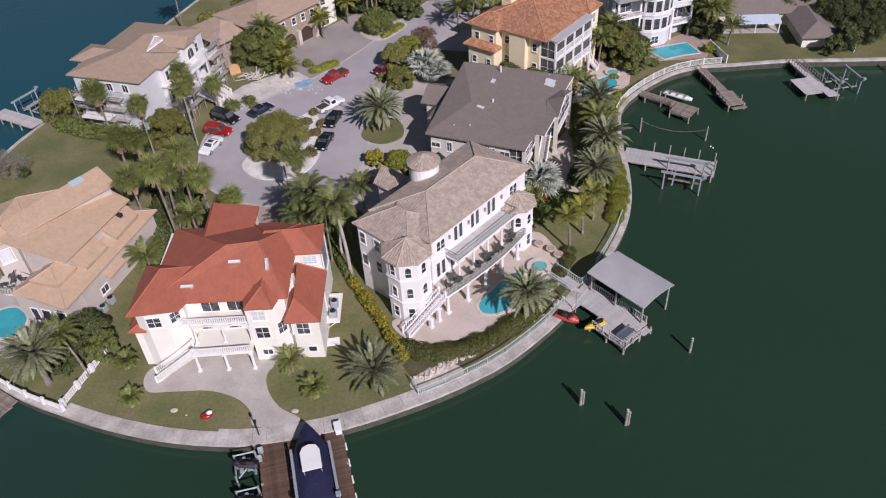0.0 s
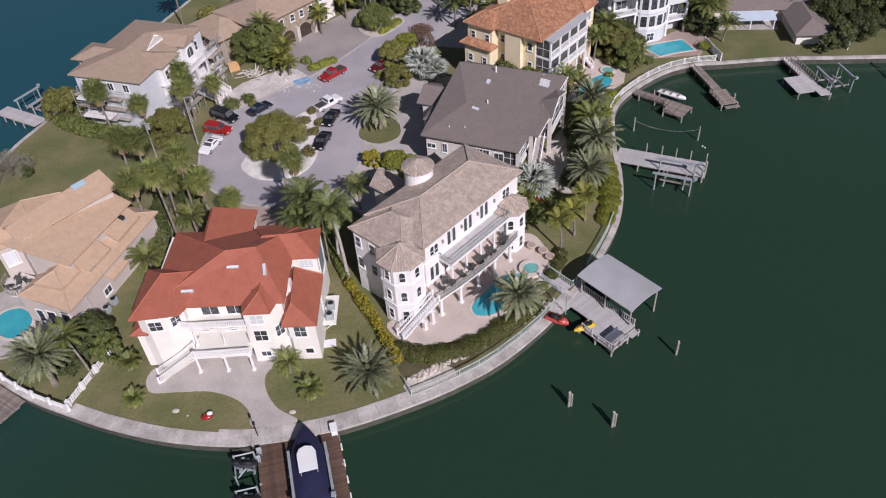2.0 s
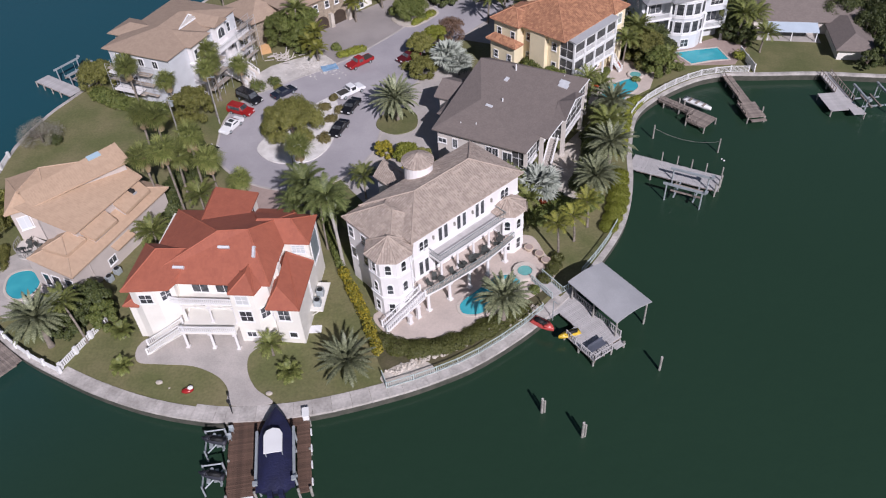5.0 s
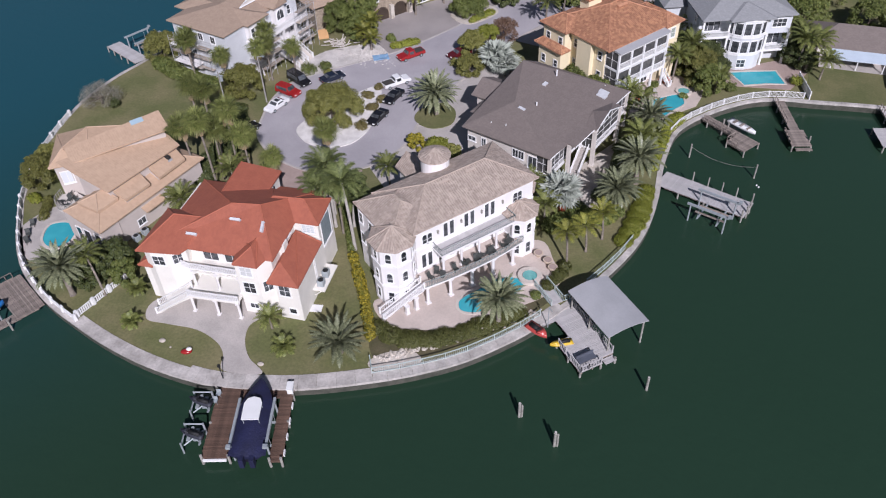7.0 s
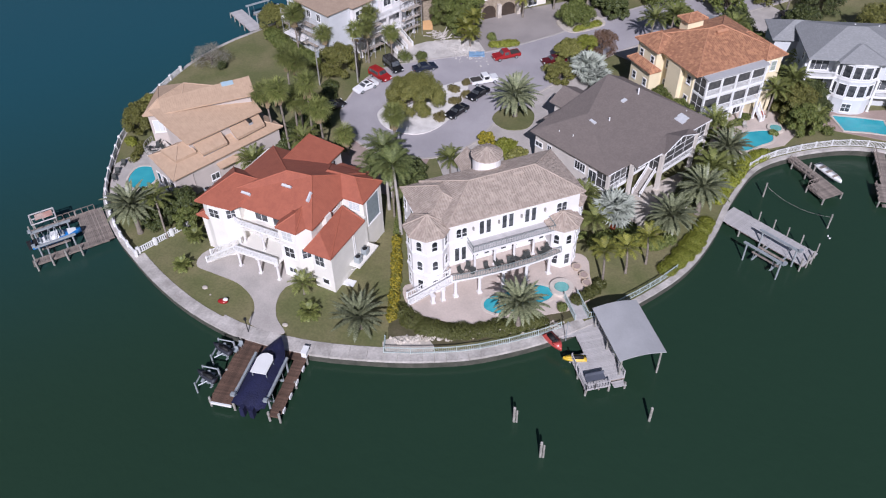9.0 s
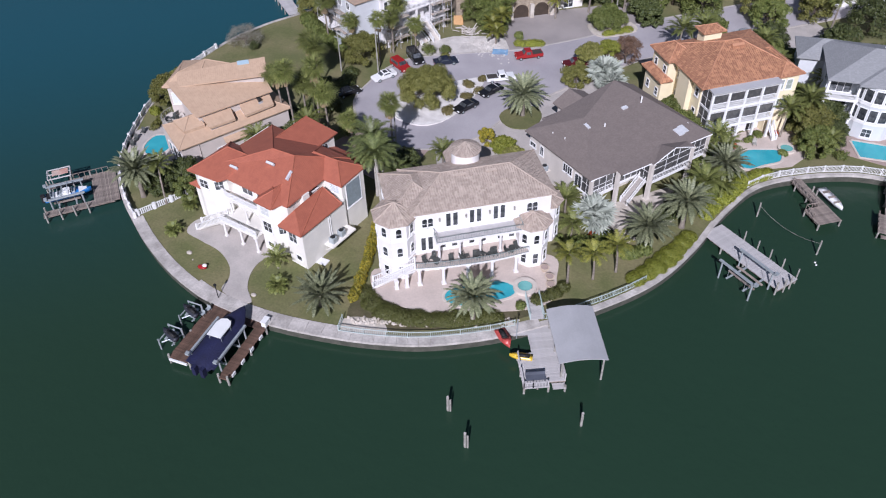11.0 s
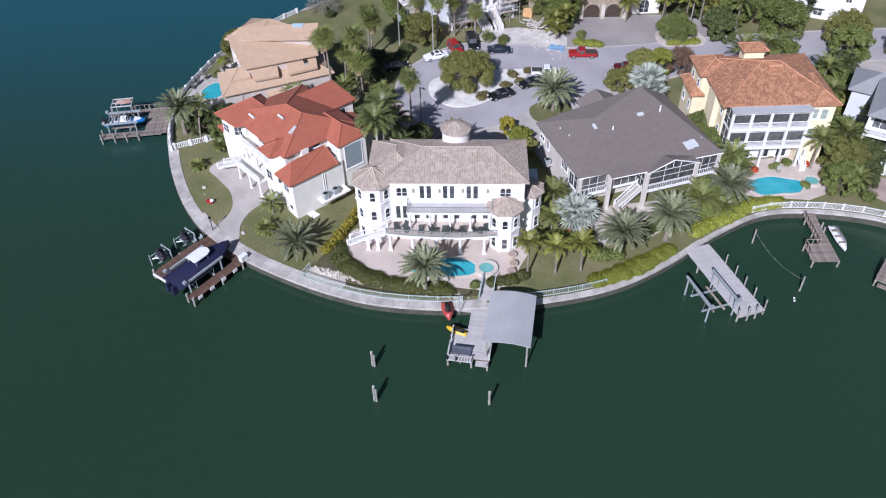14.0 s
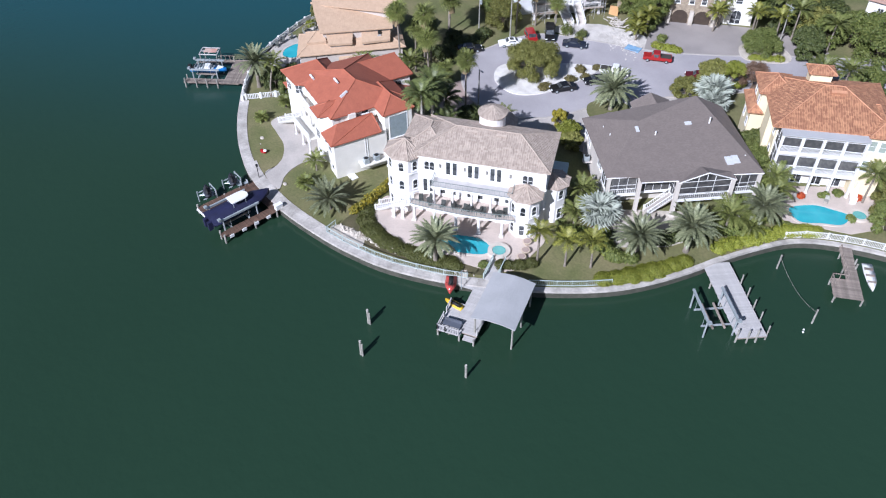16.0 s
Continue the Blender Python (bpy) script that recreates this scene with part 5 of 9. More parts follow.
rod(bm, (3.4, 0.4, 1.3), (3.4, 0.4, 5.7), 0.06)
part("downpipe", bm, TAUPE, TAN)
# its raised sun deck behind a bowed rail
DECK = smooth_line([(4.8, 8.7), (3.0, 8.9), (1.8, 9.9), (1.6, 11.4), (2.6, 12.9), (4.2, 13.6)], 4)
slab(TAN, DECK[::-1] + [(5.2, 8.9), (5.6, 12.4)], 4.2, 4.5, PALE, "sun_deck", "pale raised sun deck")
railing(TAN, DECK, 4.5, 1.0, PILE, 0.3, 0.05, "railing", "dark bowed deck railing", 0.05)

# the house under scaffolding
SCAF = thing("house", "blue-grey and white house with tan shingle roof under renovation", "house", pose(-54.7, 111.8, 0, 0, 0, 75))
walls(SCAF, rect(0.6, 20.0, 1.2, 14.2), G, 10.9, BLUEGREY)
walls(SCAF, rect(5.6, 10.4, 0.2, 1.1), G, 10.9, WHITE)
walls(SCAF, rect(12.6, 15.4, 0.0, 1.1), G, 11.6, WHITE)
roof(SCAF, R_BROWN, lambda bm: hip(bm, 0.6, 20.0, 1.4, 14.4, 11.0, 1.6, 0.6))
roof(SCAF, R_BROWN, lambda bm: hip(bm, 5.6, 10.4, 0.2, 9.0, 11.02, 1.1, 0.5))
roof(SCAF, R_BROWN, lambda bm: hip(bm, 12.4, 15.6, -0.2, 8.0, 11.4, 1.2, 0.3, gable=("y0",)))
roof(SCAF, R_BROWN, lambda bm: hip(bm, 5.6, 10.6, 8.0, 17.4, 10.9, 1.1, 0.6))
walls(SCAF, rect(5.8, 10.4, 13.3, 17.2), G, 10.9, BLUEGREY)
for x, z in ((6.6, 8.2), (9.4, 8.2), (6.6, 4.6), (9.4, 4.6), (17.4, 8.0), (17.4, 4.6)):
    window(SCAF, x, 0.2 if x < 11 else 1.0, z, -90, 0.8, 1.6, False, 0, 1)
window(SCAF, 14.0, 0.0, 8.6, -90, 1.8, 1.8, True, 1, 0)
for y, z in ((3.0, 8.6), (6.0, 8.6), (11.0, 8.6), (3.5, 4.8), (8.5, 4.8)):
    window(SCAF, 0.6, y + 1.4, z, 180, 1.0, 1.3, False, 1, 0)
for z in (4.2, 7.6):
    slab(SCAF, rect(5.2, 19.6, -1.8, 1.1), z - 0.3, z, WHITE, "balcony", "white balcony")
    railing(SCAF, [(5.3, -1.7), (19.5, -1.7)], z, 1.0, TRIM, 0.3, 0.08, "balustrade")
    slab(SCAF, rect(-1.6, 0.3, 8.0, 13.4), z - 0.3, z, WHITE, "balcony", "white side balcony")
stair(SCAF, 11.0, -1.6, 4.2, 11.8, -5.6, 1.4, 1.8, PALE, TRIM, 0.3)
stair(SCAF, 14.2, -1.6, 4.2, 14.4, -5.6, 1.4, 1.6, PALE, TRIM, 0.3)
for x in (5.4, 8.6, 12.6, 16.0, 19.4):
    column(SCAF, x, -1.5, 1.3, 7.4, 0.2, WHITE, False, "post")
WELL = [(8.6, 4.4), (13.8, 4.2), (13.4, 5.9)]
for a, c in zip(WELL, WELL[1:] + WELL[:1]):
    bm = bmesh.new()
    rod(bm, (*a, 11.2 + 0.23 * (a[1] - 0.9)), (*c, 11.2 + 0.23 * (c[1] - 0.9)), 0.13, None, 6)
    part("roof_well_timber", bm, TRIM, SCAF, "white timber round an open roof well")
bm = bmesh.new()
prism(bm, [(9.2, 4.5), (13.6, 4.35), (13.3, 5.7)], 11.7, 12.22)
part("roof_well", bm, PALE, SCAF, "shaded open roof well")


SCAFPLANK = mat("scaffold_planks", (0.46, 0.39, 0.32), 0.85, scale=1.5, fine=9, var=0.3, bump=0.2, spread=0.2)


def scaffold(m, length, levels, label):
    t = thing("scaffold", label, "scaffold", m, "scaffolds round the house")
    k = round(length / 2.2)
    for i in range(k + 1):
        for y in (0, -1.3):
            bm = bmesh.new()
            rod(bm, (length * i / k, y, 0), (length * i / k, y, levels * 2.1 + 0.9), 0.04, None, 6)
            part("standard", bm, ALU, t)
    rng = random.Random(length)
    for j in range(levels):
        z = 2.1 * (j + 1)
        for i in range(k):
            bm = bmesh.new()
            w = rng.uniform(0.7, 1.2)
            box(bm, length * i / k + 0.03, length * (i + 1) / k - 0.03, -w - 0.1, -0.1, z - 0.06, z)
            part("plank", bm, SCAFPLANK, t)
        for y in (0, -1.3):
            for dz in (0.5, 1.0):
                bm = bmesh.new()
                rod(bm, (0, y, z + dz), (length, y, z + dz), 0.028, None, 6)
                part("ledger", bm, ALU, t)
        for i in range(0, k, 3):
            bm = bmesh.new()
            rod(bm, (length * i / k, -1.3, z - 2.1), (length * (i + 1) / k, -1.3, z), 0.028, None, 6)
            part("brace", bm, ALU, t)
    return t


ax, ay = math.cos(radians(75)), math.sin(radians(75))


def in_scaf(x, y):
    return (-54.7 + x * ax - y * ay, 111.8 + x * ay + y * ax)


scaffold(pose(*in_scaf(0.4, 14.6), 1.25, 0, 0, 75 - 90), 9.5, 3, "galvanised scaffold with plank decks against the side wall")
scaffold(pose(*in_scaf(4.6, -2.3), 1.25, 0, 0, 75), 5.0, 3, "galvanised scaffold before the front balconies")
scaffold(pose(*in_scaf(15.6, -2.0), 1.25, 0, 0, 75), 4.4, 4, "tall galvanised scaffold with plank decks beside the entrance")

# the blue-grey house with a round bay
BLUE = thing("house", "pale blue-grey three-storey house with rounded window bay and balconies", "house", pose(24.6, 136.9, 0, 0, 0, 22))
walls(BLUE, rect(0.6, 16.6, 2.2, 13.0), G, 10.9, BLUEGREY)
walls(BLUE, [(5.4, 2.3), (5.4, 0.4), (6.0, -0.4), (7.4, -1.2), (9.0, -1.4), (10.6, -1.2), (11.8, -0.4), (12.2, 0.4), (12.2, 2.3)], G, 10.9, BLUEGREY, "bay", "rounded blue-grey bay")
walls(BLUE, rect(12.1, 16.6, 0.2, 2.3), 7.3, 10.9, BLUEGREY)
roof(BLUE, R_SLATE, lambda bm: hip(bm, 0.6, 16.6, 0.0, 13.0, 11.0, 2.7, 0.6))
roof(BLUE, R_SLATE, lambda bm: hip(bm, 5.2, 12.4, -1.0, 6.0, 11.01, 1.5, 0.5))
roof(BLUE, R_SLATE, lambda bm: hip(bm, -3.4, 5.0, 9.0, 16.0, 9.6, 2.0, 0.5))
walls(BLUE, rect(-3.2, 4.8, 9.2, 15.8), G, 9.5, BLUEGREY)
BAY = [(5.4, 0.4), (6.0, -0.4), (7.4, -1.2), (9.0, -1.4), (10.6, -1.2), (11.8, -0.4), (12.2, 0.4)]
for (xa, ya), (xb, yb) in zip(BAY, BAY[1:]):
    w = math.hypot(xb - xa, yb - ya)
    for z in (8.1, 4.7):
        window(BLUE, (xa + xb) / 2, (ya + yb) / 2, z, math.degrees(math.atan2(yb - ya, xb - xa)) - 90, w - 0.42, 2.1, False, 0, 0)
for z in (7.45, 10.55, 4.1):
    cornice(BLUE, BAY + [(12.2, 2.3), (5.4, 2.3)], z, 0.14, 0.35)
window(BLUE, 8.2, -1.31, 1.9, -97, 1.4, 1.4, False, 1, 1)
window(BLUE, 14.4, 0.2, 8.6, -90, 2.4, 1.4, False, 2, 1)
for z in (4.3, 7.6):
    slab(BLUE, rect(0.3, 5.5, -0.3, 2.3), z - 0.3, z, TRIM, "balcony", "white balcony")
    railing(BLUE, [(0.35, 2.2), (0.35, -0.25), (5.4, -0.25)], z, 1.0, TRIM, 0.16, 0.06, "balcony_rail")
slab(BLUE, rect(12.1, 16.8, -0.2, 2.3), 4.0, 4.3, TRIM, "balcony", "white balcony")
railing(BLUE, [(12.2, -0.15), (16.7, -0.15), (16.7, 2.2)], 4.3, 1.0, TRIM, 0.16, 0.06, "balcony_rail")
for x in (0.5, 5.2, 12.4, 16.5):
    column(BLUE, x, 0.0, 1.3, 10.9 if x < 6 else 7.3, 0.17, TRIM, False, "post")
for x, z in ((2.8, 4.4), (2.8, 7.7), (14.4, 4.4)):
    window(BLUE, x, 2.2, z, -90, 3.2, 2.2, False, 2, 0)
vent(BLUE, 9.0, 8.8, 12.5)
vent(BLUE, 13.0, 9.0, 12.3)
vent(BLUE, 14.0, 5.0, 12.2, 0.1, 0.7)
for y, z in ((4.0, 8.6), (7.0, 5.0)):
    window(BLUE, 0.6, y, z, 180, 0.9, 1.3, False, 0, 1)

# the arched-garage house
ARCH = thing("house", "brown stone house with tan roof and arched garage doors", "house", pose(-37.6, 141.2, 0, 0, 0, 52))
walls(ARCH, rect(-6.0, 9.4, 1.0, 13.0), G, 7.9, STONE)
walls(ARCH, rect(9.4, 15.5, 2.6, 13.0), G, 8.6, CREAM)
roof(ARCH, R_BROWN, lambda bm: hip(bm, -6.0, 9.4, 1.0, 13.0, 8.0, 2.4, 0.7))
roof(ARCH, R_BROWN, lambda bm: hip(bm, 9.0, 15.5, 2.6, 13.0, 8.7, 1.9, 0.6))
roof(ARCH, R_BROWN, lambda bm: hip(bm, -12.0, -4.0, 5.0, 15.0, 6.6, 2.2, 0.6))
walls(ARCH, rect(-11.6, -5.9, 5.4, 14.6), G, 6.5, STONE)
# near-black brown paints in the shadow of the recessed garage arches
GARAGE = mat("garage_shadow_brown", (0.06, 0.042, 0.03), 0.6, scale=1.0, fine=9, var=0.3, bump=0.3)
for x in (-3.4, 1.2, 5.6):
    window(ARCH, x, 1.0, 1.3, -90, 3.2, 2.9, True, 0, 0, GARAGE, STONE, "garage_door", False)
for x in (-4.6, -2.2, 0.2, 3.0, 5.4, 7.8):
    window(ARCH, x, 1.0, 5.6, -90, 0.9, 1.3, False, 0, 1)
window(ARCH, 12.3, 2.6, 1.5, -90, 1.9, 2.8, True, 1, 1)
window(ARCH, 12.3, 2.6, 5.8, -90, 1.2, 1.6, True, 0, 1)
for x in (-1.1, 3.4, 7.8):
    bm = bmesh.new()
    box(bm, x - 0.36, x + 0.36, 0.26, 1.05, 1.3, 4.2)
    pier = part("stone_pier", bm, SANDY, ARCH, "rough stone pier between garage doors")
    for i in range(6):
        bm = bmesh.new()
        box(bm, x - 0.42 + 0.04 * (i % 2), x + 0.42 - 0.04 * (i % 2), 0.2, 1.04, 1.3 + 0.48 * i, 1.76 + 0.48 * i)
        part("stone", bm, SANDY, pier)

# the low house behind the lawn, with a pale awning
LOW = thing("house", "low pale house with dark shingle roof and pale blue awning", "house", pose(44.5, 146.4, 0, 0, 0, -1))
walls(LOW, rect(0, 22, 0, 9), G, 3.9, PALE)
roof(LOW, R_GREY, lambda bm: hip(bm, 0, 22, 0, 9, 4.0, 2.4, 0.6))
roof(LOW, R_GREY, lambda bm: hip(bm, 14.8, 21.0, -10.0, 3.0, 3.6, 1.6, 0.5))
walls(LOW, rect(15.0, 20.8, -9.6, 0.2), G, 3.5, CREAM)
bm = bmesh.new()
v = [bm.verts.new(p) for p in ((3.8, -3.4, 3.3), (12.9, -3.4, 3.3), (12.9, 0.2, 4.0), (3.8, 0.2, 4.0), (3.8, -3.4, 3.15), (12.9, -3.4, 3.15), (12.9, 0.2, 3.85), (3.8, 0.2, 3.85))]
for k in ((0, 1, 2, 3), (7, 6, 5, 4), (0, 4, 5, 1), (1, 5, 6, 2), (2, 6, 7, 3), (3, 7, 4, 0)):
    bm.faces.new([v[i] for i in k])
bmesh.ops.recalc_face_normals(bm, faces=bm.faces)
part("awning", bm, mat("pale_blue_awning", (0.52, 0.60, 0.68), 0.5, var=0.08), LOW, "pale blue metal awning")
for x in (4.0, 8.2, 12.6):
    column(LOW, x, -3.2, 1.3, 3.25, 0.08, TRIM, False, "post")
for x in (6.2, 7.4, 8.6, 9.8, 11.0):
    window(LOW, x, 0.0, 1.4, -90, 0.85, 2.0, False, 0, 0)

# the pink-roofed white house along the far street, and its neighbour
FAR = thing("house", "white house with pinkish tile roof and grey awnings", "house", pose(-18.5, 172.5, 0, 0, 0, 27))
walls(FAR, rect(0, 20, 0, 11), G, 8.4, WHITE)
walls(FAR, rect(5.5, 9.5, -1.2, 0.1), G, 9.2, WHITE)
PINKROOF = roof_mat("pinkish_tiles", (0.42, 0.27, 0.22), (0.30, 0.19, 0.155), 0.4, 0.34, 0.8, 0.5, 0.05)
roof(FAR, PINKROOF, lambda bm: hip(bm, 0, 20, 0, 11, 8.5, 2.6, 0.6))
roof(FAR, PINKROOF, lambda bm: hip(bm, 5.5, 9.5, -1.2, 6.0, 9.3, 1.3, 0.4))
for x, z, w, h in ((2.0, 2.0, 1.6, 1.8), (2.6, 5.6, 1.0, 1.5), (7.5, 6.4, 1.0, 1.3), (12.0, 2.0, 1.6, 1.8), (12.0, 5.6, 1.0, 1.5), (17.0, 2.0, 1.6, 1.8), (17.0, 5.6, 1.0, 1.5)):
    window(FAR, x, 0.0 if not 5 < x < 9 else -1.2, z, -90, w, h, False, 1, 1)
window(FAR, 7.5, -1.2, 1.4, -90, 1.6, 2.6, False, 1, 0)
for x in (2.0, 12.0):
    bm = bmesh.new()
    v = [bm.verts.new(p) for p in ((x - 1.2, -0.05, 4.7), (x + 1.2, -0.05, 4.7), (x + 1.2, -1.1, 4.0), (x - 1.2, -1.1, 4.0), (x - 1.2, -0.05, 4.6), (x + 1.2, -0.05, 4.6), (x + 1.2, -1.1, 3.9), (x - 1.2, -1.1, 3.9))]
    for k in ((0, 1, 2, 3), (7, 6, 5, 4), (0, 4, 5, 1), (1, 5, 6, 2), (2, 6, 7, 3), (3, 7, 4, 0)):
        bm.faces.new([v[i] for i in k])
    bmesh.ops.recalc_face_normals(bm, faces=bm.faces)
    part("awning", bm, BLUEGREY, FAR, "blue-grey awning")
FAR2 = thing("house", "white house with dark roof beyond the street trees", "house", pose(7.5, 184.0, 0, 0, 0, 15))
walls(FAR2, rect(0, 18, 0, 10), G, 7.6, WHITE)
roof(FAR2, R_GREY, lambda bm: hip(bm, 0, 18, 0, 10, 7.7, 2.4, 0.6))
for x in (2.5, 6.0, 12.0, 15.5):
    window(FAR2, x, 0, 5.0, -90, 1.2, 1.5, False, 1, 1)
    window(FAR2, x, 0, 1.9, -90, 1.4, 1.7, False, 1, 1)

# ---- docks and the water's edge ----
def planks(parent, x0, x1, y0, y1, z, material, along="x", wide=0.24, name="board", label=""):
    """Boards laid side by side; along: the way each board runs."""
    a, c = (y0, y1) if along == "x" else (x0, x1)
    k = max(1, round((c - a) / wide))
    w = (c - a) / k
    rng = random.Random(round(x0 * 7 + y1 * 13 + k))
    bm = bmesh.new()
    if along == "x":
        box(bm, x0, x1, 0.012, w - 0.012, -0.06, 0)
    else:
        box(bm, 0.012, w - 0.012, y0, y1, -0.06, 0)
    first = part(name, bm, material, parent, label)
    for i in range(k):
        e, dz = rng.uniform(-0.03, 0.03), rng.uniform(-0.006, 0.006)
        m = pose(e, a + w * i, z + dz) if along == "x" else pose(a + w * i, e, z + dz)
        if i:
            share(name, first, parent, m)
        else:
            first.matrix_basis = m


def pile(parent, x, y, z, r=0.13, cap=False, name="mooring_post", material=PILE):
    bm = bmesh.new()
    rod(bm, (x, y, -2.0), (x, y, z), r * 1.05, r, 10)
    if cap:
        rod(bm, (x, y, z), (x, y, z + 0.15), r * 1.15, 0.02, 10)
    return part(name, bm, METAL if name == "lift_post" else material, parent)


def under(parent, x0, x1, y0, y1, z, material):
    bm = bmesh.new()
    for y in (y0 + 0.1, y1 - 0.25):
        box(bm, x0, x1, y, y + 0.15, z - 0.35, z - 0.07)
    for i in range(int((x1 - x0) / 2.4) + 1):
        x = x0 + 0.1 + 2.4 * i
        box(bm, x, x + 0.15, y0, y1, z - 0.33, z - 0.075)
    part("joist_frame", bm, material, parent)


def beam(parent, a, b, w=0.12, material=METAL, name="beam"):
    bm = bmesh.new()
    rod(bm, a, b, w, None, 4)
    return part(name, bm, material, parent)


def boat_lift(m, w, ln, z, label, group=""):
    """Four posts and two long top beams with cradle bunks between."""
    t = thing("boat_lift", label, "boat lift", m, group)
    for x in (0, w):
        for y in (0, -ln):
            pile(t, x, y, z - 0.1, 0.12, name="lift_post")
        bm = bmesh.new()
        box(bm, x - 0.14, x + 0.14, -ln - 0.5, 0.5, z - 0.1, z + 0.18)
        part("top_beam", bm, METAL, t)
        bm = bmesh.new()
        box(bm, x - 0.25, x + 0.25, -ln - 0.75, -ln - 0.3, z + 0.18, z + 0.5)
        part("lift_motor", bm, METAL, t)
    for y in (-ln * 0.25, -ln * 0.8):
        bm = bmesh.new()
        box(bm, -0.1, w + 0.1, y - 0.1, y + 0.1, 0.9, 1.1)
        part("cradle_beam", bm, METAL, t)
        for x in (0.02, w - 0.02):
            bm = bmesh.new()
            rod(bm, (x, y, 1.0), (x, y, z), 0.03, None, 6)
            part("cable", bm, METAL, t)
    for x in (w * 0.3, w * 0.7):
        bm = bmesh.new()
        box(bm, x - 0.12, x + 0.12, -ln * 0.95, -ln * 0.1, 1.1, 1.3)
        part("bunk", bm, GREYWOOD, t)
    return t


# the brown dock of the red-roofed house
D = thing("dock", "dark brown timber dock with a boat slip", "dock", pose(-25.0, 50.2, 0, 0, 0, 16.5))
DZ = 1.12
planks(D, 0.0, 3.2, -10.7, -2.6, DZ, WOOD)
planks(D, 0.0, 9.1, -2.6, 0.6, DZ, WOOD)
planks(D, 7.6, 9.1, -11.2, -2.6, DZ, WOOD)
for a in ((0, 3.2, -10.7, 0.4), (7.6, 9.1, -11.2, 0), (3.2, 7.6, -2.6, 0)):
    under(D, *a, DZ, WOOD)
for x, y in ((0.1, -10.6), (3.1, -10.6), (0.1, -6), (3.1, -6), (7.7, -11.1), (9.0, -11.1), (9.0, -6), (0.1, -2.4), (9.0, -2.2)):
    pile(D, x, y, DZ + (0.5 if y < -9 else 0.1), 0.15)
for i in range(4):
    bm = bmesh.new()
    box(bm, 9.1, 9.25, -10.4 + 2.1 * i, -9.7 + 2.1 * i, 0.75, 1.2)
    part("fender", bm, TRIM, D, "white dock fender")
bm = bmesh.new()
box(bm, 0.3, 2.9, -10.95, -10.75, 0.85, 1.15)
part("end_bumper", bm, TRIM, D, "white bumper rail")
boat_lift(pose(-25.0, 50.2, 0, 0, 0, 16.5) @ pose(3.55, -4.6, 0), 4.0, 5.6, 3.0, "aluminium boat lift holding the covered boat")


def hull(bm, ln, beam_, extent, sheer=0.25, stations=12, flat=0.55):
    """A boat's hull, bow at +y."""
    rows = []
    for i in range(stations + 1):
        t = i / stations
        w = beam_ / 2 * (1 - max(0.0, (t - 0.45) / 0.55) ** 2.2) if t < 0.995 else 0.02
        w *= 0.92 + 0.08 * min(1, t * 3)
        y = -ln / 2 + ln * t
        z = extent + sheer * t * t
        keel = 0.0 + max(0, t - 0.7) ** 2 * extent * 5
        rows.append([bm.verts.new(p) for p in ((-w, y, z), (-w * flat - 0.02, y, extent * 0.35 + keel * 0.5), (0, y, keel), (w * flat + 0.02, y, extent * 0.35 + keel * 0.5), (w, y, z))])
    for a, c in zip(rows, rows[1:]):
        for i in range(4):
            bm.faces.new((a[i], c[i], c[i + 1], a[i + 1]))
        bm.faces.new((a[4], c[4], c[0], a[0]))
    bm.faces.new(rows[0])
    bm.faces.new(rows[-1][::-1])
    bmesh.ops.recalc_face_normals(bm, faces=bm.faces)


NAVY = mat("navy_boat_cover", (0.012, 0.014, 0.055), 0.7, scale=0.8, fine=5, var=0.35, bump=0.6, bdist=0.1)
CANVAS = mat("white_canvas", (0.78, 0.78, 0.77), 0.6, var=0.06)
boat = thing("motorboat", "large motorboat under a navy blue cover with a white hardtop", "boat", pose(-25.0, 50.2, 0, 0, 0, 16.5) @ pose(5.5, -6.2, 0) @ Matrix.Diagonal((1.16, 0.97, 1, 1)))
bm = bmesh.new()
hull(bm, 10.6, 3.3, 1.25, 0.35)
bmesh.ops.translate(bm, vec=(0, 0, 1.3), verts=bm.verts)
part("hull", bm, NAVY, boat, "navy hull", True)
bm = bmesh.new()
rows = []
for i in range(15):
    t = i / 14
    w = 1.7 * (1 - max(0.0, (t - 0.45) / 0.55) ** 2.2) + 0.03
    y, h = -5.35 + 10.7 * t, 2.55 + 0.35 * t * t
    crown = 0.75 * math.sin(math.pi * min(1, max(0, t) * 1.02)) ** 0.7 + 0.03 * math.sin(i * 2.1)
    rows.append([bm.verts.new((w * s, y, h + crown * (1 - s * s))) for s in (-1.03, -0.75, -0.4, 0, 0.4, 0.75, 1.03)])
for a, c in zip(rows, rows[1:]):
    for i in range(6):
        bm.faces.new((a[i], a[i + 1], c[i + 1], c[i]))
part("cover", bm, NAVY, boat, "navy fitted canvas cover", True)
bm = bmesh.new()
prism(bm, [(-0.85, -1.6), (0.85, -1.6), (0.87, 0.7), (0.6, 1.35), (0, 1.6), (-0.6, 1.35), (-0.87, 0.7)], 4.0, 4.12)
part("hardtop", bm, CANVAS, boat, "white hardtop")
for x in (-0.75, 0.75):
    for y in (-1.4, 0.7):
        bm = bmesh.new()
        rod(bm, (x, y, 3.0), (x, y, 4.0), 0.04, None, 6)
        part("stanchion", bm, METAL, boat)
for x in (-0.5, 0.5):
    bm = bmesh.new()
    box(bm, x - 0.22, x + 0.22, -6.0, -5.3, 1.2, 2.6)
    part("outboard_motor", bm, NAVY, boat, "covered outboard motor")

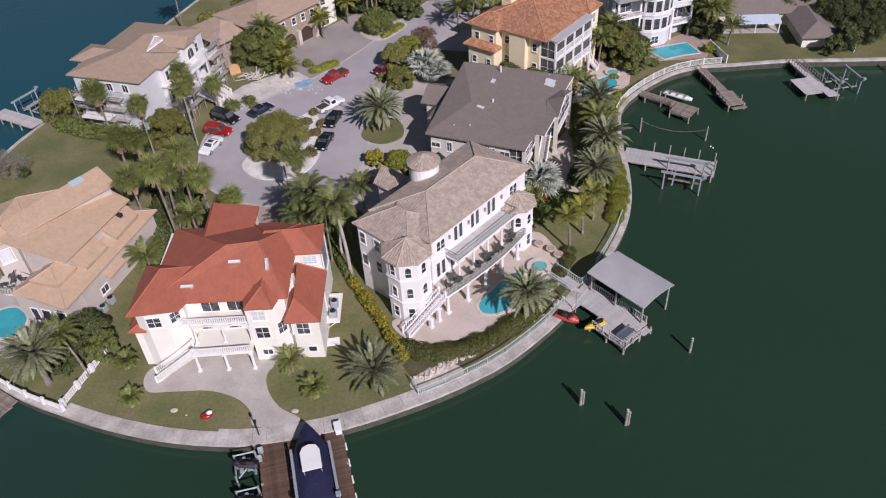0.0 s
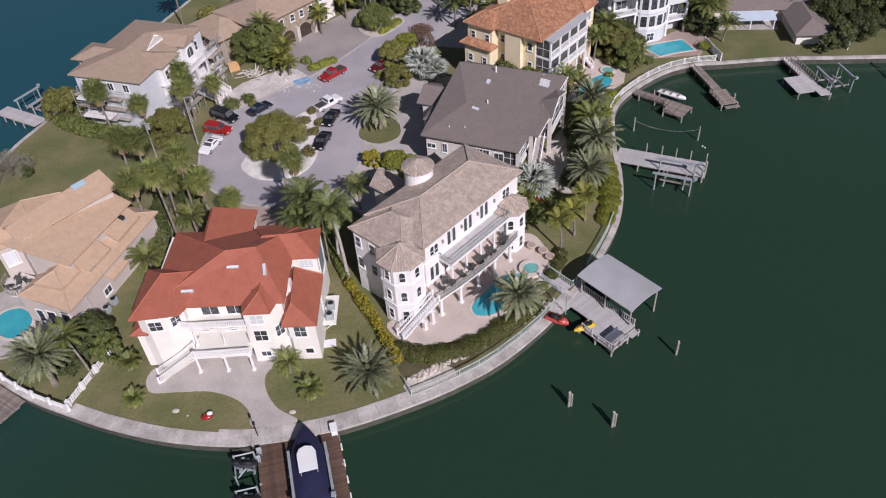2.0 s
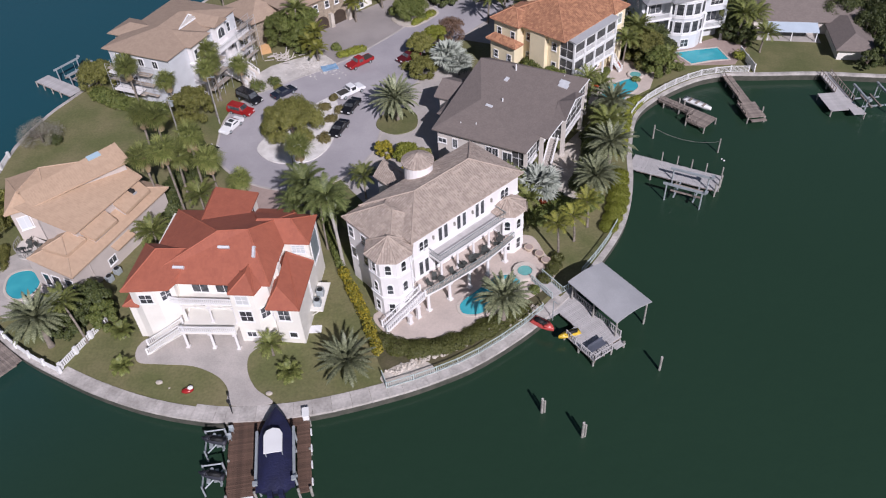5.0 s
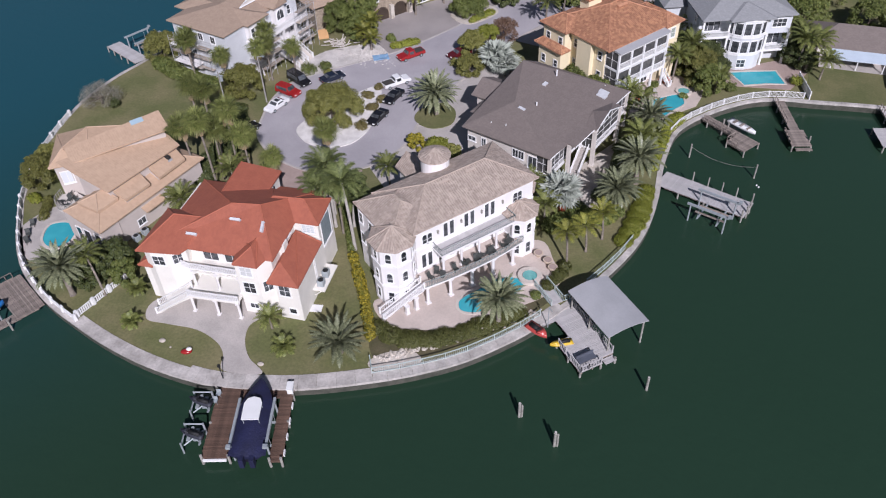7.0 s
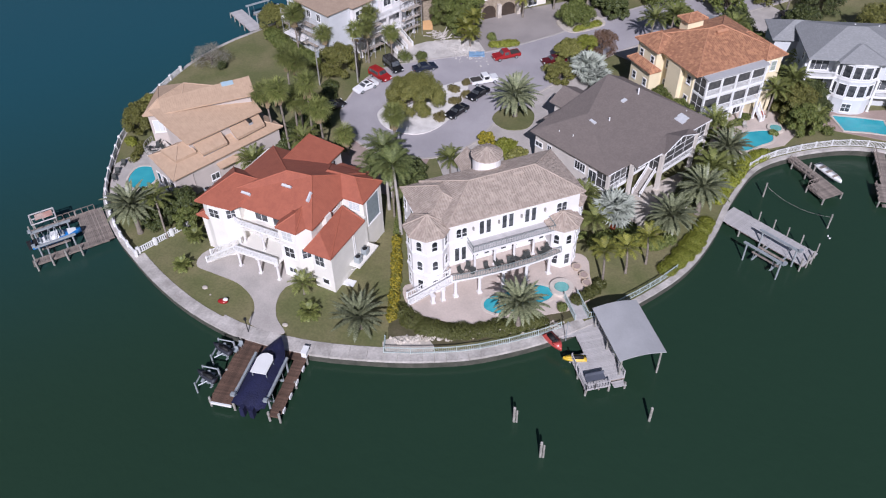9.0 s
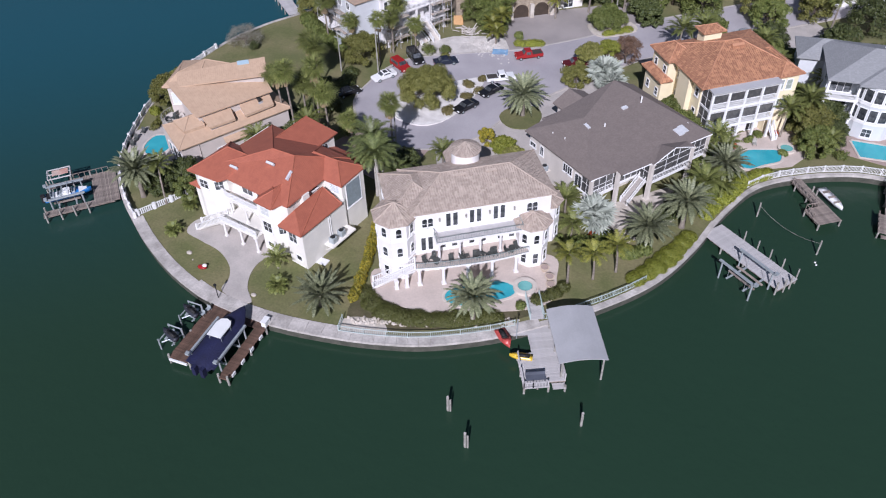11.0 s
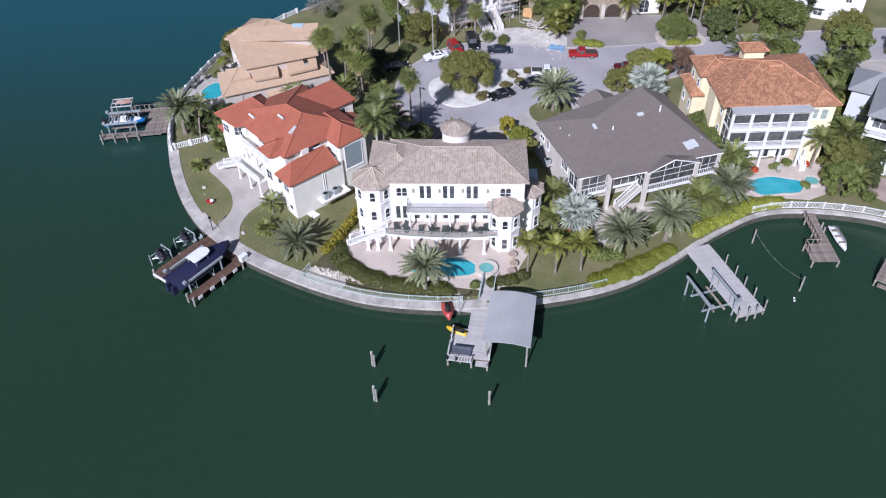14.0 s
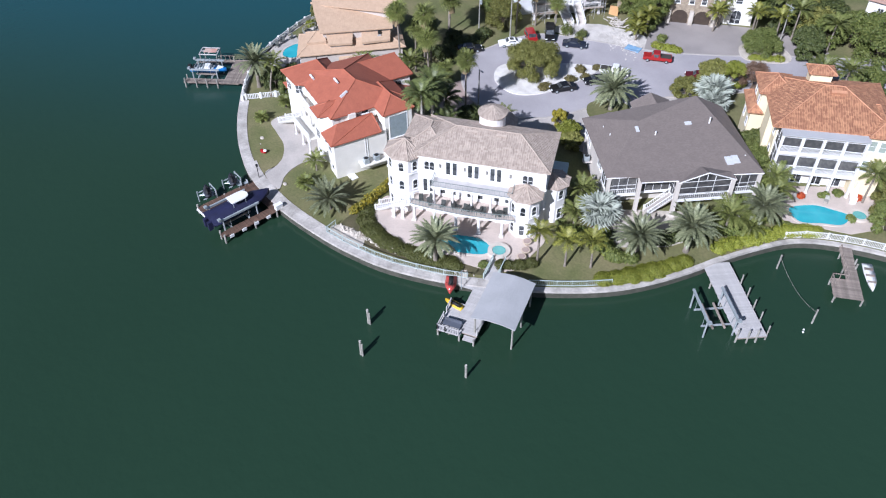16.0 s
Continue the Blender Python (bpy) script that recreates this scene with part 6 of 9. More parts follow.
for yy in (-3.6, -8.0):
    t = thing("watercraft_lift", "aluminium davit lift for a personal watercraft", "boat lift", pose(-25.0, 50.2, 0, 0, 0, 16.5) @ pose(-1.5, yy, 0), "davit lifts on the dock")
    pile(t, 1.3, 0.9, 2.6, 0.12, name="lift_post")
    pile(t, -0.9, 1.1, 2.4, 0.1, name="lift_post")
    pile(t, -0.9, -1.2, 1.9, 0.1, name="lift_post")
    beam(t, (1.3, 0.9, 2.5), (-0.9, 1.1, 2.3), 0.1)
    beam(t, (-0.9, 1.1, 1.6), (-0.9, -1.2, 1.6), 0.1)
    beam(t, (1.2, 0.9, 1.4), (-0.7, -1.0, 1.2), 0.1)
    beam(t, (1.2, -0.9, 1.4), (-0.7, 1.0, 1.2), 0.1)
    beam(t, (1.1, 0.5, 1.5), (1.1, -1.2, 1.5), 0.12)
    bm = bmesh.new()
    box(bm, -0.5, -0.1, -0.6, 1.0, 1.4, 1.55)
    box(bm, 0.3, 0.7, -0.6, 1.0, 1.4, 1.55)
    part("bunk", bm, METAL, t)
    bm = bmesh.new()
    rod(bm, (0.1, 0.7, 1.5), (0.1, 0.7, 2.1), 0.22, 0.2, 10)
    part("winch", bm, METAL, t)

# the grey boathouse dock of the villa
BHM = pose(9.3, 70.0, 0, 0, 0, -47.4)
D = thing("dock", "pale grey board dock with railings and bench", "dock", BHM)
planks(D, -0.6, 9.4, 1.9, 5.3, DZ, COMPOSITE, "y")
planks(D, -0.6, 1.8, 0.0, 1.9, DZ, COMPOSITE, "y")
planks(D, 4.7, 9.4, 0.0, 1.9, DZ, COMPOSITE, "y")
planks(D, 9.4, 10.2, 0.0, 3.2, DZ, COMPOSITE, "y")
planks(D, 9.4, 10.3, 3.6, 5.2, 0.75, COMPOSITE, "y")
under(D, -0.5, 9.4, 1.9, 5.3, DZ, GREYWOOD)
under(D, 4.7, 10.2, 0.0, 1.9, DZ, GREYWOOD)
for x, y in ((0.2, 0.15), (4.8, 0.15), (10.0, 0.15), (10.0, 3.1), (10.1, 5.1), (5.0, 5.1), (0.2, 5.1), (7.4, 0.15)):
    pile(D, x, y, DZ - 0.02, 0.14)
railing(D, [(5.2, 0.1), (6.8, 0.1)], DZ, 0.95, COMPOSITE, 0.3, 0.06, "rail", post=0.14)
railing(D, [(7.8, 0.1), (10.1, 0.1), (10.1, 1.2)], DZ, 0.95, COMPOSITE, 0.3, 0.06, "rail", post=0.14)
railing(D, [(10.1, 1.2), (10.1, 3.0)], DZ, 0.95, COMPOSITE, 0.3, 0.06, "rail", post=0.14)
railing(D, [(1.0, 5.25), (4.0, 5.25), (7.0, 5.25), (9.2, 5.25)], DZ, 0.95, COMPOSITE, 0.3, 0.06, "rail", post=0.14)
# bench added here; its dark colour stands for rail shadows and dark chairs
bm = bmesh.new()
box(bm, 8.4, 9.3, 0.5, 2.9, 1.45, 1.55)
box(bm, 8.4, 8.5, 0.5, 2.9, 1.55, 2.0)
for y in (0.6, 2.7):
    box(bm, 8.5, 9.2, y, y + 0.1, 1.12, 1.45)
part("bench", bm, mat("rail_shadow_bench", (0.10, 0.11, 0.14), 0.6, var=0.2), D, "added bench, its dark colour standing for rail shadows and dark chairs")
bm = bmesh.new()
rod(bm, (2.2, 0.4, 1.1), (2.2, 0.4, 4.6), 0.06, None, 8)
rod(bm, (2.2, 0.4, 4.6), (3.0, 0.4, 4.7), 0.05, None, 8)
part("lamp_post", bm, METAL, D, "tall grey post")

BH = thing("boathouse", "open boathouse with a curved grey metal roof on piles", "boathouse", BHM)
bm = bmesh.new()
rows = []
for i in range(9):
    s = i / 8
    y = 4.3 + 5.9 * s
    z = 4.15 + 0.42 * math.sin(math.pi * s)
    rows.append([bm.verts.new((0.4, y, z)), bm.verts.new((9.2, y, z)), bm.verts.new((9.2, y, z - 0.12)), bm.verts.new((0.4, y, z - 0.12))])
for a, c in zip(rows, rows[1:]):
    for i in range(4):
        bm.faces.new((a[i], a[(i + 1) % 4], c[(i + 1) % 4], c[i]))
bm.faces.new(rows[0])
bm.faces.new(rows[-1][::-1])
bmesh.ops.recalc_face_normals(bm, faces=bm.faces)
part("roof", bm, ALU, BH, "gently arched pale grey metal roof")
for x in (0.9, 4.8, 8.8):
    for y in (4.8, 9.8):
        pile(BH, x, y, 4.2, 0.12, name="post")
    beam(BH, (x, 4.6, 4.05), (x, 10.0, 4.05), 0.1, GREYWOOD)
for y in (4.8, 9.8):
    beam(BH, (0.6, y, 4.0), (9.0, y, 4.0), 0.1, GREYWOOD)
bm = bmesh.new()
rod(bm, (2.0, 7.3, 1.4), (2.0, 7.3, 1.5), 0.1)
beam(BH, (1.0, 7.3, 3.7), (8.6, 7.3, 3.7), 0.09, METAL)
bm.free()
# gangway from the villa's terrace with steps and rails
GW = thing("gangway", "pale grey gangway with railings from terrace to dock", "gangway", BHM)
planks(GW, -4.6, -0.5, 2.6, 4.4, 1.40, COMPOSITE, "y")
under(GW, -4.5, -0.5, 2.6, 4.4, 1.40, GREYWOOD)
railing(GW, [(-4.6, 2.6), (-0.5, 2.6)], 1.4, 1.0, STEEL_T, 0.3, 0.05, "rail", post=0.1)
railing(GW, [(-4.6, 4.4), (-0.5, 4.4), (-0.5, 5.4)], 1.4, 1.0, STEEL_T, 0.3, 0.05, "rail", post=0.1)


def watercraft(m, paint, label):
    t = thing("personal_watercraft", label, "watercraft", m)
    bm = bmesh.new()
    hull(bm, 2.9, 1.1, 0.5, 0.2, 10, 0.6)
    bmesh.ops.translate(bm, vec=(0, 0, 0.35), verts=bm.verts)
    part("hull", bm, paint, t, "", True)
    bm = bmesh.new()
    box(bm, -0.22, 0.22, -1.1, 0.35, 0.85, 1.2)
    bmesh.ops.bevel(bm, geom=bm.edges[:], offset=0.08, segments=2, affect="EDGES")
    part("seat", bm, RUBBER, t, "black padded seat", True)
    bm = bmesh.new()
    prism(bm, [(-0.42, 0.3), (0.42, 0.3), (0.2, 1.2), (-0.2, 1.2)], 0.8, 1.15)
    bmesh.ops.bevel(bm, geom=bm.edges[:], offset=0.08, segments=2, affect="EDGES")
    part("hood", bm, paint, t, "", True)
    bm = bmesh.new()
    rod(bm, (-0.42, 0.35, 1.35), (0.42, 0.35, 1.35), 0.035, None, 6)
    rod(bm, (0, 0.45, 1.1), (0, 0.35, 1.36), 0.06, None, 6)
    part("handlebar", bm, RUBBER, t)
    return t


watercraft(pose(9.95, 67.6, 0.45, 0, 0, -121) @ Matrix.Diagonal((1.45, 1.1, 1.2, 1)), plain("glossy_red", (0.44, 0.07, 0.06), 0.3), "red and black personal watercraft raised beside the dock")
watercraft(pose(13.2, 66.5, 0.35, 0, 0, 117), plain("glossy_yellow", (0.60, 0.40, 0.03), 0.3), "yellow personal watercraft in the dock's slot")

P_COVER = mat("black_craft_cover", (0.03, 0.032, 0.045), 0.6, scale=2.0, fine=6, var=0.3, bump=0.4)
for yy in (-3.6, -8.0):
    watercraft(pose(-25.0, 50.2, 0, 0, 0, 16.5) @ pose(-1.4, yy, 1.25, 0, 0, 70), P_COVER, "dark covered personal watercraft on a davit lift")

# the long pale dock of the grey-roofed house, with an empty boat lift
GDM = pose(22.5, 100.9, 0, 0, 0, -20.3)
D = thing("dock", "long pale grey board dock with tall piles", "dock", GDM)
planks(D, -1.2, 12.5, 0.0, 3.9, DZ, COMPOSITE, "y")
under(D, 0.2, 12.4, 0.1, 3.8, DZ, GREYWOOD)
for x in (3.0, 5.4, 7.6, 9.8, 12.2):
    pile(D, x, 4.0, 2.7, 0.1)
for x, y in ((2.5, 0.0), (6.5, 0.0), (12.2, 0.05), (12.45, 1.4), (12.45, 2.6)):
    pile(D, x, y, 1.05 if x < 7 else 2.3, 0.13)
boat_lift(GDM @ pose(7.2, -0.2, 0, 0, 0, 0) @ pose(-1.4, 0.3, 0, 0, 0, 90) @ pose(-3.9, 0, 0), 3.9, 5.2, 3.0, "empty metal boat lift beside the pale dock")

# weathered brown docks
D = thing("dock", "weathered brown timber dock with railings", "dock", pose(27.3, 121.0, 0, 0, 0, -37.5))
planks(D, -0.6, 6.6, 0.0, 1.7, DZ, GREYWOOD, "y")
planks(D, 6.6, 10.2, -2.1, 1.7, DZ, GREYWOOD, "y")
under(D, 0, 6.6, 0, 1.7, DZ, GREYWOOD)
under(D, 6.6, 10.2, -2.1, 1.7, DZ, GREYWOOD)
railing(D, [(0.2, 0.05), (6.6, 0.05), (6.6, -2.0), (8.6, -2.0)], DZ, 1.0, GREYWOOD, 0.9, 0.09, "rail")
for x, y in ((1, 0.1), (4, 1.6), (4, 0.1), (6.7, -2.0), (10.1, -2.0), (10.1, 1.6), (6.7, 1.6), (3, 1.65)):
    pile(D, x, y, DZ + (0.9 if x in (3, 4) and y > 1 else -0.05), 0.13)
skiff = thing("skiff", "small white open boat hanging on a lift beside the dock", "boat", pose(27.3, 121.0, 0, 0, 0, -37.5) @ pose(5.6, 3.1, 0.1, 0, 0, -90))
bm = bmesh.new()
hull(bm, 5.2, 1.5, 0.7, 0.2)
bmesh.ops.translate(bm, vec=(0, 0, 0.7), verts=bm.verts)
part("hull", bm, CANVAS, skiff, "", True)
for y in (-1.6, -0.3, 1.0):
    bm = bmesh.new()
    box(bm, -0.55, 0.55, y, y + 0.4, 1.42, 1.55)
    part("thwart", bm, GREYWOOD, skiff, "brown seat board")
D = thing("dock", "weathered grey timber dock with a wide end platform", "dock", pose(38.8, 129.9, 0, 0, 0, -75.4))
planks(D, -0.4, 9.0, 0.0, 1.6, DZ, GREYWOOD, "y")
planks(D, 9.0, 13.6, -0.9, 2.2, DZ, GREYWOOD, "y")
planks(D, 13.6, 14.4, -0.4, 2.2, 0.8, GREYWOOD, "y")
under(D, 0, 9.0, 0, 1.6, DZ, GREYWOOD)
under(D, 9, 13.6, -0.9, 2.2, DZ, GREYWOOD)
railing(D, [(0.2, 0.05), (7.4, 0.05)], DZ, 1.0, GREYWOOD, 0.9, 0.09, "rail")
railing(D, [(9.1, -0.85), (12.6, -0.85)], DZ, 0.6, GREYWOOD, 0.9, 0.2, "bench_rail")
for x, y in ((2, 0.1), (2, 1.5), (5.5, 0.1), (5.5, 1.5), (9.1, 2.1), (13.5, 2.1), (13.5, -0.8), (12.0, 2.3)):
    pile(D, x, y, DZ + (0.8 if y > 2.2 else -0.05), 0.13)
D = thing("dock", "pale dock with railings and a boat-lift platform", "dock", pose(55.6, 131.4, 0, 0, 0, -78))
planks(D, -0.4, 11.0, 0.0, 1.8, DZ, COMPOSITE, "y")
planks(D, 6.0, 11.5, -3.0, 0.0, DZ, COMPOSITE, "y")
planks(D, 11.0, 13.0, 0.2, 2.2, DZ, COMPOSITE, "y")
under(D, 0, 11.0, 0, 1.8, DZ, GREYWOOD)
railing(D, [(0.2, 0.05), (6, 0.05)], DZ, 1.0, GREYWOOD, 0.8, 0.09, "rail")
railing(D, [(0.2, 1.75), (9, 1.75)], DZ, 1.0, GREYWOOD, 0.8, 0.09, "rail")
for x, y in ((3, 0.1), (3, 1.7), (6.2, -2.9), (11.4, -2.9), (11, 1.7), (12.8, 2.1)):
    pile(D, x, y, DZ + 0.1, 0.13)
boat_lift(pose(55.6, 131.4, 0, 0, 0, -78) @ pose(7.0, 2.6, 0, 0, 0, 90), 4.0, 4.6, 2.8, "empty boat lift beside the pale far dock")
boat_lift(pose(73.5, 127.5, 0, 0, 0, 10), 3.4, 4.4, 2.8, "far boat lift standing in the bay")

# the dock of the tan house with a blue boat on a lift
LDM = pose(-61.7, 58.9, 0, 0, 0, -119.5)
D = thing("dock", "grey timber dock with two arms round a boat slip", "dock", LDM)
planks(D, -0.8, 3.0, 0.0, 8.3, DZ, GREYWOOD, "y")
planks(D, 3.0, 10.2, 7.0, 8.3, DZ, GREYWOOD, "y")
planks(D, 3.0, 9.6, 0.0, 1.3, DZ, GREYWOOD, "y")
under(D, 0, 3, 0, 8.3, DZ, GREYWOOD)
under(D, 3, 10.2, 7.0, 8.3, DZ, GREYWOOD)
for x, y in ((4, 8.4), (6, 8.4), (8, 8.4), (10.1, 8.4), (10.1, 7.0), (9.6, 0.1), (6, 0.0), (3, 0.1), (9.5, 2.4)):
    pile(D, x, y, DZ + 0.8, 0.13)
railing(D, [(0.2, 0.05), (5.6, 0.05)], DZ, 1.0, GREYWOOD, 0.9, 0.09, "rail")
boat_lift(LDM @ pose(4.4, 6.6, 0, 0, 0, 90) @ pose(-3.6, 0, 0) @ pose(0, 0, 0), 3.6, 4.6, 2.7, "galvanised boat lift holding the blue boat")
bb = thing("motorboat", "blue and white open motorboat raised on a lift", "boat", LDM @ pose(6.4, 4.9, 0.9, 0, 0, 90))
BLUEHULL = plain("bright_blue_hull", (0.02, 0.16, 0.45), 0.3)
bm = bmesh.new()
hull(bm, 6.8, 2.2, 0.95, 0.3)
bmesh.ops.translate(bm, vec=(0, 0, 0.3), verts=bm.verts)
part("hull", bm, BLUEHULL, bb, "bright blue hull", True)
bm = bmesh.new()
box(bm, -0.8, 0.8, -2.6, 1.2, 1.28, 1.34)
box(bm, -0.5, 0.5, -0.6, 0.4, 1.3, 2.0)
part("cockpit", bm, CANVAS, bb, "white cockpit and console")
bm = bmesh.new()
prism(bm, [(-0.75, 1.6), (0.75, 1.6), (0.3, 2.8), (-0.3, 2.8)], 1.35, 1.5)
part("foredeck", bm, CANVAS, bb, "white foredeck")
bm = bmesh.new()
box(bm, -0.25, 0.25, -3.9, -3.3, 0.6, 1.9)
part("outboard_motor", bm, RUBBER, bb)
for y, w in ((-2.2, 0.7), (-1.2, 0.6), (0.9, 0.55)):
    bm = bmesh.new()
    box(bm, -w, w, y - 0.22, y + 0.22, 1.34, 1.6)
    box(bm, -w, w, y - 0.3, y - 0.2, 1.34, 1.95)
    bmesh.ops.bevel(bm, geom=bm.edges[:], offset=0.04, segments=1, affect="EDGES")
    part("bench_seat", bm, METAL, bb, "grey padded bench seat")
bm = bmesh.new()
for y in (-1.0, -0.2):
    for a, c in (((-0.85, y, 1.3), (-0.7, y + 0.5, 2.9)), ((0.85, y, 1.3), (0.7, y + 0.5, 2.9)), ((-0.7, y + 0.5, 2.9), (0.7, y + 0.5, 2.9))):
        rod(bm, a, c, 0.045, None, 6)
part("wake_tower", bm, METAL, bb, "metal towing arch")
bm = bmesh.new()
box(bm, -0.75, 0.75, -3.2, -2.5, 1.2, 1.5)
part("engine_hatch", bm, RUBBER, bb, "black engine hatch")
bm = bmesh.new()
v = [bm.verts.new(p) for p in ((-0.6, 0.5, 1.35), (0.6, 0.5, 1.35), (0.5, 0.25, 1.95), (-0.5, 0.25, 1.95), (-0.6, 0.55, 1.35), (0.6, 0.55, 1.35), (0.5, 0.3, 1.95), (-0.5, 0.3, 1.95))]
for k in ((0, 1, 2, 3), (7, 6, 5, 4), (0, 4, 5, 1), (1, 5, 6, 2), (2, 6, 7, 3), (3, 7, 4, 0)):
    bm.faces.new([v[i] for i in k])
bmesh.ops.recalc_face_normals(bm, faces=bm.faces)
part("windscreen", bm, GLASS, bb)
cano = thing("lift_canopy", "small faded canopy frame over a second lift", "canopy", LDM)
for a, c in (((5.5, -0.5), (8.9, -0.5)), ((5.5, 2.1), (8.9, 2.1)), ((5.5, -0.5), (5.5, 2.1)), ((8.9, -0.5), (8.9, 2.1)), ((7.2, -0.5), (7.2, 2.1)), ((5.5, 0.8), (8.9, 0.8))):
    bm = bmesh.new()
    rod(bm, (*a, 3.36), (*c, 3.36), 0.1, None, 6)
    part("canopy_beam", bm, COMPOSITE, cano, "pale canopy beam")
bm = bmesh.new()
rows = [[bm.verts.new((5.8 + 0.4 * i, 0.0 + 0.36 * k, 3.46 - 0.06 * math.sin(i * 1.7) * math.sin(k * 1.3))) for i in range(7)] for k in range(5)]
for a, c in zip(rows, rows[1:]):
    for i in range(6):
        bm.faces.new((a[i], a[i + 1], c[i + 1], c[i]))
g = bmesh.ops.extrude_face_region(bm, geom=bm.faces[:])
bmesh.ops.translate(bm, vec=(0, 0, 0.03), verts=[e for e in g["geom"] if isinstance(e, bmesh.types.BMVert)])
bmesh.ops.recalc_face_normals(bm, faces=bm.faces)
part("tarpaulin", bm, mat("faded_red_tarp", (0.5, 0.2, 0.15), 0.7, col2=(0.55, 0.42, 0.36), var=0.25), cano, "faded red sagging tarpaulin")
for x in (5.6, 8.8):
    for y in (-0.4, 2.0):
        pile(cano, x, y, 3.3, 0.09, name="post")
# the far-side dock of the scaffolded house
D = thing("dock", "pale grey dock with boat-lift posts", "dock", pose(-78.6, 116.8, 0, 0, 0, 154))
planks(D, -0.6, 10.0, -1.4, 1.4, DZ, COMPOSITE, "y")
under(D, 0, 10, -1.4, 1.4, DZ, GREYWOOD)
for x in (2.5, 5, 7.5, 9.8):
    pile(D, x, 1.45, DZ + 0.1, 0.12)
boat_lift(pose(-78.6, 116.8, 0, 0, 0, 154) @ pose(3.0, -1.8, 0), 4.0, 4.6, 2.9, "white boat lift beside the pale dock")

# lone piles and the roped posts
for x, y, z in ((10.4, 55.3, 2.6), (15.0, 52.5, 2.7), (24.0, 62.9, 2.4)):
    t = thing("mooring_pile", "weathered wooden mooring pile standing in the bay", "pile", pose(x, y, 0), "mooring piles off the villa")
    pile(t, 0, 0, z, 0.16)
    pile(t, 0.3, 0.1, z - 0.5, 0.12) if x < 20 else None
    bm = bmesh.new()
    rod(bm, (0, 0, z - 0.18), (0, 0, z + 0.02), 0.175, 0.12, 10)
    part("pile_head", bm, SEAWALL, t, "whitened pile head")
t = thing("mooring_pile", "pair of grey posts joined by a sagging rope", "pile", pose(25.9, 111.1, 0), "roped posts in the bay")
pile(t, 0, 0, 2.6, 0.12)
pile(t, 9.9, -3.1, 2.6, 0.12)
bm = bmesh.new()
for i in range(14):
    f0, f1 = i / 14, (i + 1) / 14
    rod(bm, (9.9 * f0, -3.1 * f0, 2.1 - 4 * 1.1 * f0 * (1 - f0)), (9.9 * f1, -3.1 * f1, 2.1 - 4 * 1.1 * f1 * (1 - f1)), 0.02, None, 5)
part("rope", bm, PILE, t, "sagging pale rope")
for x, y in ((36.2, 106.2), (36.5, 105.8)):
    bm = bmesh.new()
    bmesh.ops.create_icosphere(bm, subdivisions=2, radius=0.14, matrix=Matrix.Translation((0, 0, 0.05)))
    solo("buoy", bm, TRIM, "small white buoy floating on the water", "buoy", "buoys by the dock", m=pose(x, y, 0))


# ---- fences along the seawall ----
def fence(label, line, z, h, material, step, bar, post, category="fence", group=""):
    """Posts, rails and pickets, each a part of its own."""
    t = thing("fence", label, category, pose(0, 0, 0), group)
    bm = bmesh.new()
    wide = max(post, bar)
    box(bm, -wide / 2, wide / 2, -wide / 2, wide / 2, 0, h + 0.1)
    first = part("post", bm, material, t)
    bm = bmesh.new()
    box(bm, -bar / 2, bar / 2, -bar / 2, bar / 2, 0.08, h - 0.05)
    stick = part("picket", bm, material, t)
    used = [False, False]

    def put(k, name, ob, m):
        if used[k]:
            share(name, ob, t, m)
        else:
            ob.matrix_basis, used[k] = m, True
    for i, (a, c) in enumerate(zip(line, line[1:])):
        a, c = Vector(a), Vector(c)
        ln, ang = (c - a).length, math.degrees(math.atan2(c.y - a.y, c.x - a.x))
        put(0, "post", first, pose(a.x, a.y, z, 0, 0, ang))
        for zz, hw in ((h, 0.05), (0.12, 0.04)):
            bm = bmesh.new()
            box(bm, 0, ln, -hw, hw, zz - 0.07, zz)
            part("rail", bm, material, t).matrix_basis = pose(a.x, a.y, z, 0, 0, ang)
        k = max(1, int(ln / step))
        for j in range(1, k):
            q = a + (c - a) * j / k
            put(1, "picket", stick, pose(q.x, q.y, z, 0, 0, ang))
    put(0, "post", first, pose(line[-1][0], line[-1][1], z))
    return t


def even(line, gap):
    """Points about gap metres apart along a line."""
    out, acc = [line[0]], 0.0
    for a, c in zip(line, line[1:]):
        acc += (Vector(c) - Vector(a)).length
        if acc >= gap:
            out.append(c)
            acc = 0.0
    return out


fence("grey-green metal railing along the villa's seawall", even(offset(SHORE[66:81], -1.2), 2.0), 1.33, 1.0, STEEL_T, 0.25, 0.035, 0.09)
fence("grey-green metal railing along the lawn", even(offset(SHORE[55:63], -1.0), 2.0), 1.33, 1.0, STEEL_T, 0.25, 0.035, 0.09)
fence("short railing closing the villa's garden", [offset(SHORE, -1.2)[80], (-8.6, 57.6)], 1.3, 1.0, STEEL_T, 0.25, 0.035, 0.09)
fence("white slatted fence curving along the bay", even(offset(SHORE[13:37], -0.9), 2.2), 1.3, 1.15, TRIM, 0.2, 0.06, 0.16)
fence("white slatted fence between two gardens", [(44.4, 131.2), (43.6, 134.4), (42.8, 137.6)], 1.25, 1.6, TRIM, 0.16, 0.11, 0.16)
fence("white cast balustrade between the gardens", [(-48.2, 54.6), (-47.5, 57.2), (-46.8, 59.8), (-46.1, 62.4)], 1.25, 1.05, TRIM, 0.28, 0.15, 0.42, "balustrade")
fence("white cast balustrade along the western seawall", even(offset(SHORE[104:136], -0.5), 2.4), 1.33, 0.95, TRIM, 0.28, 0.13, 0.4, "balustrade")
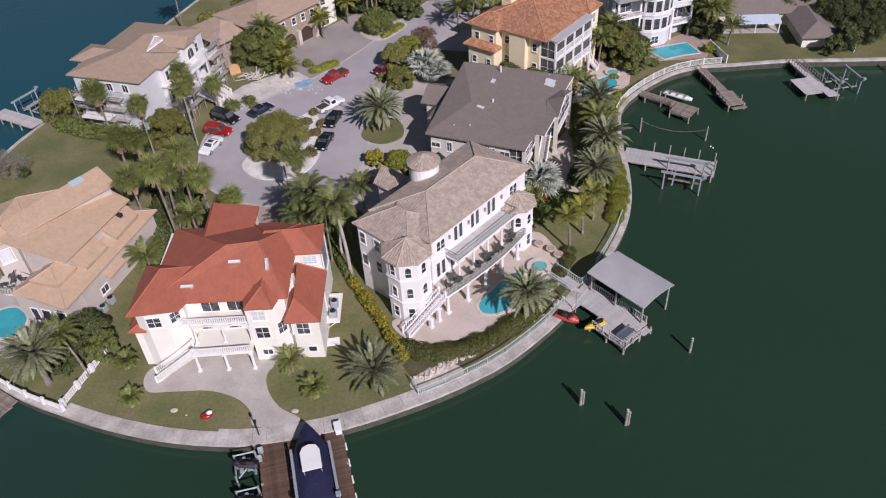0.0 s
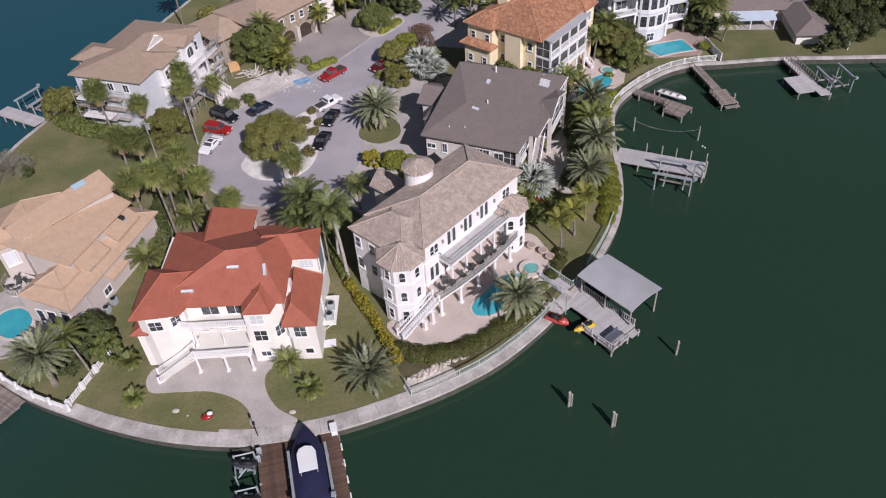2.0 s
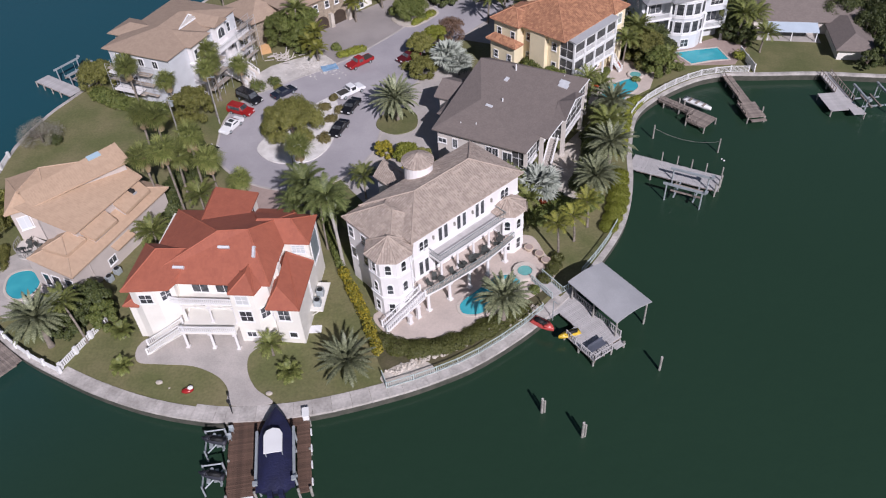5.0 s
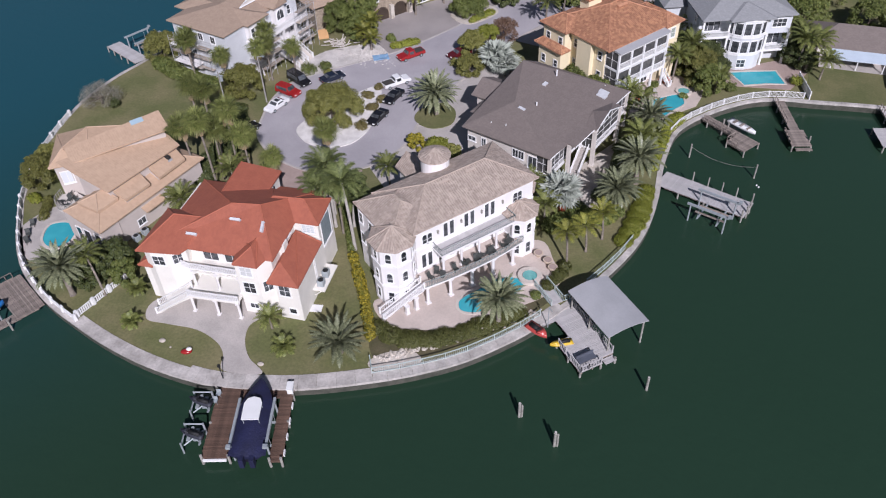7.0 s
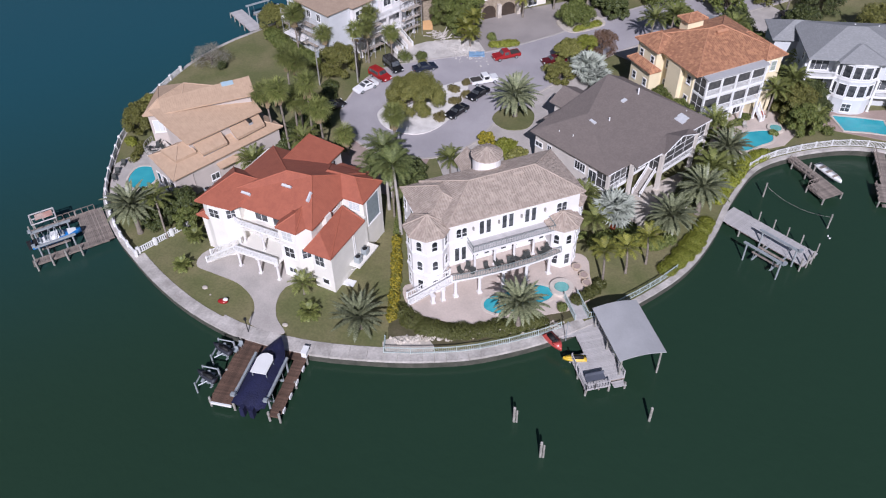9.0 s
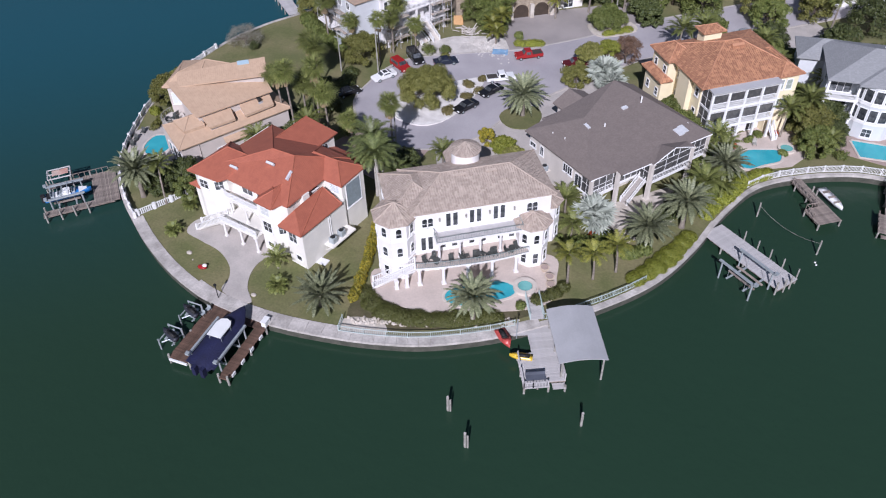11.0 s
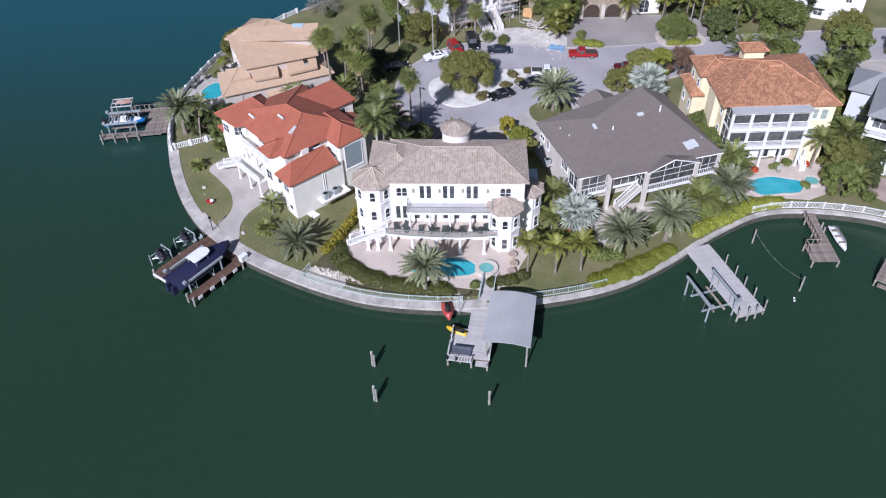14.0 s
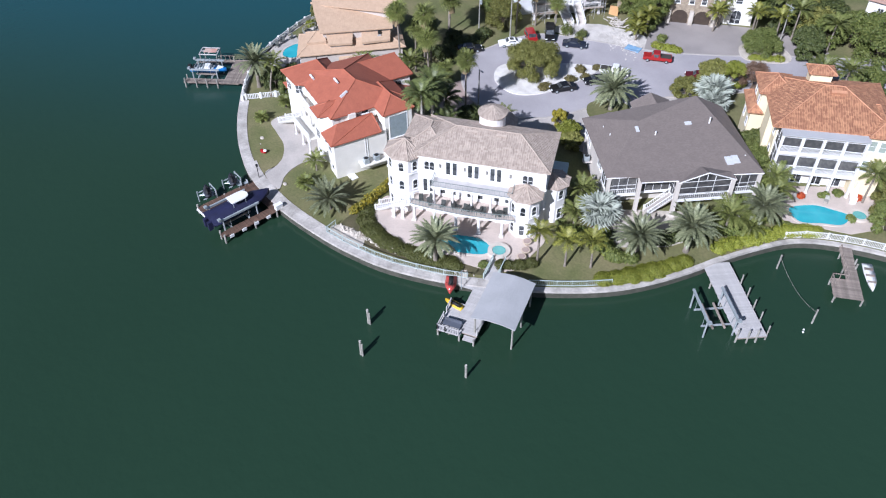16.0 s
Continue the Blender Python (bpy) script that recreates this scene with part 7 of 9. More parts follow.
fence("dark boundary fence beside the far garden", [(68.0, 134.0), (66.5, 142), (65.5, 150)], 1.25, 1.7, BLUEGREY, 0.16, 0.12, 0.16)

# ---- plants ----
def leafy(name, verts, faces, material):
    me = bpy.data.meshes.new(name)
    me.from_pydata(verts, [], faces)
    me.materials.append(material)
    me.update()
    return me


def frond(V, F, base, az, el, ln, droop, n, leaf, wide, rng, vee=0.35):
    """One feather leaf: an arching rib with narrow leaflets on both sides."""
    ca, sa = math.cos(az), math.sin(az)
    prev = None
    for i in range(n + 1):
        t = i / n
        e = el - droop * t * t
        if prev is None:
            p = Vector(base)
        else:
            p = prev + Vector((ca * math.cos(e), sa * math.cos(e), math.sin(e))) * (ln / n)
        d = Vector((ca * math.cos(e), sa * math.cos(e), math.sin(e)))
        side = Vector((-sa, ca, 0))
        up = side.cross(d) * -1
        if i:
            k = len(V)
            w = 0.05 * (1 - t * 0.7)
            V += [prev - side * w, prev + side * w, p + side * w, p - side * w]
            F.append((k, k + 1, k + 2, k + 3))
        if t > 0.12:
            size = leaf * (math.sin(math.pi * min(1.0, 0.15 + t * 0.9)) ** 0.6) * rng.uniform(0.8, 1.1)
            for s in (-1, 1):
                q = (side * s * 0.85 + d * 0.6 - up * 0.0 + Vector((0, 0, vee - 0.25 * t))).normalized()
                tip = p + q * size + Vector((0, 0, -0.22 * size))
                k = len(V)
                V += [p - d * wide, p + d * wide, tip]
                F.append((k, k + 1, k + 2))
        prev = p


def palm(kind, label, x, y, h, seed, scale=1.0, lean=(0, 0), group=""):
    """kind: date, fan, feather, royal, gold, silver, low."""
    rng = random.Random(seed)
    spec = {"date": (76, 3.8, 0.5, 0.19, 30, 1.6, LEAF_DATE, 0.30), "star": (46, 3.7, 0.5, 0.2, 28, 1.0, LEAF_DATE, 0.34), "fan": (38, 2.1, 0.85, 0.16, 9, 1.5, LEAF_PALM, 0.15), "feather": (30, 3.1, 0.7, 0.115, 26, 2.2, LEAF_PALM, 0.15), "royal": (38, 3.5, 0.8, 0.12, 28, 2.5, LEAF_ROYAL, 0.19),
            "gold": (21, 2.7, 0.7, 0.15, 18, 2.2, LEAF_YELLOW, 0.16), "silver": (27, 2.5, 0.9, 0.22, 8, 1.0, LEAF_SILVER, 0.16), "low": (34, 1.6, 0.5, 0.15, 14, 1.8, LEAF_PALM, 0.14)}[kind]
    n, ln, leaf, wide, seg, droop, material, r = spec
    t = thing("palm", label, "palm tree", pose(x, y, 1.25) @ Matrix.Scale(scale, 4), group)
    bm = bmesh.new()
    rings, prev = 9, None
    for i in range(rings + 1):
        f = i / rings
        c = Vector((lean[0] * f * f, lean[1] * f * f, h * f))
        rr = r * (1.15 - 0.3 * f) * (1.25 if i == 0 else 1) * (1 + 0.06 * (i % 2))
        if kind in ("date", "star") and f > 0.75:
            rr *= 1.25
        ring = [bm.verts.new(c + Vector((rr * math.cos(a), rr * math.sin(a), 0))) for a in [2 * math.pi * j / 9 for j in range(9)]]
        if prev:
            for j in range(9):
                bm.faces.new((prev[j], prev[(j + 1) % 9], ring[(j + 1) % 9], ring[j]))
        prev = ring
    bm.faces.new(prev)
    part("trunk", bm, ROYAL_BARK if kind == "royal" else BARK, t, "smooth pale trunk" if kind == "royal" else "ringed grey-brown trunk", True)
    V, F = [], []
    top = Vector((lean[0], lean[1], h))
    for i in range(n):
        az = i * 2.39996 + rng.uniform(-0.2, 0.2)
        f = (i + 0.5) / n
        el = radians(82 - 95 * f ** 0.85) + rng.uniform(-0.12, 0.12)
        if kind == "fan":
            el = radians(82 - 135 * f) + rng.uniform(-0.25, 0.25)
        if kind in ("feather", "gold", "royal"):
            el = radians(75 - 75 * f) + rng.uniform(-0.12, 0.12)
        L = ln * rng.uniform(0.72 if kind == "fan" else 0.85, 1.12) * (0.8 + 0.2 * math.sin(math.pi * f))
        b0 = top + Vector((math.cos(az) * 0.12, math.sin(az) * 0.12, 0.1 * (1 - f)))
        if kind in ("fan", "silver"):
            # a stalk, then a round fan of blades
            ca, sa = math.cos(az), math.sin(az)
            d = Vector((ca * math.cos(el), sa * math.cos(el), math.sin(el)))
            side = Vector((-sa, ca, 0))
            c = b0 + d * L * 0.5
            k = len(V)
            V += [b0 - side * 0.03, b0 + side * 0.03, c + side * 0.03, c - side * 0.03]
            F.append((k, k + 1, k + 2, k + 3))
            for j in range(15):
                w = radians(-125 + 250 * j / 14) + rng.uniform(-0.04, 0.04)
                q = (d * math.cos(w) + side * math.sin(w))
                tip = c + q * leaf * L * 0.62 / 0.75 * rng.uniform(0.85, 1.05) + Vector((0, 0, -0.3 * leaf))
                pq = Vector((-q.y, q.x, 0)).normalized() * (0.06 if kind == "fan" else 0.17) if (q.x or q.y) else side * 0.06
                m = c + q * leaf * L * 0.4
                k = len(V)
                V += [c, m + pq, tip, m - pq]
                F.append((k, k + 1, k + 2, k + 3))
        else:
            frond(V, F, b0, az, el, L, droop * rng.uniform(0.75, 1.1) * 0.62, seg, leaf, wide * 0.5, rng)
    ob = new("crown", leafy("crown", [tuple(v) for v in V], F, material))
    ob.parent = t
    if kind == "fan":
        V, F = [], []
        for i in range(40):
            az = rng.uniform(0, 6.28)
            z = h - rng.uniform(0.1, 1.6)
            p = Vector((lean[0] * 0.95 + math.cos(az) * r, lean[1] * 0.95 + math.sin(az) * r, z))
            q = p + Vector((math.cos(az) * 0.55, math.sin(az) * 0.55, -0.75))
            s = Vector((-math.sin(az), math.cos(az), 0)) * 0.16
            k = len(V)
            V += [tuple(p - s), tuple(p + s), tuple(q + s * 1.6), tuple(q - s * 1.6)]
            F.append((k, k + 1, k + 2, k + 3))
        sk = new("dry_skirt", leafy("dry_skirt", V, F, LEAF_DEAD))
        sk.parent = t
        sk["label"] = "hanging dry brown leaves"
    return t


def leaf_cloud(centres, count, size, rng, flat=0.75, fill=0.35):
    """Leaves strewn over the shells of several lumps. centres: (x, y, z, rx, ry, rz)."""
    V, F = [], []
    areas = [c[3] * c[4] + c[4] * c[5] + c[3] * c[5] for c in centres]
    tot = sum(areas)
    for c, a in zip(centres, areas):
        for _ in range(int(count * a / tot)):
            u, w = rng.uniform(-0.55, 1.0), rng.uniform(0, 2 * math.pi)
            s = math.sqrt(max(0, 1 - u * u))
            rad = rng.uniform(1 - fill, 1.06)
            p = Vector((c[0] + c[3] * s * math.cos(w) * rad, c[1] + c[4] * s * math.sin(w) * rad, c[2] + c[5] * u * rad))
            nrm = Vector((s * math.cos(w), s * math.sin(w), u + 0.35)) + Vector((rng.uniform(-flat, flat), rng.uniform(-flat, flat), rng.uniform(-flat, flat)))
            nrm.normalize()
            t1 = nrm.orthogonal().normalized()
            t1 = (Matrix.Rotation(rng.uniform(0, 6.28), 3, nrm) @ t1)
            t2 = nrm.cross(t1)
            z = size * rng.uniform(0.6, 1.25)
            k = len(V)
            V += [tuple(p - t1 * z), tuple(p + t2 * z * 0.55 - nrm * z * 0.15), tuple(p + t1 * z), tuple(p - t2 * z * 0.55 - nrm * z * 0.15)]
            F.append((k, k + 1, k + 2, k + 3))
    return V, F


def tree(label, x, y, h, r, seed, material=LEAF, count=3000, size=0.26, name="tree", group="", flat_top=0.7, category="tree", fine=1.0):
    rng = random.Random(seed)
    t = thing(name, label, category, pose(x, y, 1.25), group)
    bm = bmesh.new()
    rod(bm, (0, 0, 0), (0, 0, h * 0.45), 0.2 * r / 3, 0.13 * r / 3, 9)
    part("trunk", bm, TRUNK, t, "", True)
    lumps = []
    k = 30 if r > 2 else 14
    for i in range(k):
        a, d = i * 2.39996 + rng.uniform(-0.3, 0.3), r * math.sqrt((i + 0.3) / k) * rng.uniform(0.74, 0.9)
        lr = r * rng.uniform(0.17, 0.32)
        zc = h - lr * flat_top - (d / r) ** 2.2 * h * 0.34 + rng.uniform(-0.1, 0.07) * h
        lumps.append((d * math.cos(a), d * math.sin(a), max(zc, lr * 0.45), lr, lr * rng.uniform(0.8, 1.2), lr * rng.uniform(0.75, 1.1)))
    m = 14 if r > 2 else 7
    for i in range(m):
        a, lr = i * 2 * math.pi / m + rng.uniform(-0.25, 0.25), r * rng.uniform(0.18, 0.3)
        d = r * rng.uniform(0.66, 0.88)
        lumps.append((d * math.cos(a), d * math.sin(a), max(lr * 0.7, h * rng.uniform(0.18, 0.48)), lr, lr, lr * rng.uniform(0.9, 1.3)))
    for i, c in enumerate(lumps[::4]):
        bm = bmesh.new()
        rod(bm, (0, 0, h * 0.3), (c[0] * 0.85, c[1] * 0.85, c[2]), 0.09 * r / 3, 0.03, 6)
        part("limb", bm, TRUNK, t)
    V, F = leaf_cloud(lumps, int(count * 3.6 * fine), size * 0.6 / math.sqrt(fine), rng, 0.85, 0.5)
    ob = new("crown", leafy("crown", V, F, material))
    ob.parent = t
    return t


def shrub(label, x, y, r, h, seed, material=LEAF, count=700, size=0.2, group=""):
    rng = random.Random(seed)
    t = thing("shrub", label, "shrub", pose(x, y, 1.25), group)
    lumps = [(rng.uniform(-0.4, 0.4) * r, rng.uniform(-0.4, 0.4) * r, h * rng.uniform(0.35, 0.55), r * rng.uniform(0.5, 0.75), r * rng.uniform(0.5, 0.75), h * rng.uniform(0.42, 0.55)) for _ in range(5)]
    V, F = leaf_cloud(lumps, count, size, rng)
    ob = new("foliage", leafy("foliage", V, F, material))
    ob.parent = t
    bm = bmesh.new()
    for i in range(4):
        rod(bm, (0, 0, 0), (lumps[i][0], lumps[i][1], h * 0.6), 0.05, 0.02, 5)
    part("stems", bm, TRUNK, t)
    return t


def hedge(label, line, width, h, seed, material=LEAF, per=220, size=0.16, name="hedge"):
    rng = random.Random(seed)
    t = thing(name, label, "hedge", pose(0, 0, 1.25))
    lumps = []
    ln = 0.0
    for a, c in zip(line, line[1:]):
        a, c = Vector(a), Vector(c)
        k = max(1, int((c - a).length / (width * 0.45)))
        ln += (c - a).length
        for i in range(k):
            p = a + (c - a) * (i + rng.uniform(0.2, 0.8)) / k
            lumps.append((p.x, p.y, h * rng.uniform(0.36, 0.5), width * rng.uniform(0.42, 0.6), width * rng.uniform(0.42, 0.6), h * rng.uniform(0.45, 0.6)))
    V, F = leaf_cloud(lumps, int(per * ln), size, rng)
    ob = new("foliage", leafy("foliage", V, F, material))
    ob.parent = t
    return t


DATE = "large date palm with a dense grey-green crown"
for x, y, h, s, where in ((5.0, 67.6, 4.4, 1.0, " beside the pool terrace"), (-12.8, 58.0, 1.7, 1.1, " in the lawn"), (-51.4, 58.0, 4.6, 1.1, " beside the pool"), (16.2, 93.5, 3.8, 1.05, " near the water"),
                          (18.4, 100.7, 4.2, 1.12, " near the water"), (18.9, 113.2, 4.0, 1.05, " near the water"), (-16.6, 111.6, 3.4, 1.25, " in an oval bed")):
    palm("star" if h < 2 else "date", DATE + where, x, y, h, int(100 + x), s)
palm("feather", "bushy green feather palm by the seawall hedge", 18.0, 107.8, 3.2, 150, 1.2)
palm("feather", "bushy green feather palm by the seawall hedge", 20.0, 110.6, 2.4, 151, 0.9)
FAN = "slender fan palm with a dry brown skirt"
for i, (x, y, h, s) in enumerate(((-51.8, 97.1, 7.4, 1.15), (-55.2, 98.6, 7.0, 1.15), (-41.2, 87.0, 11.6, 1.1), (-38.9, 86.7, 8.2, 1.1), (-42.8, 82.8, 12.0, 1.1), (-25.2, 87.4, 11.4, 1.0), (-48.4, 110.4, 9.8, 0.95),
                                   (-52.0, 119.5, 7.0, 1.1), (-64.5, 113.6, 7.4, 1.1), (-49.5, 115.6, 7.8, 1.0), (-56.4, 111.8, 6.6, 0.95), (-62.4, 110.8, 9.0, 1.0), (-45.6, 117.8, 6.4, 0.95), (-20.6, 78.8, 12.0, 0.85), (-43.6, 86.2, 8.6, 1.1), (-46.0, 90.4, 7.6, 1.05), (-47.4, 84.6, 9.6, 1.1), (-35.6, 88.6, 4.2, 0.95))):
    palm("fan", FAN, x, y, h, 200 + i, s, (0.3 * math.sin(i), 0.3 * math.cos(i)), "fan palms round the turning circle")
ROYAL = "tall feather palm with a smooth pale trunk between the houses"
for i, (x, y, h, s) in enumerate(((-17.7, 76.0, 10.2, 1.14), (-22.2, 79.9, 9.6, 1.1), (-23.4, 82.6, 6.6, 1.0), (-19.6, 80.6, 5.6, 0.95), (-24.6, 79.0, 7.4, 1.0))):
    palm("royal", ROYAL, x, y, h, 300 + i, s, (0.4 * i - 0.7, 0.2), "tall palms between the houses")
for i, (x, y, h) in enumerate(((11.4, 80.3, 5.8), (13.5, 83.6, 4.7), (15.3, 86.7, 5.0))):
    palm("gold", "young yellow-green feather palm on the lawn", x, y, h, 400 + i, 0.95, (-0.4, 0.3 - 0.2 * i), "young palms on the lawn")
for i, (x, y, h) in enumerate(((-31.6, 146.6, 4.2), (-27.4, 153.0, 4.6), (-23.6, 155.6, 4.8), (-37.2, 131.8, 3.2), (-35.4, 130.4, 2.6), (-36.4, 133.6, 4.4))):
    palm("gold", "yellow-green feather palm by the forecourt", x, y, h, 430 + i, 1.05, (0.3, -0.3), "yellow-green palms by the forecourt")
palm("feather", "leaning feather palm beside the white balustrade", -47.0, 59.0, 5.6, 411, 0.95, (-2.4, 1.8))
palm("feather", "small feather palm before the house corner", -22.6, 59.4, 2.6, 412, 0.75)
palm("feather", "bushy green palm beside the yellow house terrace", 17.0, 117.6, 4.2, 440, 1.0)
palm("feather", "bushy green palm beside the yellow house terrace", 15.0, 118.8, 4.8, 441, 1.0)
palm("low", "low bushy palm in the lawn", -19.6, 56.6, 0.5, 413, 1.15)
palm("low", "low bushy palm in the lawn", -40.6, 55.4, 0.5, 414, 1.0)
palm("feather", "bushy palm below the fan palms", -40.2, 83.6, 4.6, 416, 1.0)
palm("low", "small palm beside the balustrade", -42.6, 60.4, 1.2, 415, 1.0)
palm("silver", "silvery fan palm before the screened porch", 8.2, 92.4, 2.0, 420, 1.3)
palm("silver", "silvery fan palm beside the street", -10.2, 128.4, 2.4, 421, 1.25)
palm("silver", "silvery fan palm beside the street", -8.0, 127.0, 2.0, 422, 1.05)
palm("feather", "feather palm beside the villa entrance", -17.5, 90.3, 4.8, 422, 0.9)
palm("feather", "bushy palm between the roofs", -44.6, 76.4, 3.2, 423, 1.1)
palm("feather", "bushy green palm behind the villa lawn", 3.6, 92.4, 3.6, 424, 1.0)
palm("feather", "bushy green palm behind the villa lawn", 6.6, 89.4, 2.8, 426, 0.9)
for i, (x, y, h, s) in enumerate(((-40.5, 136.0, 7.6, 1.05), (-21.9, 158.2, 6.0, 1.1), (-26, 158.6, 6.4, 1.05), (-15, 160.6, 5.6, 1.1), (-32.4, 148.4, 4.6, 0.9), (-27.9, 154.2, 4.8, 0.9), (25.0, 148.0, 6.0, 1.0), (22.8, 144.4, 5.4, 1.0), (42.0, 144.6, 5.0, 1.15), (44.2, 141.8, 4.6, 1.15), (42.6, 141.4, 5.6, 1.1), (45.2, 143.6, 4.8, 1.1),
                                  (16, 174, 6, 1.1), (-62.0, 152.0, 9.0, 1.1), (-4.6, 147.4, 4.6, 1.2), (-1.6, 150.0, 5.0, 1.2), (2.6, 146.2, 4.6, 1.1), (21.4, 131.6, 5.6, 1.0), (23.4, 134.6, 6.0, 1.1), (9.4, 152.0, 5.0, 1.1), (-34.6, 151.6, 5.6, 1.0), (14.0, 146.0, 5.4, 1.0), (46.4, 138.4, 4.0, 1.0), (28.8, 130.4, 3.6, 0.9))):
    palm("feather", "feather palm in the far gardens", x, y, h, 500 + i, s, (0.3, -0.2), "feather palms of the far gardens")

tree("broad olive-green tree on the traffic island", -33.2, 105.6, 6.2, 4.9, 1, LEAF_OLIVE, 10000, 0.24)
tree("dense green tree beside the western seawall", -71.0, 78.0, 4.8, 3.1, 2, LEAF_OLIVE, 3400)
tree("dense green tree beside the western seawall", -73.0, 82.6, 3.6, 2.2, 102, LEAF_OLIVE, 2000)
tree("bushy green tree beside the scaffolded house", -74.0, 118.6, 5.0, 3.6, 3, LEAF_OLIVE, 4200)
tree("bushy olive tree before the scaffolded house", -52.0, 109.4, 5.6, 3.8, 4, LEAF_OLIVE, 4600)
tree("tall olive clump of trees beside the rubble", -40.6, 137.0, 7.4, 4.0, 5, LEAF, 6000)
tree("tall olive clump of trees beside the rubble", -38.6, 134.2, 5.8, 2.8, 105, LEAF, 3400)
tree("dark clump of trees behind the rubble", -43.8, 136.4, 6.4, 3.6, 6, LEAF, 4200)
tree("round green tree in the forecourt bed", -21.0, 149.2, 4.4, 3.7, 7, LEAF, 4800)
tree("grey leafless scrub beside the seawall", -76.0, 100.8, 3.8, 3.6, 8, LEAF_SCRUB, 1500, 0.14)
tree("green shrub tree beside the street", -16.0, 133.4, 4.4, 2.9, 9, LEAF_OLIVE, 3000)
tree("green shrub tree beside the street", -13.6, 136.0, 4.8, 2.4, 109, LEAF_BRIGHT, 2200)
tree("reddish flowering tree beside the street", -11.0, 138.4, 5.2, 2.9, 10, LEAF_REDDISH, 2200, 0.18)
tree("green tree before the grey house", -14.6, 126.4, 3.4, 2.7, 11, LEAF_OLIVE, 2800)
tree("dense tree between two houses", 8.6, 119.6, 5.8, 3.2, 12, LEAF, 4200)
tree("dense tree between two houses", 5.2, 124.4, 5.0, 3.0, 13, LEAF, 3600)
tree("dense tree between two houses", 12.6, 117.0, 5.0, 2.8, 113, LEAF, 3400)
tree("bushy trees between the yellow and blue-grey houses", 25.2, 133.6, 6.2, 3.6, 14, LEAF_OLIVE, 5200)
tree("bushy trees between the yellow and blue-grey houses", 27.4, 129.8, 4.8, 2.8, 15, LEAF, 3600)
tree("bushy trees between the yellow and blue-grey houses", 21.4, 139.0, 6.0, 3.2, 16, LEAF, 4200)
tree("dark broad tree in the far garden", 62, 152, 6.5, 5.0, 17, LEAF_DARK, 5000)
tree("dark broad tree in the far garden", 67.5, 144.5, 6.0, 4.2, 18, LEAF_DARK, 4000)
tree("dark broad tree in the far garden", 72, 139.0, 5.2, 3.2, 19, LEAF_DARK, 2600)
for i, (x, y, h, r) in enumerate(((66.8, 135.6, 4.6, 2.5), (63.6, 133.4, 3.6, 1.7), (75.0, 147.0, 7.5, 4.6), (70.5, 151.5, 7.5, 4.6), (80.5, 143.0, 6.5, 4.2), (78.5, 155.0, 8.0, 5.0), (66.0, 161.0, 8.0, 5.0), (87.0, 149.0, 8.0, 5.0), (72.0, 166.0, 8.0, 5.0))):
    tree("dark dense tree shading the far lawn", x, y, h, r, 170 + i, LEAF_DARK, 3000, 0.28, group="dark trees of the far garden", fine=0.7)
tree("dark shrub tree below the garden palms", 43.8, 141.6, 3.8, 2.2, 180, LEAF_DARK, 2200)
tree("dark shrub tree below the garden palms", 41.4, 143.6, 4.2, 2.4, 181, LEAF_DARK, 2200)
for i, (x, y, h, r) in enumerate(((-14.8, 166.6, 7.0, 3.8), (-21.5, 166.0, 7.0, 4.0), (-17.2, 161.4, 6.4, 3.2), (-24.6, 158.6, 5.0, 3.0), (-12.6, 170.0, 7.0, 3.6))):
    tree("dark dense tree beyond the forecourt", x, y, h, r, 185 + i, (LEAF, LEAF_DARK)[i % 2], 3000, 0.28, group="dark trees beyond the forecourt", fine=0.7)
tree("bushy tree between the pool gardens", 26.8, 136.8, 5.6, 3.0, 191, LEAF_DARK, 3200)
tree("bushy tree between the pool gardens", 28.6, 133.8, 4.4, 2.4, 192, LEAF_DARK, 2400)
for i, (x, y, h, r) in enumerate(((-8, 166, 7, 4.5), (2, 172, 6.5, 4.2), (-28, 163, 7, 4.5), (-36, 160, 6.5, 4.0), (28, 160, 6, 4), (34, 170, 7, 5), (20, 165, 6, 3.6), (12, 153, 5, 3.4), (44, 160, 6, 4.5), (-24.5, 168, 7, 4), (-12, 176, 7, 4.5), (50, 172, 7, 5), (-48, 156, 6, 4), (-55, 150, 5, 3),
                                  (8.7, 158, 5.4, 3.6), (38, 152, 5.0, 3.0), (56, 160, 6, 4), (-20.0, 162.4, 6.4, 4.0), (-14.6, 155.4, 4.2, 2.6), (-1.9, 157.2, 4.4, 2.8), (5.2, 168.2, 6, 3.8), (11.5, 177, 6, 4), (-17.4, 157.6, 5.0, 3.0), (-52, 144, 5.0, 3.4), (-47.6, 148, 6.0, 3.8), (16.6, 150.4, 5.4, 3.4), (4.2, 152.6, 4.2, 2.8),
                                  (26.0, 152.6, 6.0, 3.6), (36, 158, 6.4, 4.0), (-58.6, 141.0, 4.6, 3.0), (22, 178, 7, 4.6), (-34, 172, 7, 5), (-44, 168, 7, 5))):
    tree("leafy street tree beyond the houses", x, y, h, r, 40 + i, (LEAF, LEAF_OLIVE, LEAF_DARK, LEAF)[i % 4], 3200, 0.3, group="street trees beyond the houses", fine=0.65)
tree("dark leafy tree beside the tan house", -48.2, 64.2, 4.4, 2.7, 60, LEAF_DARK, 3200)
tree("dark leafy tree beside the tan house", -49.8, 60.8, 3.8, 2.5, 61, LEAF_DARK, 2800)
tree("dark leafy tree beside the tan house", -46.0, 62.4, 3.2, 2.0, 161, LEAF, 2000)
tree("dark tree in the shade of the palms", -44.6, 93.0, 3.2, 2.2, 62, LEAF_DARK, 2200)
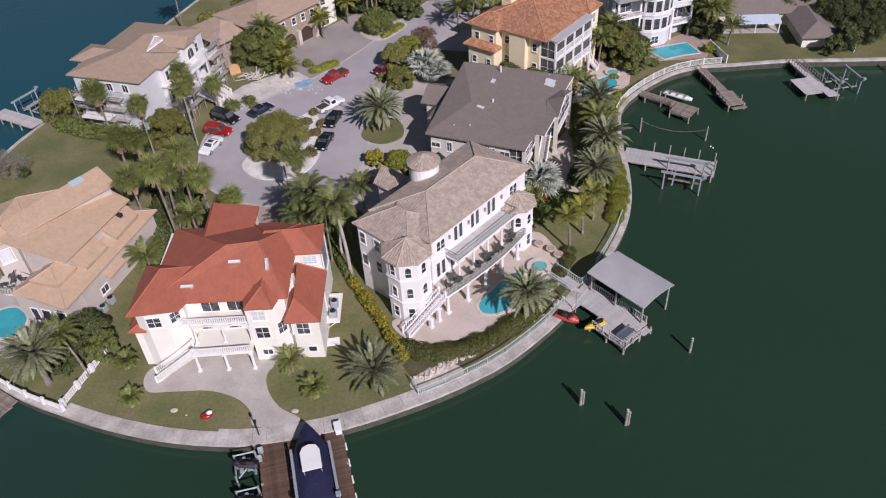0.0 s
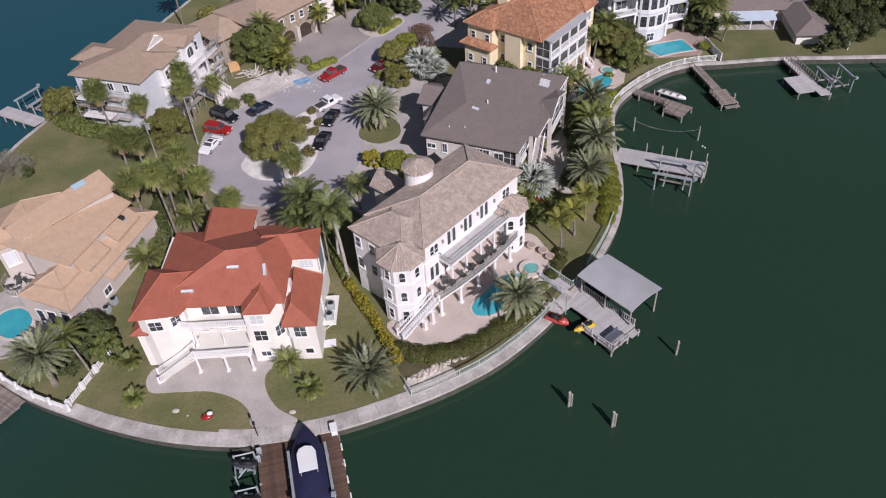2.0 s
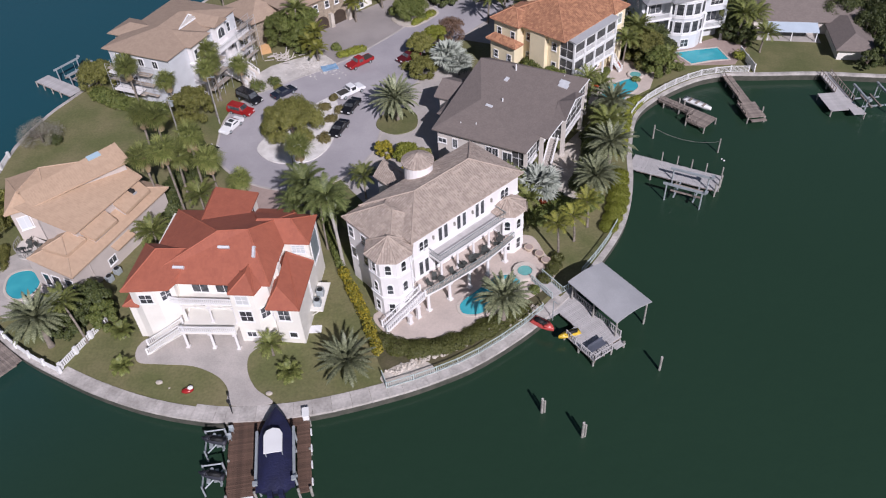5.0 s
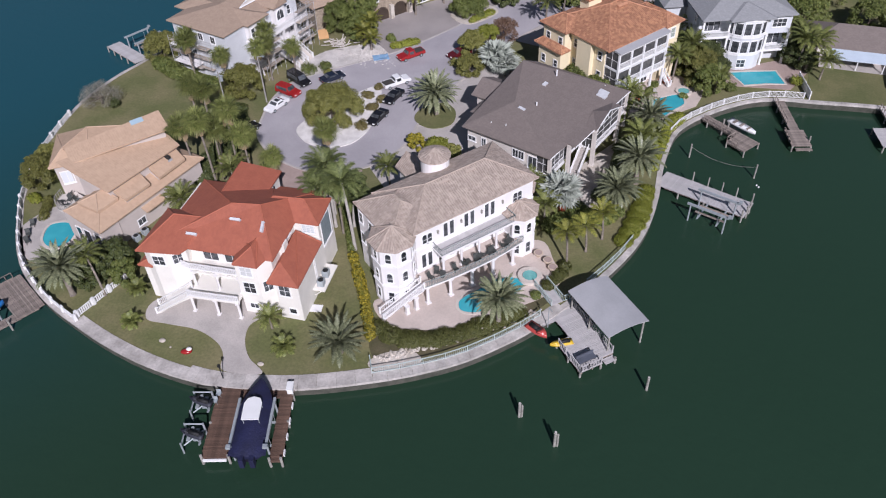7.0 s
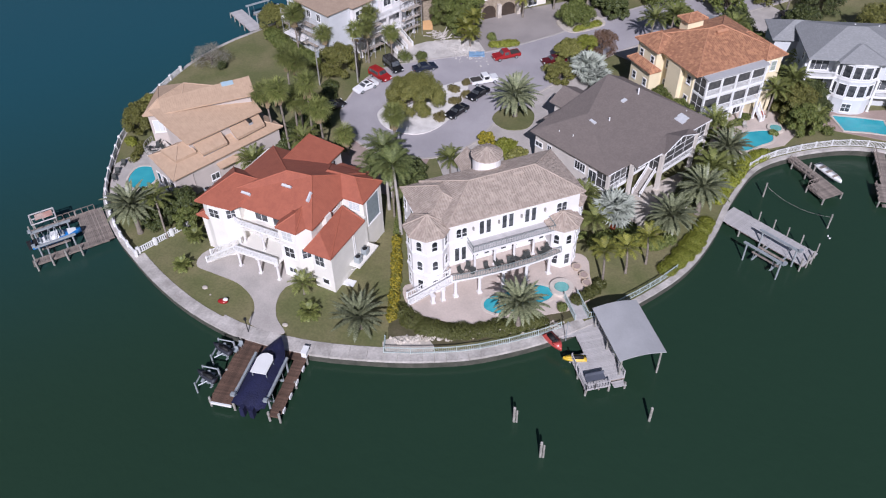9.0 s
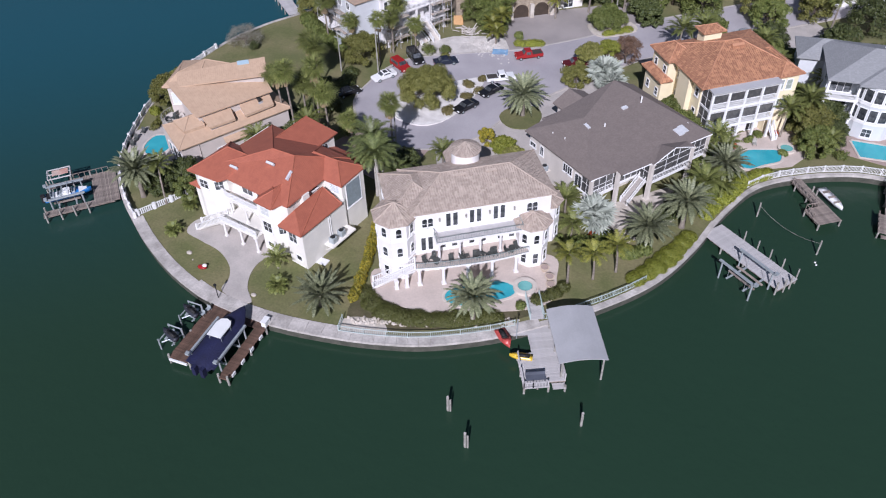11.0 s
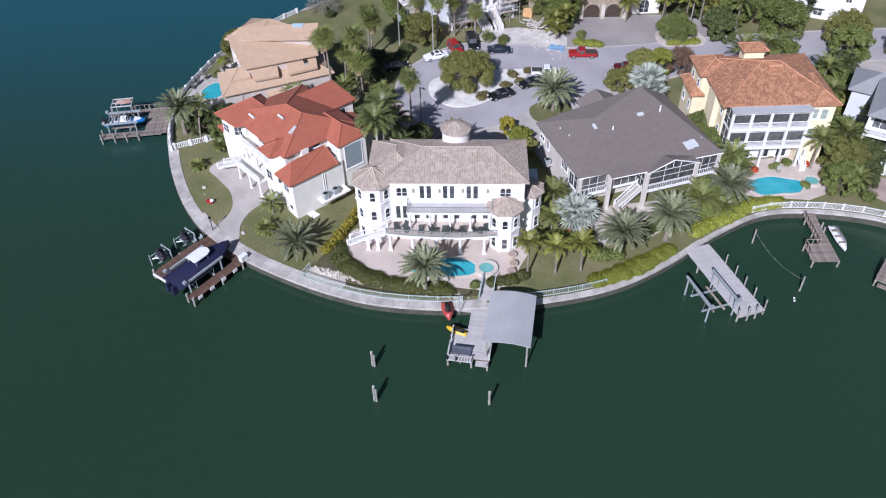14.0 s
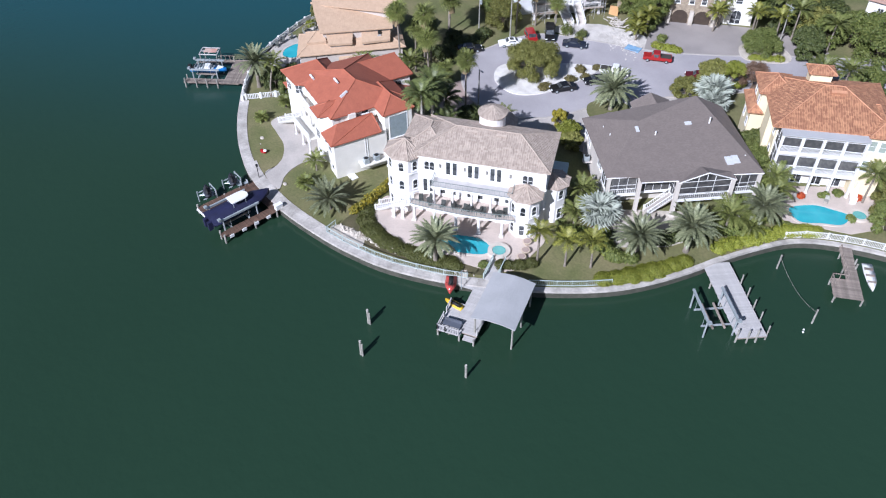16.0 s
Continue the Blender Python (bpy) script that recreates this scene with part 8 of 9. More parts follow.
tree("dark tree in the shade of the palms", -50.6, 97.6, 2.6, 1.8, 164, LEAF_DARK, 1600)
tree("dark tree between the two houses", -22.2, 86.6, 4.4, 2.4, 65, LEAF_DARK, 2400)
tree("yellow-flowering leafy bush by the villa entrance", -16.8, 101.2, 2.6, 1.6, 66, LEAF_GOLD, 1500)
tree("leafy bush by the villa entrance", -13.0, 100.8, 2.6, 2.2, 166, LEAF_BRIGHT, 2000)
tree("leafy bush by the villa entrance", -10.4, 99.6, 2.4, 2.0, 167, LEAF_OLIVE, 1800)

hedge("yellow-flowering hedge along the villa boundary", [(-17.4, 74.4), (-13.0, 67.2), (-9.6, 60.6)], 1.5, 1.6, 70, LEAF_GOLD, 260, 0.17)
hedge("clipped dark green hedge between the drives", [(-22.6, 84.6), (-17.8, 75.0)], 1.1, 1.5, 71, LEAF, 260, 0.15)
hedge("low green ground cover beside the pool terrace", [(-10.0, 62.9), (-6.5, 61.7), (-2.2, 62.6), (1.2, 64.8), (4.4, 67.4), (7.4, 70.4)], 2.9, 0.75, 72, LEAF_COVER, 900, 0.13, "ground_cover")
hedge("low green hedge at the terrace corner", [(9.6, 75.2), (10.8, 77.6), (11.4, 79.8)], 1.9, 1.0, 73, LEAF_COVER, 700, 0.14)
hedge("bright green hedge along the eastern seawall", offset(SHORE[47:57], -1.85), 2.8, 0.9, 74, LEAF_BRIGHT, 1500, 0.11)
hedge("bright green hedge along the eastern seawall", offset(SHORE[31:45], -1.9), 2.6, 1.1, 75, LEAF_BRIGHT, 700, 0.16)
hedge("green undergrowth between the garden palms", [(10.4, 92.0), (13.4, 90.6), (15.6, 90.6), (17.0, 93.2)], 2.4, 1.5, 89, LEAF, 620, 0.18, "undergrowth")
hedge("clipped bright hedge beside the red truck", [(-31.6, 132.0), (-27.6, 135.2)], 2.2, 1.3, 76, LEAF_BRIGHT, 420, 0.16)
hedge("clipped hedge round the forecourt bed", [(-19.6, 145.6), (-16.2, 150.8)], 1.8, 1.2, 77, LEAF_BRIGHT, 380, 0.16)
hedge("row of shrubs beside the scaffolded house", [(-73.0, 115.0), (-68.0, 112.6), (-62.8, 110.8), (-57.4, 109.6)], 3.0, 2.8, 78, LEAF, 520, 0.2)
hedge("shrubs along the yellow house's terrace", [(19.6, 116.8), (23.0, 118.4)], 1.4, 0.9, 79, LEAF, 320, 0.15)
hedge("dense shrubs along the grey house", [(15.4, 104.0), (18.6, 110.4), (17.4, 116.0)], 2.8, 2.4, 80, LEAF, 560, 0.2)
hedge("dense shrubs beside the villa", [(7.6, 86.4), (9.6, 89.6), (13.0, 90.4)], 2.6, 1.8, 81, LEAF, 560, 0.18)
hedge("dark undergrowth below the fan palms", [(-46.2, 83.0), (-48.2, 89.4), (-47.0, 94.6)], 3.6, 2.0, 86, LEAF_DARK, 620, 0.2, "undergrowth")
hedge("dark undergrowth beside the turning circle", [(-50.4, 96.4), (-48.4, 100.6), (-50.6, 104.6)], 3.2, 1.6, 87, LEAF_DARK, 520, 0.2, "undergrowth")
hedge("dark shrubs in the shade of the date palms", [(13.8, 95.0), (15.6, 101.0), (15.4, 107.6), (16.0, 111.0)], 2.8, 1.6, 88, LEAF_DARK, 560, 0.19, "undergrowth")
hedge("shrubs below the tan house wall", [(-65.5, 70.5), (-67.5, 74.5)], 1.6, 1.2, 82, LEAF_OLIVE, 320, 0.16)
hedge("leafy border between the pool gardens", [(24.0, 130.6), (27.6, 133.0), (26.4, 136.0)], 2.4, 2.2, 83, LEAF_OLIVE, 480, 0.18)
hedge("leafy border along the street", [(-2.0, 139.0), (2.0, 143.6), (6.4, 149.6)], 2.4, 1.8, 84, LEAF, 480, 0.2)
hedge("leafy border along the grey house", [(-8.0, 117.0), (-3.0, 123.6), (1.6, 127.0)], 2.2, 1.6, 85, LEAF, 440, 0.2)
SHR = ((-30.0, 114.1, 1.3, 1.4, LEAF_BROWN), (-29.0, 117.1, 1.1, 1.4, LEAF_BROWN), (-27.3, 113.3, 1.2, 1.4, LEAF_BROWN), (-27.8, 110.4, 1.2, 1.4, LEAF_BROWN), (-27.9, 104.8, 1.5, 1.4, LEAF_BROWN), (-41.6, 121.6, 1.6, 1.5, LEAF), (-43.8, 119.4, 1.8, 2.0, LEAF), (-40.2, 120.0, 1.0, 0.9, LEAF_OLIVE),
       (-12.6, 97.0, 1.1, 1.0, LEAF_GOLD), (-33.0, 135.0, 1.2, 1.4, LEAF), (9.4, 90.8, 1.1, 1.3, LEAF_RED), (5.8, 87.6, 0.8, 1.0, LEAF), (-72.6, 84.6, 1.3, 1.0, LEAF), (-69.6, 74.0, 1.3, 1.2, LEAF_BRIGHT), (-73.0, 100.6, 1.6, 1.6, LEAF_DARK), (-78.0, 102.0, 1.2, 1.0, LEAF_SCRUB),
       (31.2, 131.2, 1.4, 1.4, LEAF), (42.4, 135.8, 1.5, 1.6, LEAF_BRIGHT), (8.6, 73.2, 0.9, 0.8, LEAF), (-18.6, 148.2, 0.8, 0.8, LEAF_SCRUB), (-37.2, 89.6, 2.2, 2.4, LEAF), (23.6, 126.8, 0.9, 0.9, LEAF), (18.4, 129.4, 0.9, 1.0, LEAF), (20.2, 131.4, 0.9, 1.0, LEAF_RED),
       (14.6, 121.6, 0.9, 1.1, LEAF), (16.2, 124.0, 0.8, 1.0, LEAF_RED), (17.8, 127.2, 0.9, 1.1, LEAF), (10.6, 92.4, 1.4, 1.2, LEAF_DARK), (13.8, 96.4, 1.3, 1.3, LEAF), (15.6, 99.0, 1.2, 1.1, LEAF_DARK), (14.6, 90.4, 1.2, 1.2, LEAF_BRIGHT), (-17.8, 129.0, 1.5, 1.4, LEAF_OLIVE))
for i, (x, y, r, h, m_) in enumerate(SHR):
    shrub({LEAF_GOLD: "yellow-flowering rounded garden shrub", LEAF_RED: "green shrub with red bracts", LEAF_SCRUB: "dry grey garden scrub", LEAF_BROWN: "clipped brown-olive round bush on the traffic island"}.get(m_, "rounded green garden shrub"), x, y, r, h, 900 + i, m_, 700, 0.17)

# ---- parked cars ----
def car(m, paint, label, kind="sedan", group="cars round the turning circle"):
    """Length along +y."""
    t = thing("car", label, "car", m, group)
    ln, w, h = {"sedan": (4.7, 1.8, 1.42), "suv": (4.7, 1.86, 1.75), "pickup": (5.4, 1.9, 1.75), "van": (5.2, 1.95, 1.9)}[kind]
    a = ln / 2
    side = {"sedan": [(-a, 0.35), (-a, 0.95), (-a + 0.9, 1.0), (-a + 1.5, h), (0.35, h), (a - 1.35, 0.98), (a - 0.2, 0.82), (a, 0.6), (a, 0.35)],
            "suv": [(-a, 0.4), (-a, 1.05), (-a + 0.25, h), (0.5, h), (a - 1.3, 1.08), (a - 0.15, 0.95), (a, 0.7), (a, 0.4)],
            "van": [(-a, 0.4), (-a, 1.2), (-a + 0.2, h), (0.9, h), (a - 1.0, 1.15), (a - 0.1, 0.95), (a, 0.7), (a, 0.4)],
            "pickup": [(-a, 0.45), (-a, 1.05), (-0.55, 1.05), (-0.4, h), (0.75, h), (a - 1.5, 1.1), (a - 0.15, 0.98), (a, 0.75), (a, 0.45)]}[kind]
    bm = bmesh.new()
    n_ = len(side)
    rows = []
    for x, tuck in ((-w / 2, 0), (-w / 2 + 0.07, 1), (w / 2 - 0.07, 1), (w / 2, 0)):
        rows.append([bm.verts.new((x * (0.86 if z > 1.15 else 1.0), y, z if tuck or z < 1.1 else z - 0.06)) for y, z in side])
    for r0, r1 in zip(rows, rows[1:]):
        for i in range(n_):
            bm.faces.new((r0[i], r0[(i + 1) % n_], r1[(i + 1) % n_], r1[i]))
    bm.faces.new(rows[0])
    bm.faces.new(rows[-1][::-1])
    bmesh.ops.recalc_face_normals(bm, faces=bm.faces)
    part("body", bm, paint, t)
    # glass: a slightly proud band
    roofs = [p for p in side if p[1] == h]
    y0, y1 = roofs[0][0], roofs[-1][0]
    fr = side[side.index(roofs[-1]) + 1]
    bk = side[side.index(roofs[0]) - 1]
    for nm, (ya, za), (yb, zb) in (("windscreen", (y1 + 0.06, h - 0.05), (fr[0] - 0.08, fr[1] + 0.06)), ("rear_window", (y0 - 0.04, h - 0.06), (bk[0] + (0.08 if kind == "sedan" else 0.06), max(bk[1] + 0.06, 1.12)))):
        bm = bmesh.new()
        v = [bm.verts.new(p) for p in ((-w * 0.37, ya, za), (w * 0.37, ya, za), (w * 0.41, yb, zb), (-w * 0.41, yb, zb))]
        bm.faces.new(v)
        g = bmesh.ops.extrude_face_region(bm, geom=bm.faces[:])
        sgn = 1 if nm == "windscreen" else -1
        bmesh.ops.translate(bm, vec=(0, 0.03 * sgn, 0.03), verts=[e for e in g["geom"] if isinstance(e, bmesh.types.BMVert)])
        bmesh.ops.recalc_face_normals(bm, faces=bm.faces)
        part(nm, bm, GLASS, t)
    for s in (-1, 1):
        bm = bmesh.new()
        xa, xb = s * (w / 2 * 0.86 + 0.012), s * (w / 2 + 0.004)
        v = [bm.verts.new(p) for p in ((xa, y0 + 0.1, h - 0.14), (xa, y1 - 0.05, h - 0.14), (xb * 0.985, fr[0] - 0.55, 1.08), (xb * 0.985, max(bk[0] + 0.4, y0 - 0.35), 1.08))]
        bm.faces.new(v)
        g = bmesh.ops.extrude_face_region(bm, geom=bm.faces[:])
        bmesh.ops.translate(bm, vec=(0.02 * s, 0, 0), verts=[e for e in g["geom"] if isinstance(e, bmesh.types.BMVert)])
        bmesh.ops.recalc_face_normals(bm, faces=bm.faces)
        part("side_window", bm, GLASS, t)
        for y in (-a + 0.95, a - 0.95):
            bm = bmesh.new()
            rod(bm, (s * (w / 2 - 0.2), y, 0.33), (s * (w / 2 + 0.02), y, 0.33), 0.33, None, 16)
            wh = part("wheel", bm, RUBBER, t)
            bm = bmesh.new()
            rod(bm, (s * (w / 2 + 0.015), y, 0.33), (s * (w / 2 + 0.03), y, 0.33), 0.2, None, 12)
            part("rim", bm, METAL, wh)
        bm = bmesh.new()
        box(bm, s * w * 0.36 - 0.2, s * w * 0.36 + 0.2, a - 0.1, a + 0.015, 0.62, 0.78)
        part("headlight", bm, CANVAS, t)
        bm = bmesh.new()
        box(bm, s * w * 0.4 - 0.12, s * w * 0.4 + 0.12, -a - 0.015, -a + 0.05, 0.7, 0.9)
        part("tail_light", bm, TAIL, t)
    if kind == "sedan" and paint is P_WHITE:
        bm = bmesh.new()
        box(bm, -0.5, 0.5, y0 + 0.25, y1 - 0.2, h - 0.02, h + 0.015)
        part("sunroof", bm, GLASS, t, "dark glass sunroof")
    if kind == "pickup":
        bm = bmesh.new()
        box(bm, -w / 2 + 0.14, w / 2 - 0.14, -a + 0.12, -0.6, 0.9, 1.062)
        part("bed", bm, BED, t, "dark open load bed")
    return t


TAIL = plain("tail_light_red", (0.3, 0.01, 0.01), 0.3)
BED = plain("bed_liner", (0.05, 0.045, 0.04), 0.8)
P_RED = plain("red_paint", (0.30, 0.018, 0.018), 0.25)
P_MAROON = plain("maroon_paint", (0.09, 0.012, 0.014), 0.25)
P_WHITE = plain("white_paint_gloss", (0.75, 0.75, 0.75), 0.25)
P_BLACK = plain("black_paint", (0.012, 0.012, 0.014), 0.22)
P_NAVY = plain("dark_navy_paint", (0.015, 0.02, 0.035), 0.22)
P_SILVER = plain("silver_paint", (0.42, 0.44, 0.46), 0.3, 0.5)
Z = 1.36
CARS = ((-44.5, 107.0, 162, P_WHITE, "white saloon car with a dark sunroof at the kerb", "sedan"), (-44.4, 111.7, -107, P_RED, "red sport utility car parked nose to the circle", "suv"), (-44.2, 115.8, -120, P_BLACK, "black passenger van on the forecourt", "van"),
        (-38.5, 118.1, -38, P_NAVY, "dark blue sedan at the kerb", "sedan"), (-27.0, 129.4, 140, P_RED, "red pickup truck beside the hedge", "pickup"), (-26.5, 119.2, -42, P_WHITE, "white pickup truck beside the island", "pickup"),
        (-25.3, 114.4, 167, P_BLACK, "black sedan beside the island", "sedan"), (-25.8, 107.5, 168, P_BLACK, "large black sedan beside the island", "sedan"), (-18.2, 132.0, 140, P_MAROON, "dark red car under the street tree", "sedan"),
        (-46.0, 98.8, -20, P_BLACK, "black car in the shade of the palms", "sedan"), (3.5, 160.5, 60, P_SILVER, "silver van in the far drive", "van"), (17.0, 171.0, 40, P_BLACK, "black car in the far drive", "suv"), (-8.0, 158.8, 30, P_SILVER, "silver car along the far street", "sedan"))
for x, y, a, p, lab, k in CARS:
    car(pose(x, y, Z, 0, 0, a), p, lab, k)

# ---- small things ----
def ac_unit(m, label):
    t = thing("air_conditioner", label, "air conditioner", m, "air-conditioning units")
    bm = bmesh.new()
    box(bm, -0.45, 0.45, -0.45, 0.45, 0, 0.95)
    bmesh.ops.bevel(bm, geom=bm.edges[:], offset=0.05, segments=1, affect="EDGES")
    part("cabinet", bm, METAL, t, "pale metal cabinet")
    bm = bmesh.new()
    rod(bm, (0, 0, 0.95), (0, 0, 0.99), 0.36, None, 16)
    part("fan_grille", bm, RUBBER, t, "dark round fan grille")
    return t


RM = pose(-39.3, 60.2, 0, 0, 0, 3)
for y in (5.2, 7.0):
    ac_unit(RM @ pose(21.1, y, 3.2), "grey air-conditioning unit on a wall shelf")
GM = pose(6.7, 94.6, 0, 0, 0, 70.5)
ac_unit(GM @ pose(-0.35, 10.7, 3.55), "pale air-conditioning unit on a side shelf")
TM = pose(-50.8, 65.6, 0, 0, 0, 75)
for x in (4.6, 6.2):
    ac_unit(TM @ pose(x, -0.6, 1.25), "pale air-conditioning unit beside the tan house")


def urn(x, y):
    t = thing("planter", "round sand-coloured planter bowl on the terrace edge", "planter", pose(x, y, 1.36), "planters on the terrace")
    bm = bmesh.new()
    rod(bm, (0, 0, 0), (0, 0, 0.55), 0.35, 0.6, 18)
    rod(bm, (0, 0, 0.55), (0, 0, 0.65), 0.66, 0.66, 18)
    part("bowl", bm, mat("sand_coloured_clay", (0.58, 0.47, 0.36), 0.8, var=0.15), t)
    bm = bmesh.new()
    rod(bm, (0, 0, 0.6), (0, 0, 0.67), 0.52, None, 18)
    part("soil", bm, PAVER, t)


for x, y in ((7.4, 81.0), (8.9, 79.9), (9.8, 78.7)):
    urn(x, y)
bm = bmesh.new()
box(bm, -0.9, 0.9, -0.6, 0.6, 0, 0.12)
solo("concrete_slab", bm, TRIM, "pale utility slab on the side lawn", "slab", m=pose(-18.6, 64.0, 1.25, 0, 0, 10))
orn = thing("lawn_ornament", "red and white collapsed holiday ornament on the lawn", "ornament", pose(-31.2, 53.0, 1.25, 0, 0, 20))
bm = bmesh.new()
bmesh.ops.create_icosphere(bm, subdivisions=2, radius=0.5, matrix=Matrix.Translation((0, 0, 0.2)) @ Matrix.Diagonal((1.5, 0.9, 0.55, 1)))
part("red_body", bm, P_RED, orn, "", True)
bm = bmesh.new()
bmesh.ops.create_icosphere(bm, subdivisions=2, radius=0.3, matrix=Matrix.Translation((0.35, 0.15, 0.42)) @ Matrix.Diagonal((1.2, 1, 0.7, 1)))
part("white_trim", bm, CANVAS, orn, "", True)
for x, y, r in ((-35.2, 53.9, 0.42), (-21.4, 53.7, 0.4), (-33.6, 53.2, 0.14)):
    bm = bmesh.new()
    bmesh.ops.create_icosphere(bm, subdivisions=2, radius=r, matrix=Matrix.Diagonal((1.1, 0.85, 0.35, 1)))
    solo("stone", bm, SANDY, "pale stone lying in the lawn", "stone", "stones in the lawn", m=pose(x, y, 1.3), smooth=True)
RNG = random.Random(5)
bm = bmesh.new()
for i in range(260):
    f = RNG.random()
    x, y = -7.8 + 17.2 * f + RNG.uniform(-0.6, 0.6), 58.1 + 12.6 * f ** 1.1 + RNG.uniform(-0.5, 0.7)
    r = RNG.uniform(0.12, 0.34)
    bmesh.ops.create_icosphere(bm, subdivisions=1, radius=r, matrix=pose(x, y, 1.32, RNG.uniform(0, 90), RNG.uniform(0, 90), RNG.uniform(0, 360)) @ Matrix.Diagonal((1.2, 0.9, 0.6, 1)))
solo("boulders", bm, SANDY, "strip of loose pale boulders behind the seawall railing", "boulders", kind="stuff")

# building rubble on the forecourt
bm = bmesh.new()
for i in range(420):
    x, y = -36.0 + RNG.gauss(0, 2.4), 127.8 + RNG.gauss(0, 1.5)
    s = RNG.uniform(0.05, 0.2)
    box(bm, -s, s, -s * 0.6, s * 0.6, -s * 0.2, s * 0.25, pose(x, y, 1.42, RNG.uniform(-30, 30), RNG.uniform(-30, 30), RNG.uniform(0, 360)))
solo("rubble", bm, DUSTY, "heap of pale building rubble on the forecourt", "rubble", kind="stuff")
bm = bmesh.new()
for i in range(26):
    x, y = -42.6 + RNG.gauss(0, 1.3), 131.0 + RNG.gauss(0, 1.0)
    box(bm, -1.1, 1.1, -0.08, 0.08, -0.04, 0.04, pose(x, y, 1.5 + RNG.uniform(0, 0.5), RNG.uniform(-15, 15), RNG.uniform(-20, 20), RNG.uniform(0, 360)))
solo("timber_pile", bm, PALE, "loose pile of pale scrap timber and window frames", "timber", kind="stuff")
PLY = mat("orange_plywood", (0.52, 0.30, 0.13), 0.7, var=0.25)
for w, h, m in ((2.0, 1.8, pose(-46.4, 132.6, 1.26, -15, 0, 30)), (1.5, 1.5, pose(-46.9, 133.3, 1.26, -20, 0, 42))):
    bm = bmesh.new()
    box(bm, -w / 2, w / 2, -0.03, 0.03, 0, h)
    solo("plywood_board", bm, PLY, "orange plywood board leaning upright by the rubble", "board", group="leaning boards", m=m)
bm = bmesh.new()
rows = [[bm.verts.new((x * 0.5, y * 0.5, 0.12 + 0.16 * noise.noise((x * 0.8, y * 0.8, 3)))) for x in range(-3, 4)] for y in range(-2, 3)]
for a, c in zip(rows, rows[1:]):
    for i in range(6):
        bm.faces.new((a[i], a[i + 1], c[i + 1], c[i]))
g = bmesh.ops.extrude_face_region(bm, geom=bm.faces[:])
bmesh.ops.translate(bm, vec=(0, 0, -0.12), verts=[e for e in g["geom"] if isinstance(e, bmesh.types.BMVert)])
bmesh.ops.recalc_face_normals(bm, faces=bm.faces)
solo("tarpaulin", bm, mat("blue_tarp", (0.25, 0.42, 0.62), 0.5, var=0.25), "crumpled pale blue tarpaulin on the ground", "tarpaulin", m=pose(-32.6, 127.9, 1.4, 0, 0, 30))


def pole(x, y, h, label, arm=False):
    t = thing("utility_pole", label, "pole", pose(x, y, 1.25))
    bm = bmesh.new()
    rod(bm, (0, 0, 0), (0, 0, h), 0.15, 0.1, 10)
    part("shaft", bm, PILE, t)
    bm = bmesh.new()
    if arm:
        box(bm, -0.9, 0.9, -0.06, 0.06, h - 0.7, h - 0.55)
        rod(bm, (0.3, 0.2, h - 1.8), (0.3, 0.2, h - 0.9), 0.25, None, 12)
    else:
        rod(bm, (0, 0, h - 0.1), (0.9, 0, h + 0.15), 0.05, None, 6)
        box(bm, 0.7, 1.3, -0.12, 0.12, h + 0.08, h + 0.2)
    part("transformer" if arm else "lamp_arm", bm, METAL, t)


pole(-53.0, 104.4, 7.5, "wooden utility pole with a transformer", True)
pole(-28.4, 91.6, 7.0, "slender grey street lamp at the circle")
pole(-47.2, 108.4, 9.0, "tall bare wooden pole beside the white car")
pole(-22.5, 156.0, 8.0, "wooden utility pole with a transformer in the far garden", True)


DARKMETAL = mat("dark_patio_metal", (0.07, 0.075, 0.07), 0.45, scale=3.0, fine=30, var=0.3, bump=0.1)


def lounge(m, label, group, surface=DARKMETAL):
    t = thing("deck_chair", label, "chair", m, group)
    bm = bmesh.new()
    box(bm, -0.32, 0.32, -0.3, 0.35, 0.36, 0.42)
    part("seat", bm, surface, t)
    bm = bmesh.new()
    box(bm, -0.32, 0.32, 0, 0.06, 0, 0.65, pose(0, 0.33, 0.4, -18))
    part("backrest", bm, surface, t)
    for x in (-0.28, 0.28):
        for y in (-0.26, 0.3):
            bm = bmesh.new()
            box(bm, x - 0.03, x + 0.03, y - 0.03, y + 0.03, 0, 0.37)
            part("leg", bm, surface, t)


VM = pose(-6.6, 70.8, 0, 0, 0, 50.4)
for i, (x, y, a) in enumerate(((0.6, -2.4, 20), (1.6, -2.0, -40), (4.0, -3.0, 0), (5.6, -2.9, 30), (7.2, -3.1, -15), (8.4, -2.8, 40), (10.0, -3.1, 0), (11.8, -3.0, 60), (13.2, -2.6, 20), (6.2, -2.6, 90), (9.2, -3.0, -60))):
    lounge(VM @ pose(x, y, 4.68, 0, 0, a), "dark metal patio chair on the villa balcony", "chairs on the balcony")
for i, (x, y) in enumerate(((2.0, -2.8), (7.8, -2.9), (12.4, -2.9))):
    t = thing("patio_table", "round dark patio table on the villa balcony", "table", VM @ pose(x, y, 4.68), "tables on the balcony")
    bm = bmesh.new()
    rod(bm, (0, 0, 0.7), (0, 0, 0.74), 0.5, None, 18)
    part("tabletop", bm, DARKMETAL, t)
    bm = bmesh.new()
    rod(bm, (0, 0, 0), (0, 0, 0.7), 0.05, None, 8)
    rod(bm, (0, 0, 0), (0, 0, 0.04), 0.3, None, 12)
    part("pedestal", bm, DARKMETAL, t)
